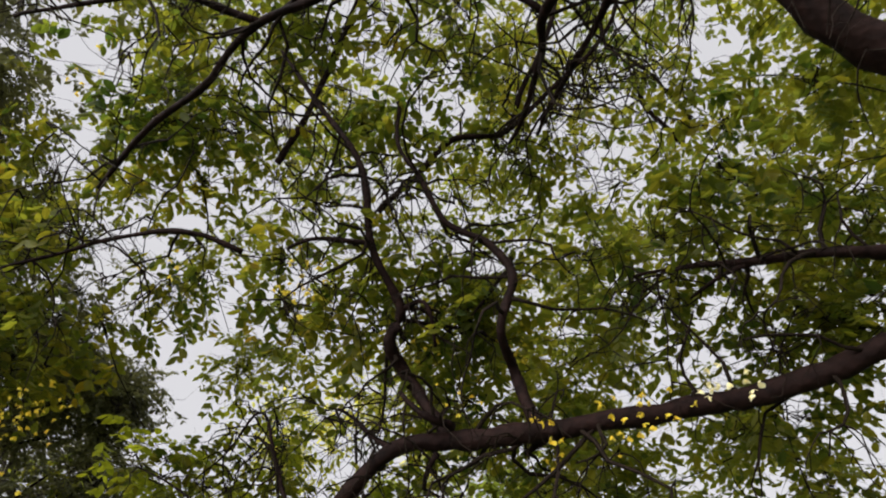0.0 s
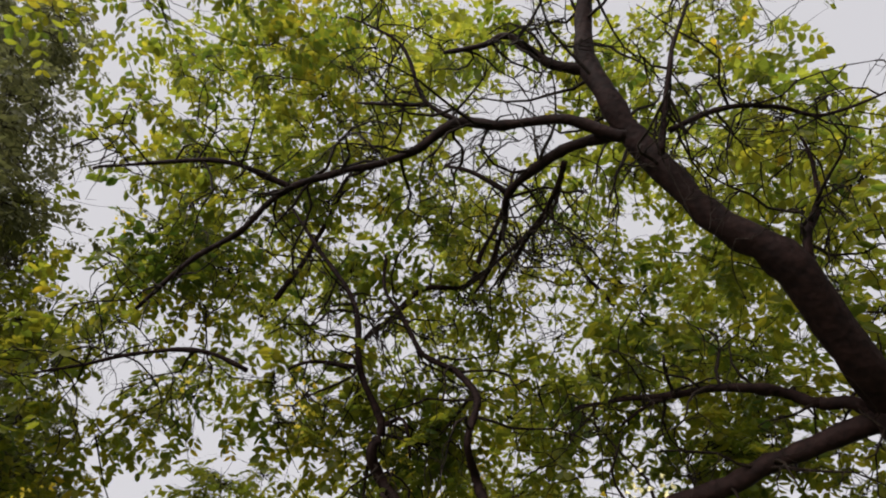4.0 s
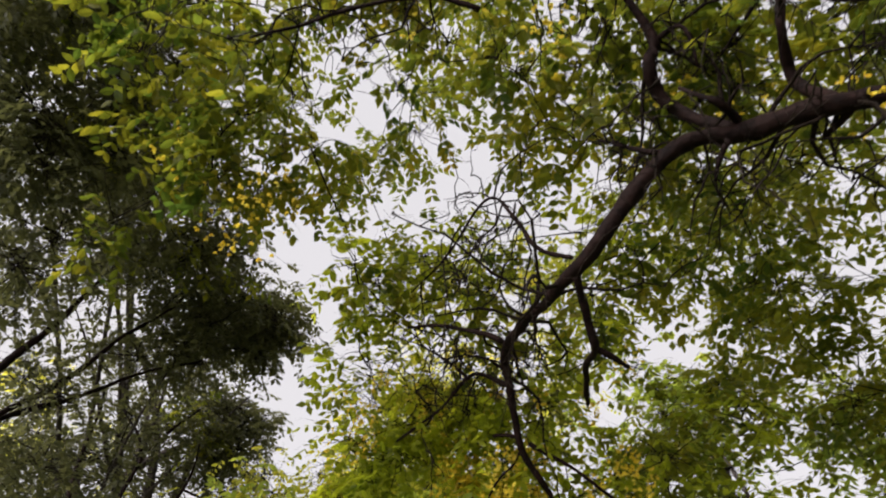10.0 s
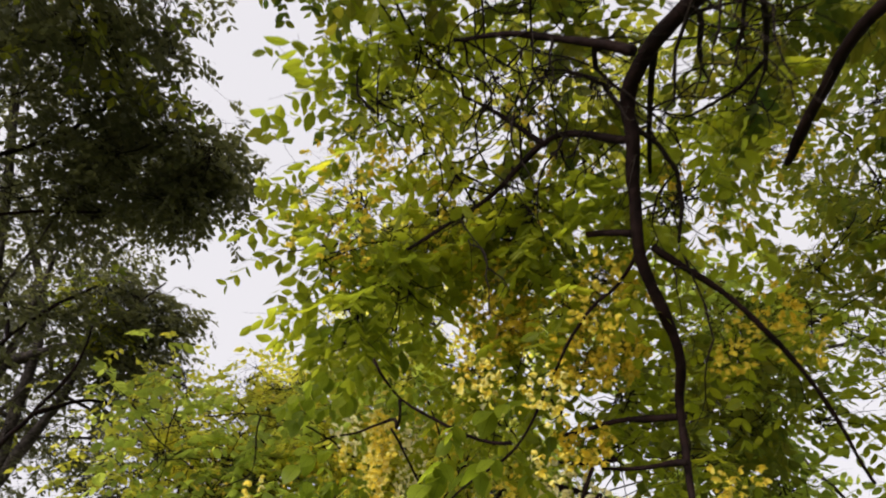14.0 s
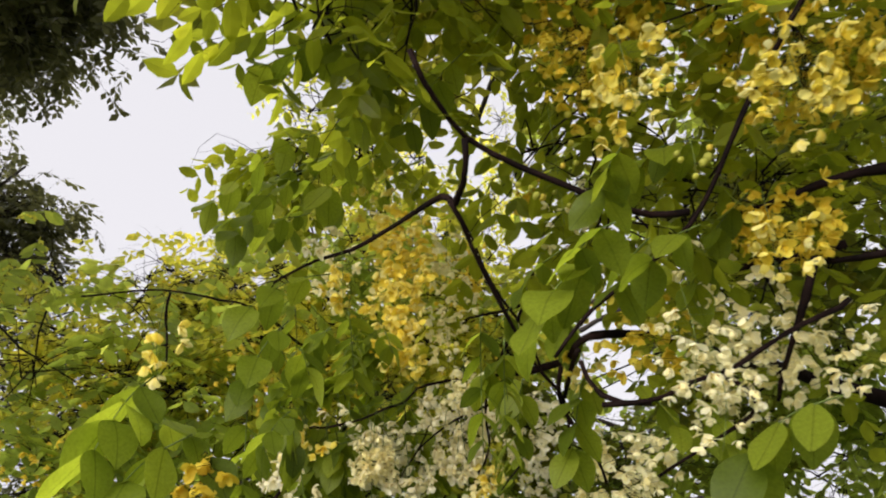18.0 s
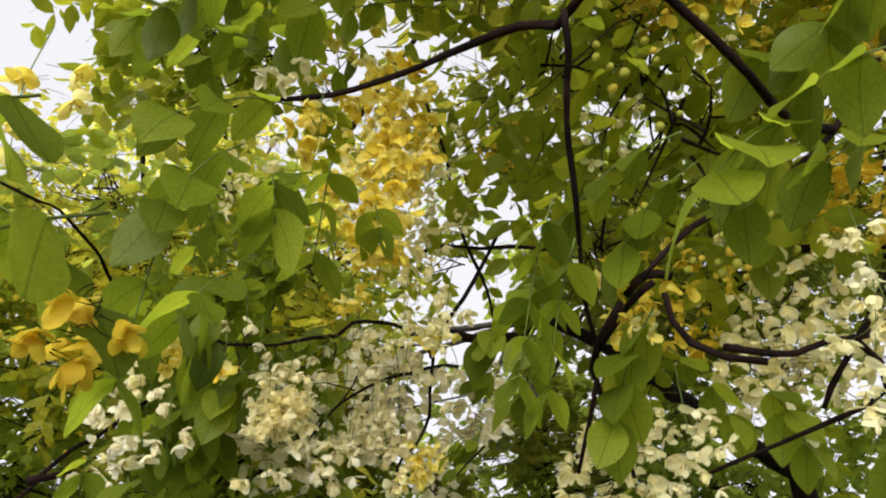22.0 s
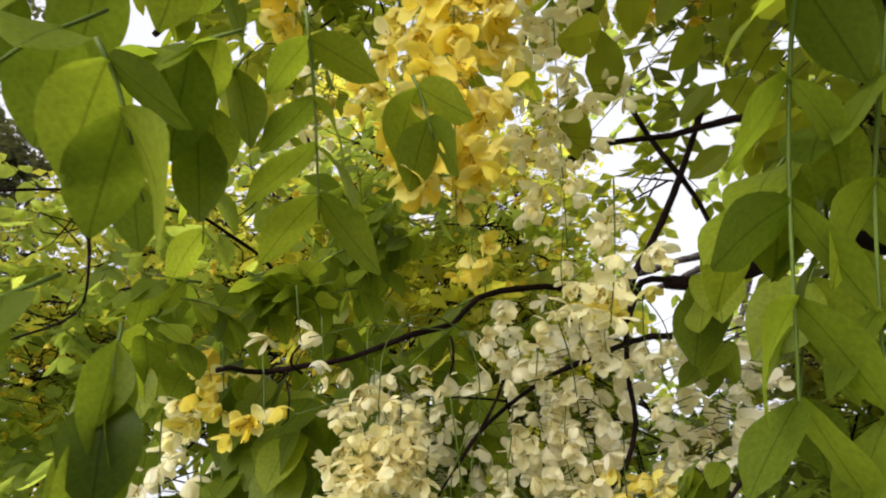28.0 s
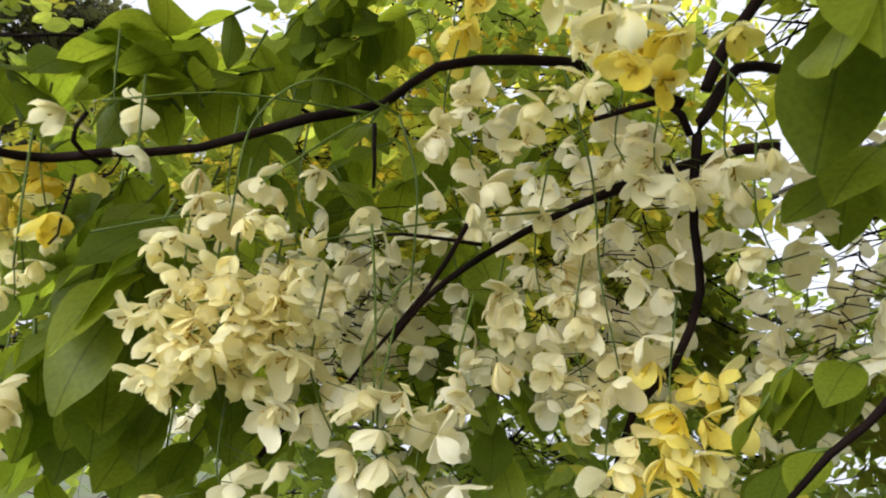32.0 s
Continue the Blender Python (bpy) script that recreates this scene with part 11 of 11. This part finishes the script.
branch('limb', dark_tree, [(-10.60, 13.24, 2.79), (-9.59, 13.09, 4.10), (-8.47, 13.00, 5.44), (-7.39, 12.73, 6.34)], 0.0500, 0.0120, mat=PALE_BARK, leafy_from=2)
branch('limb', dark_tree, [(-10.03, 13.32, 4.61), (-10.27, 14.54, 4.70), (-10.66, 15.85, 4.80), (-11.03, 17.11, 4.77)], 0.0500, 0.0120, mat=PALE_BARK, leafy_from=2)
branch('limb', dark_tree, [(-10.60, 13.24, 2.79), (-9.50, 14.59, 3.34), (-8.71, 16.07, 3.89), (-7.96, 17.21, 4.11)], 0.0500, 0.0120, mat=PALE_BARK, leafy_from=2)
branch('limb', dark_tree, [(-10.03, 13.32, 4.61), (-9.46, 11.98, 6.14), (-8.63, 10.03, 7.60), (-8.08, 8.75, 8.66)], 0.0500, 0.0120, mat=PALE_BARK, leafy_from=2)
branch('limb', dark_tree, [(-10.60, 13.24, 2.79), (-9.48, 10.30, 5.60), (-8.70, 7.05, 8.75), (-7.70, 4.27, 11.27)], 0.0500, 0.0120, mat=PALE_BARK, leafy_from=2)
branch("bough", lime_tree, [(-3.49, 11.97, 3.20), (-3.66, 10.90, 3.33), (-3.99, 9.86, 3.38), (-4.18, 9.70, 3.39), (-4.43, 9.60, 3.41), (-4.64, 9.53, 3.39), (-4.86, 9.44, 3.33)], 0.016, 0.005)
branch("bough", lime_tree, [(-4.43, 9.60, 3.41), (-4.46, 9.66, 3.28), (-4.44, 9.68, 3.13), (-4.45, 9.69, 2.93), (-4.64, 9.61, 2.80)], 0.008, 0.004)
branch("bough", lime_tree, [(-3.49, 11.97, 3.20), (-3.62, 10.70, 2.70), (-3.77, 9.83, 2.30), (-3.82, 9.72, 2.17), (-4.04, 9.56, 1.92), (-4.15, 9.44, 1.99), (-4.33, 9.32, 1.94)], 0.018, 0.006)
branch("bough", lime_tree, [(-4.04, 9.56, 1.92), (-4.10, 9.42, 2.02), (-4.13, 9.34, 2.08), (-4.30, 9.22, 2.14)], 0.008, 0.004)

finish()
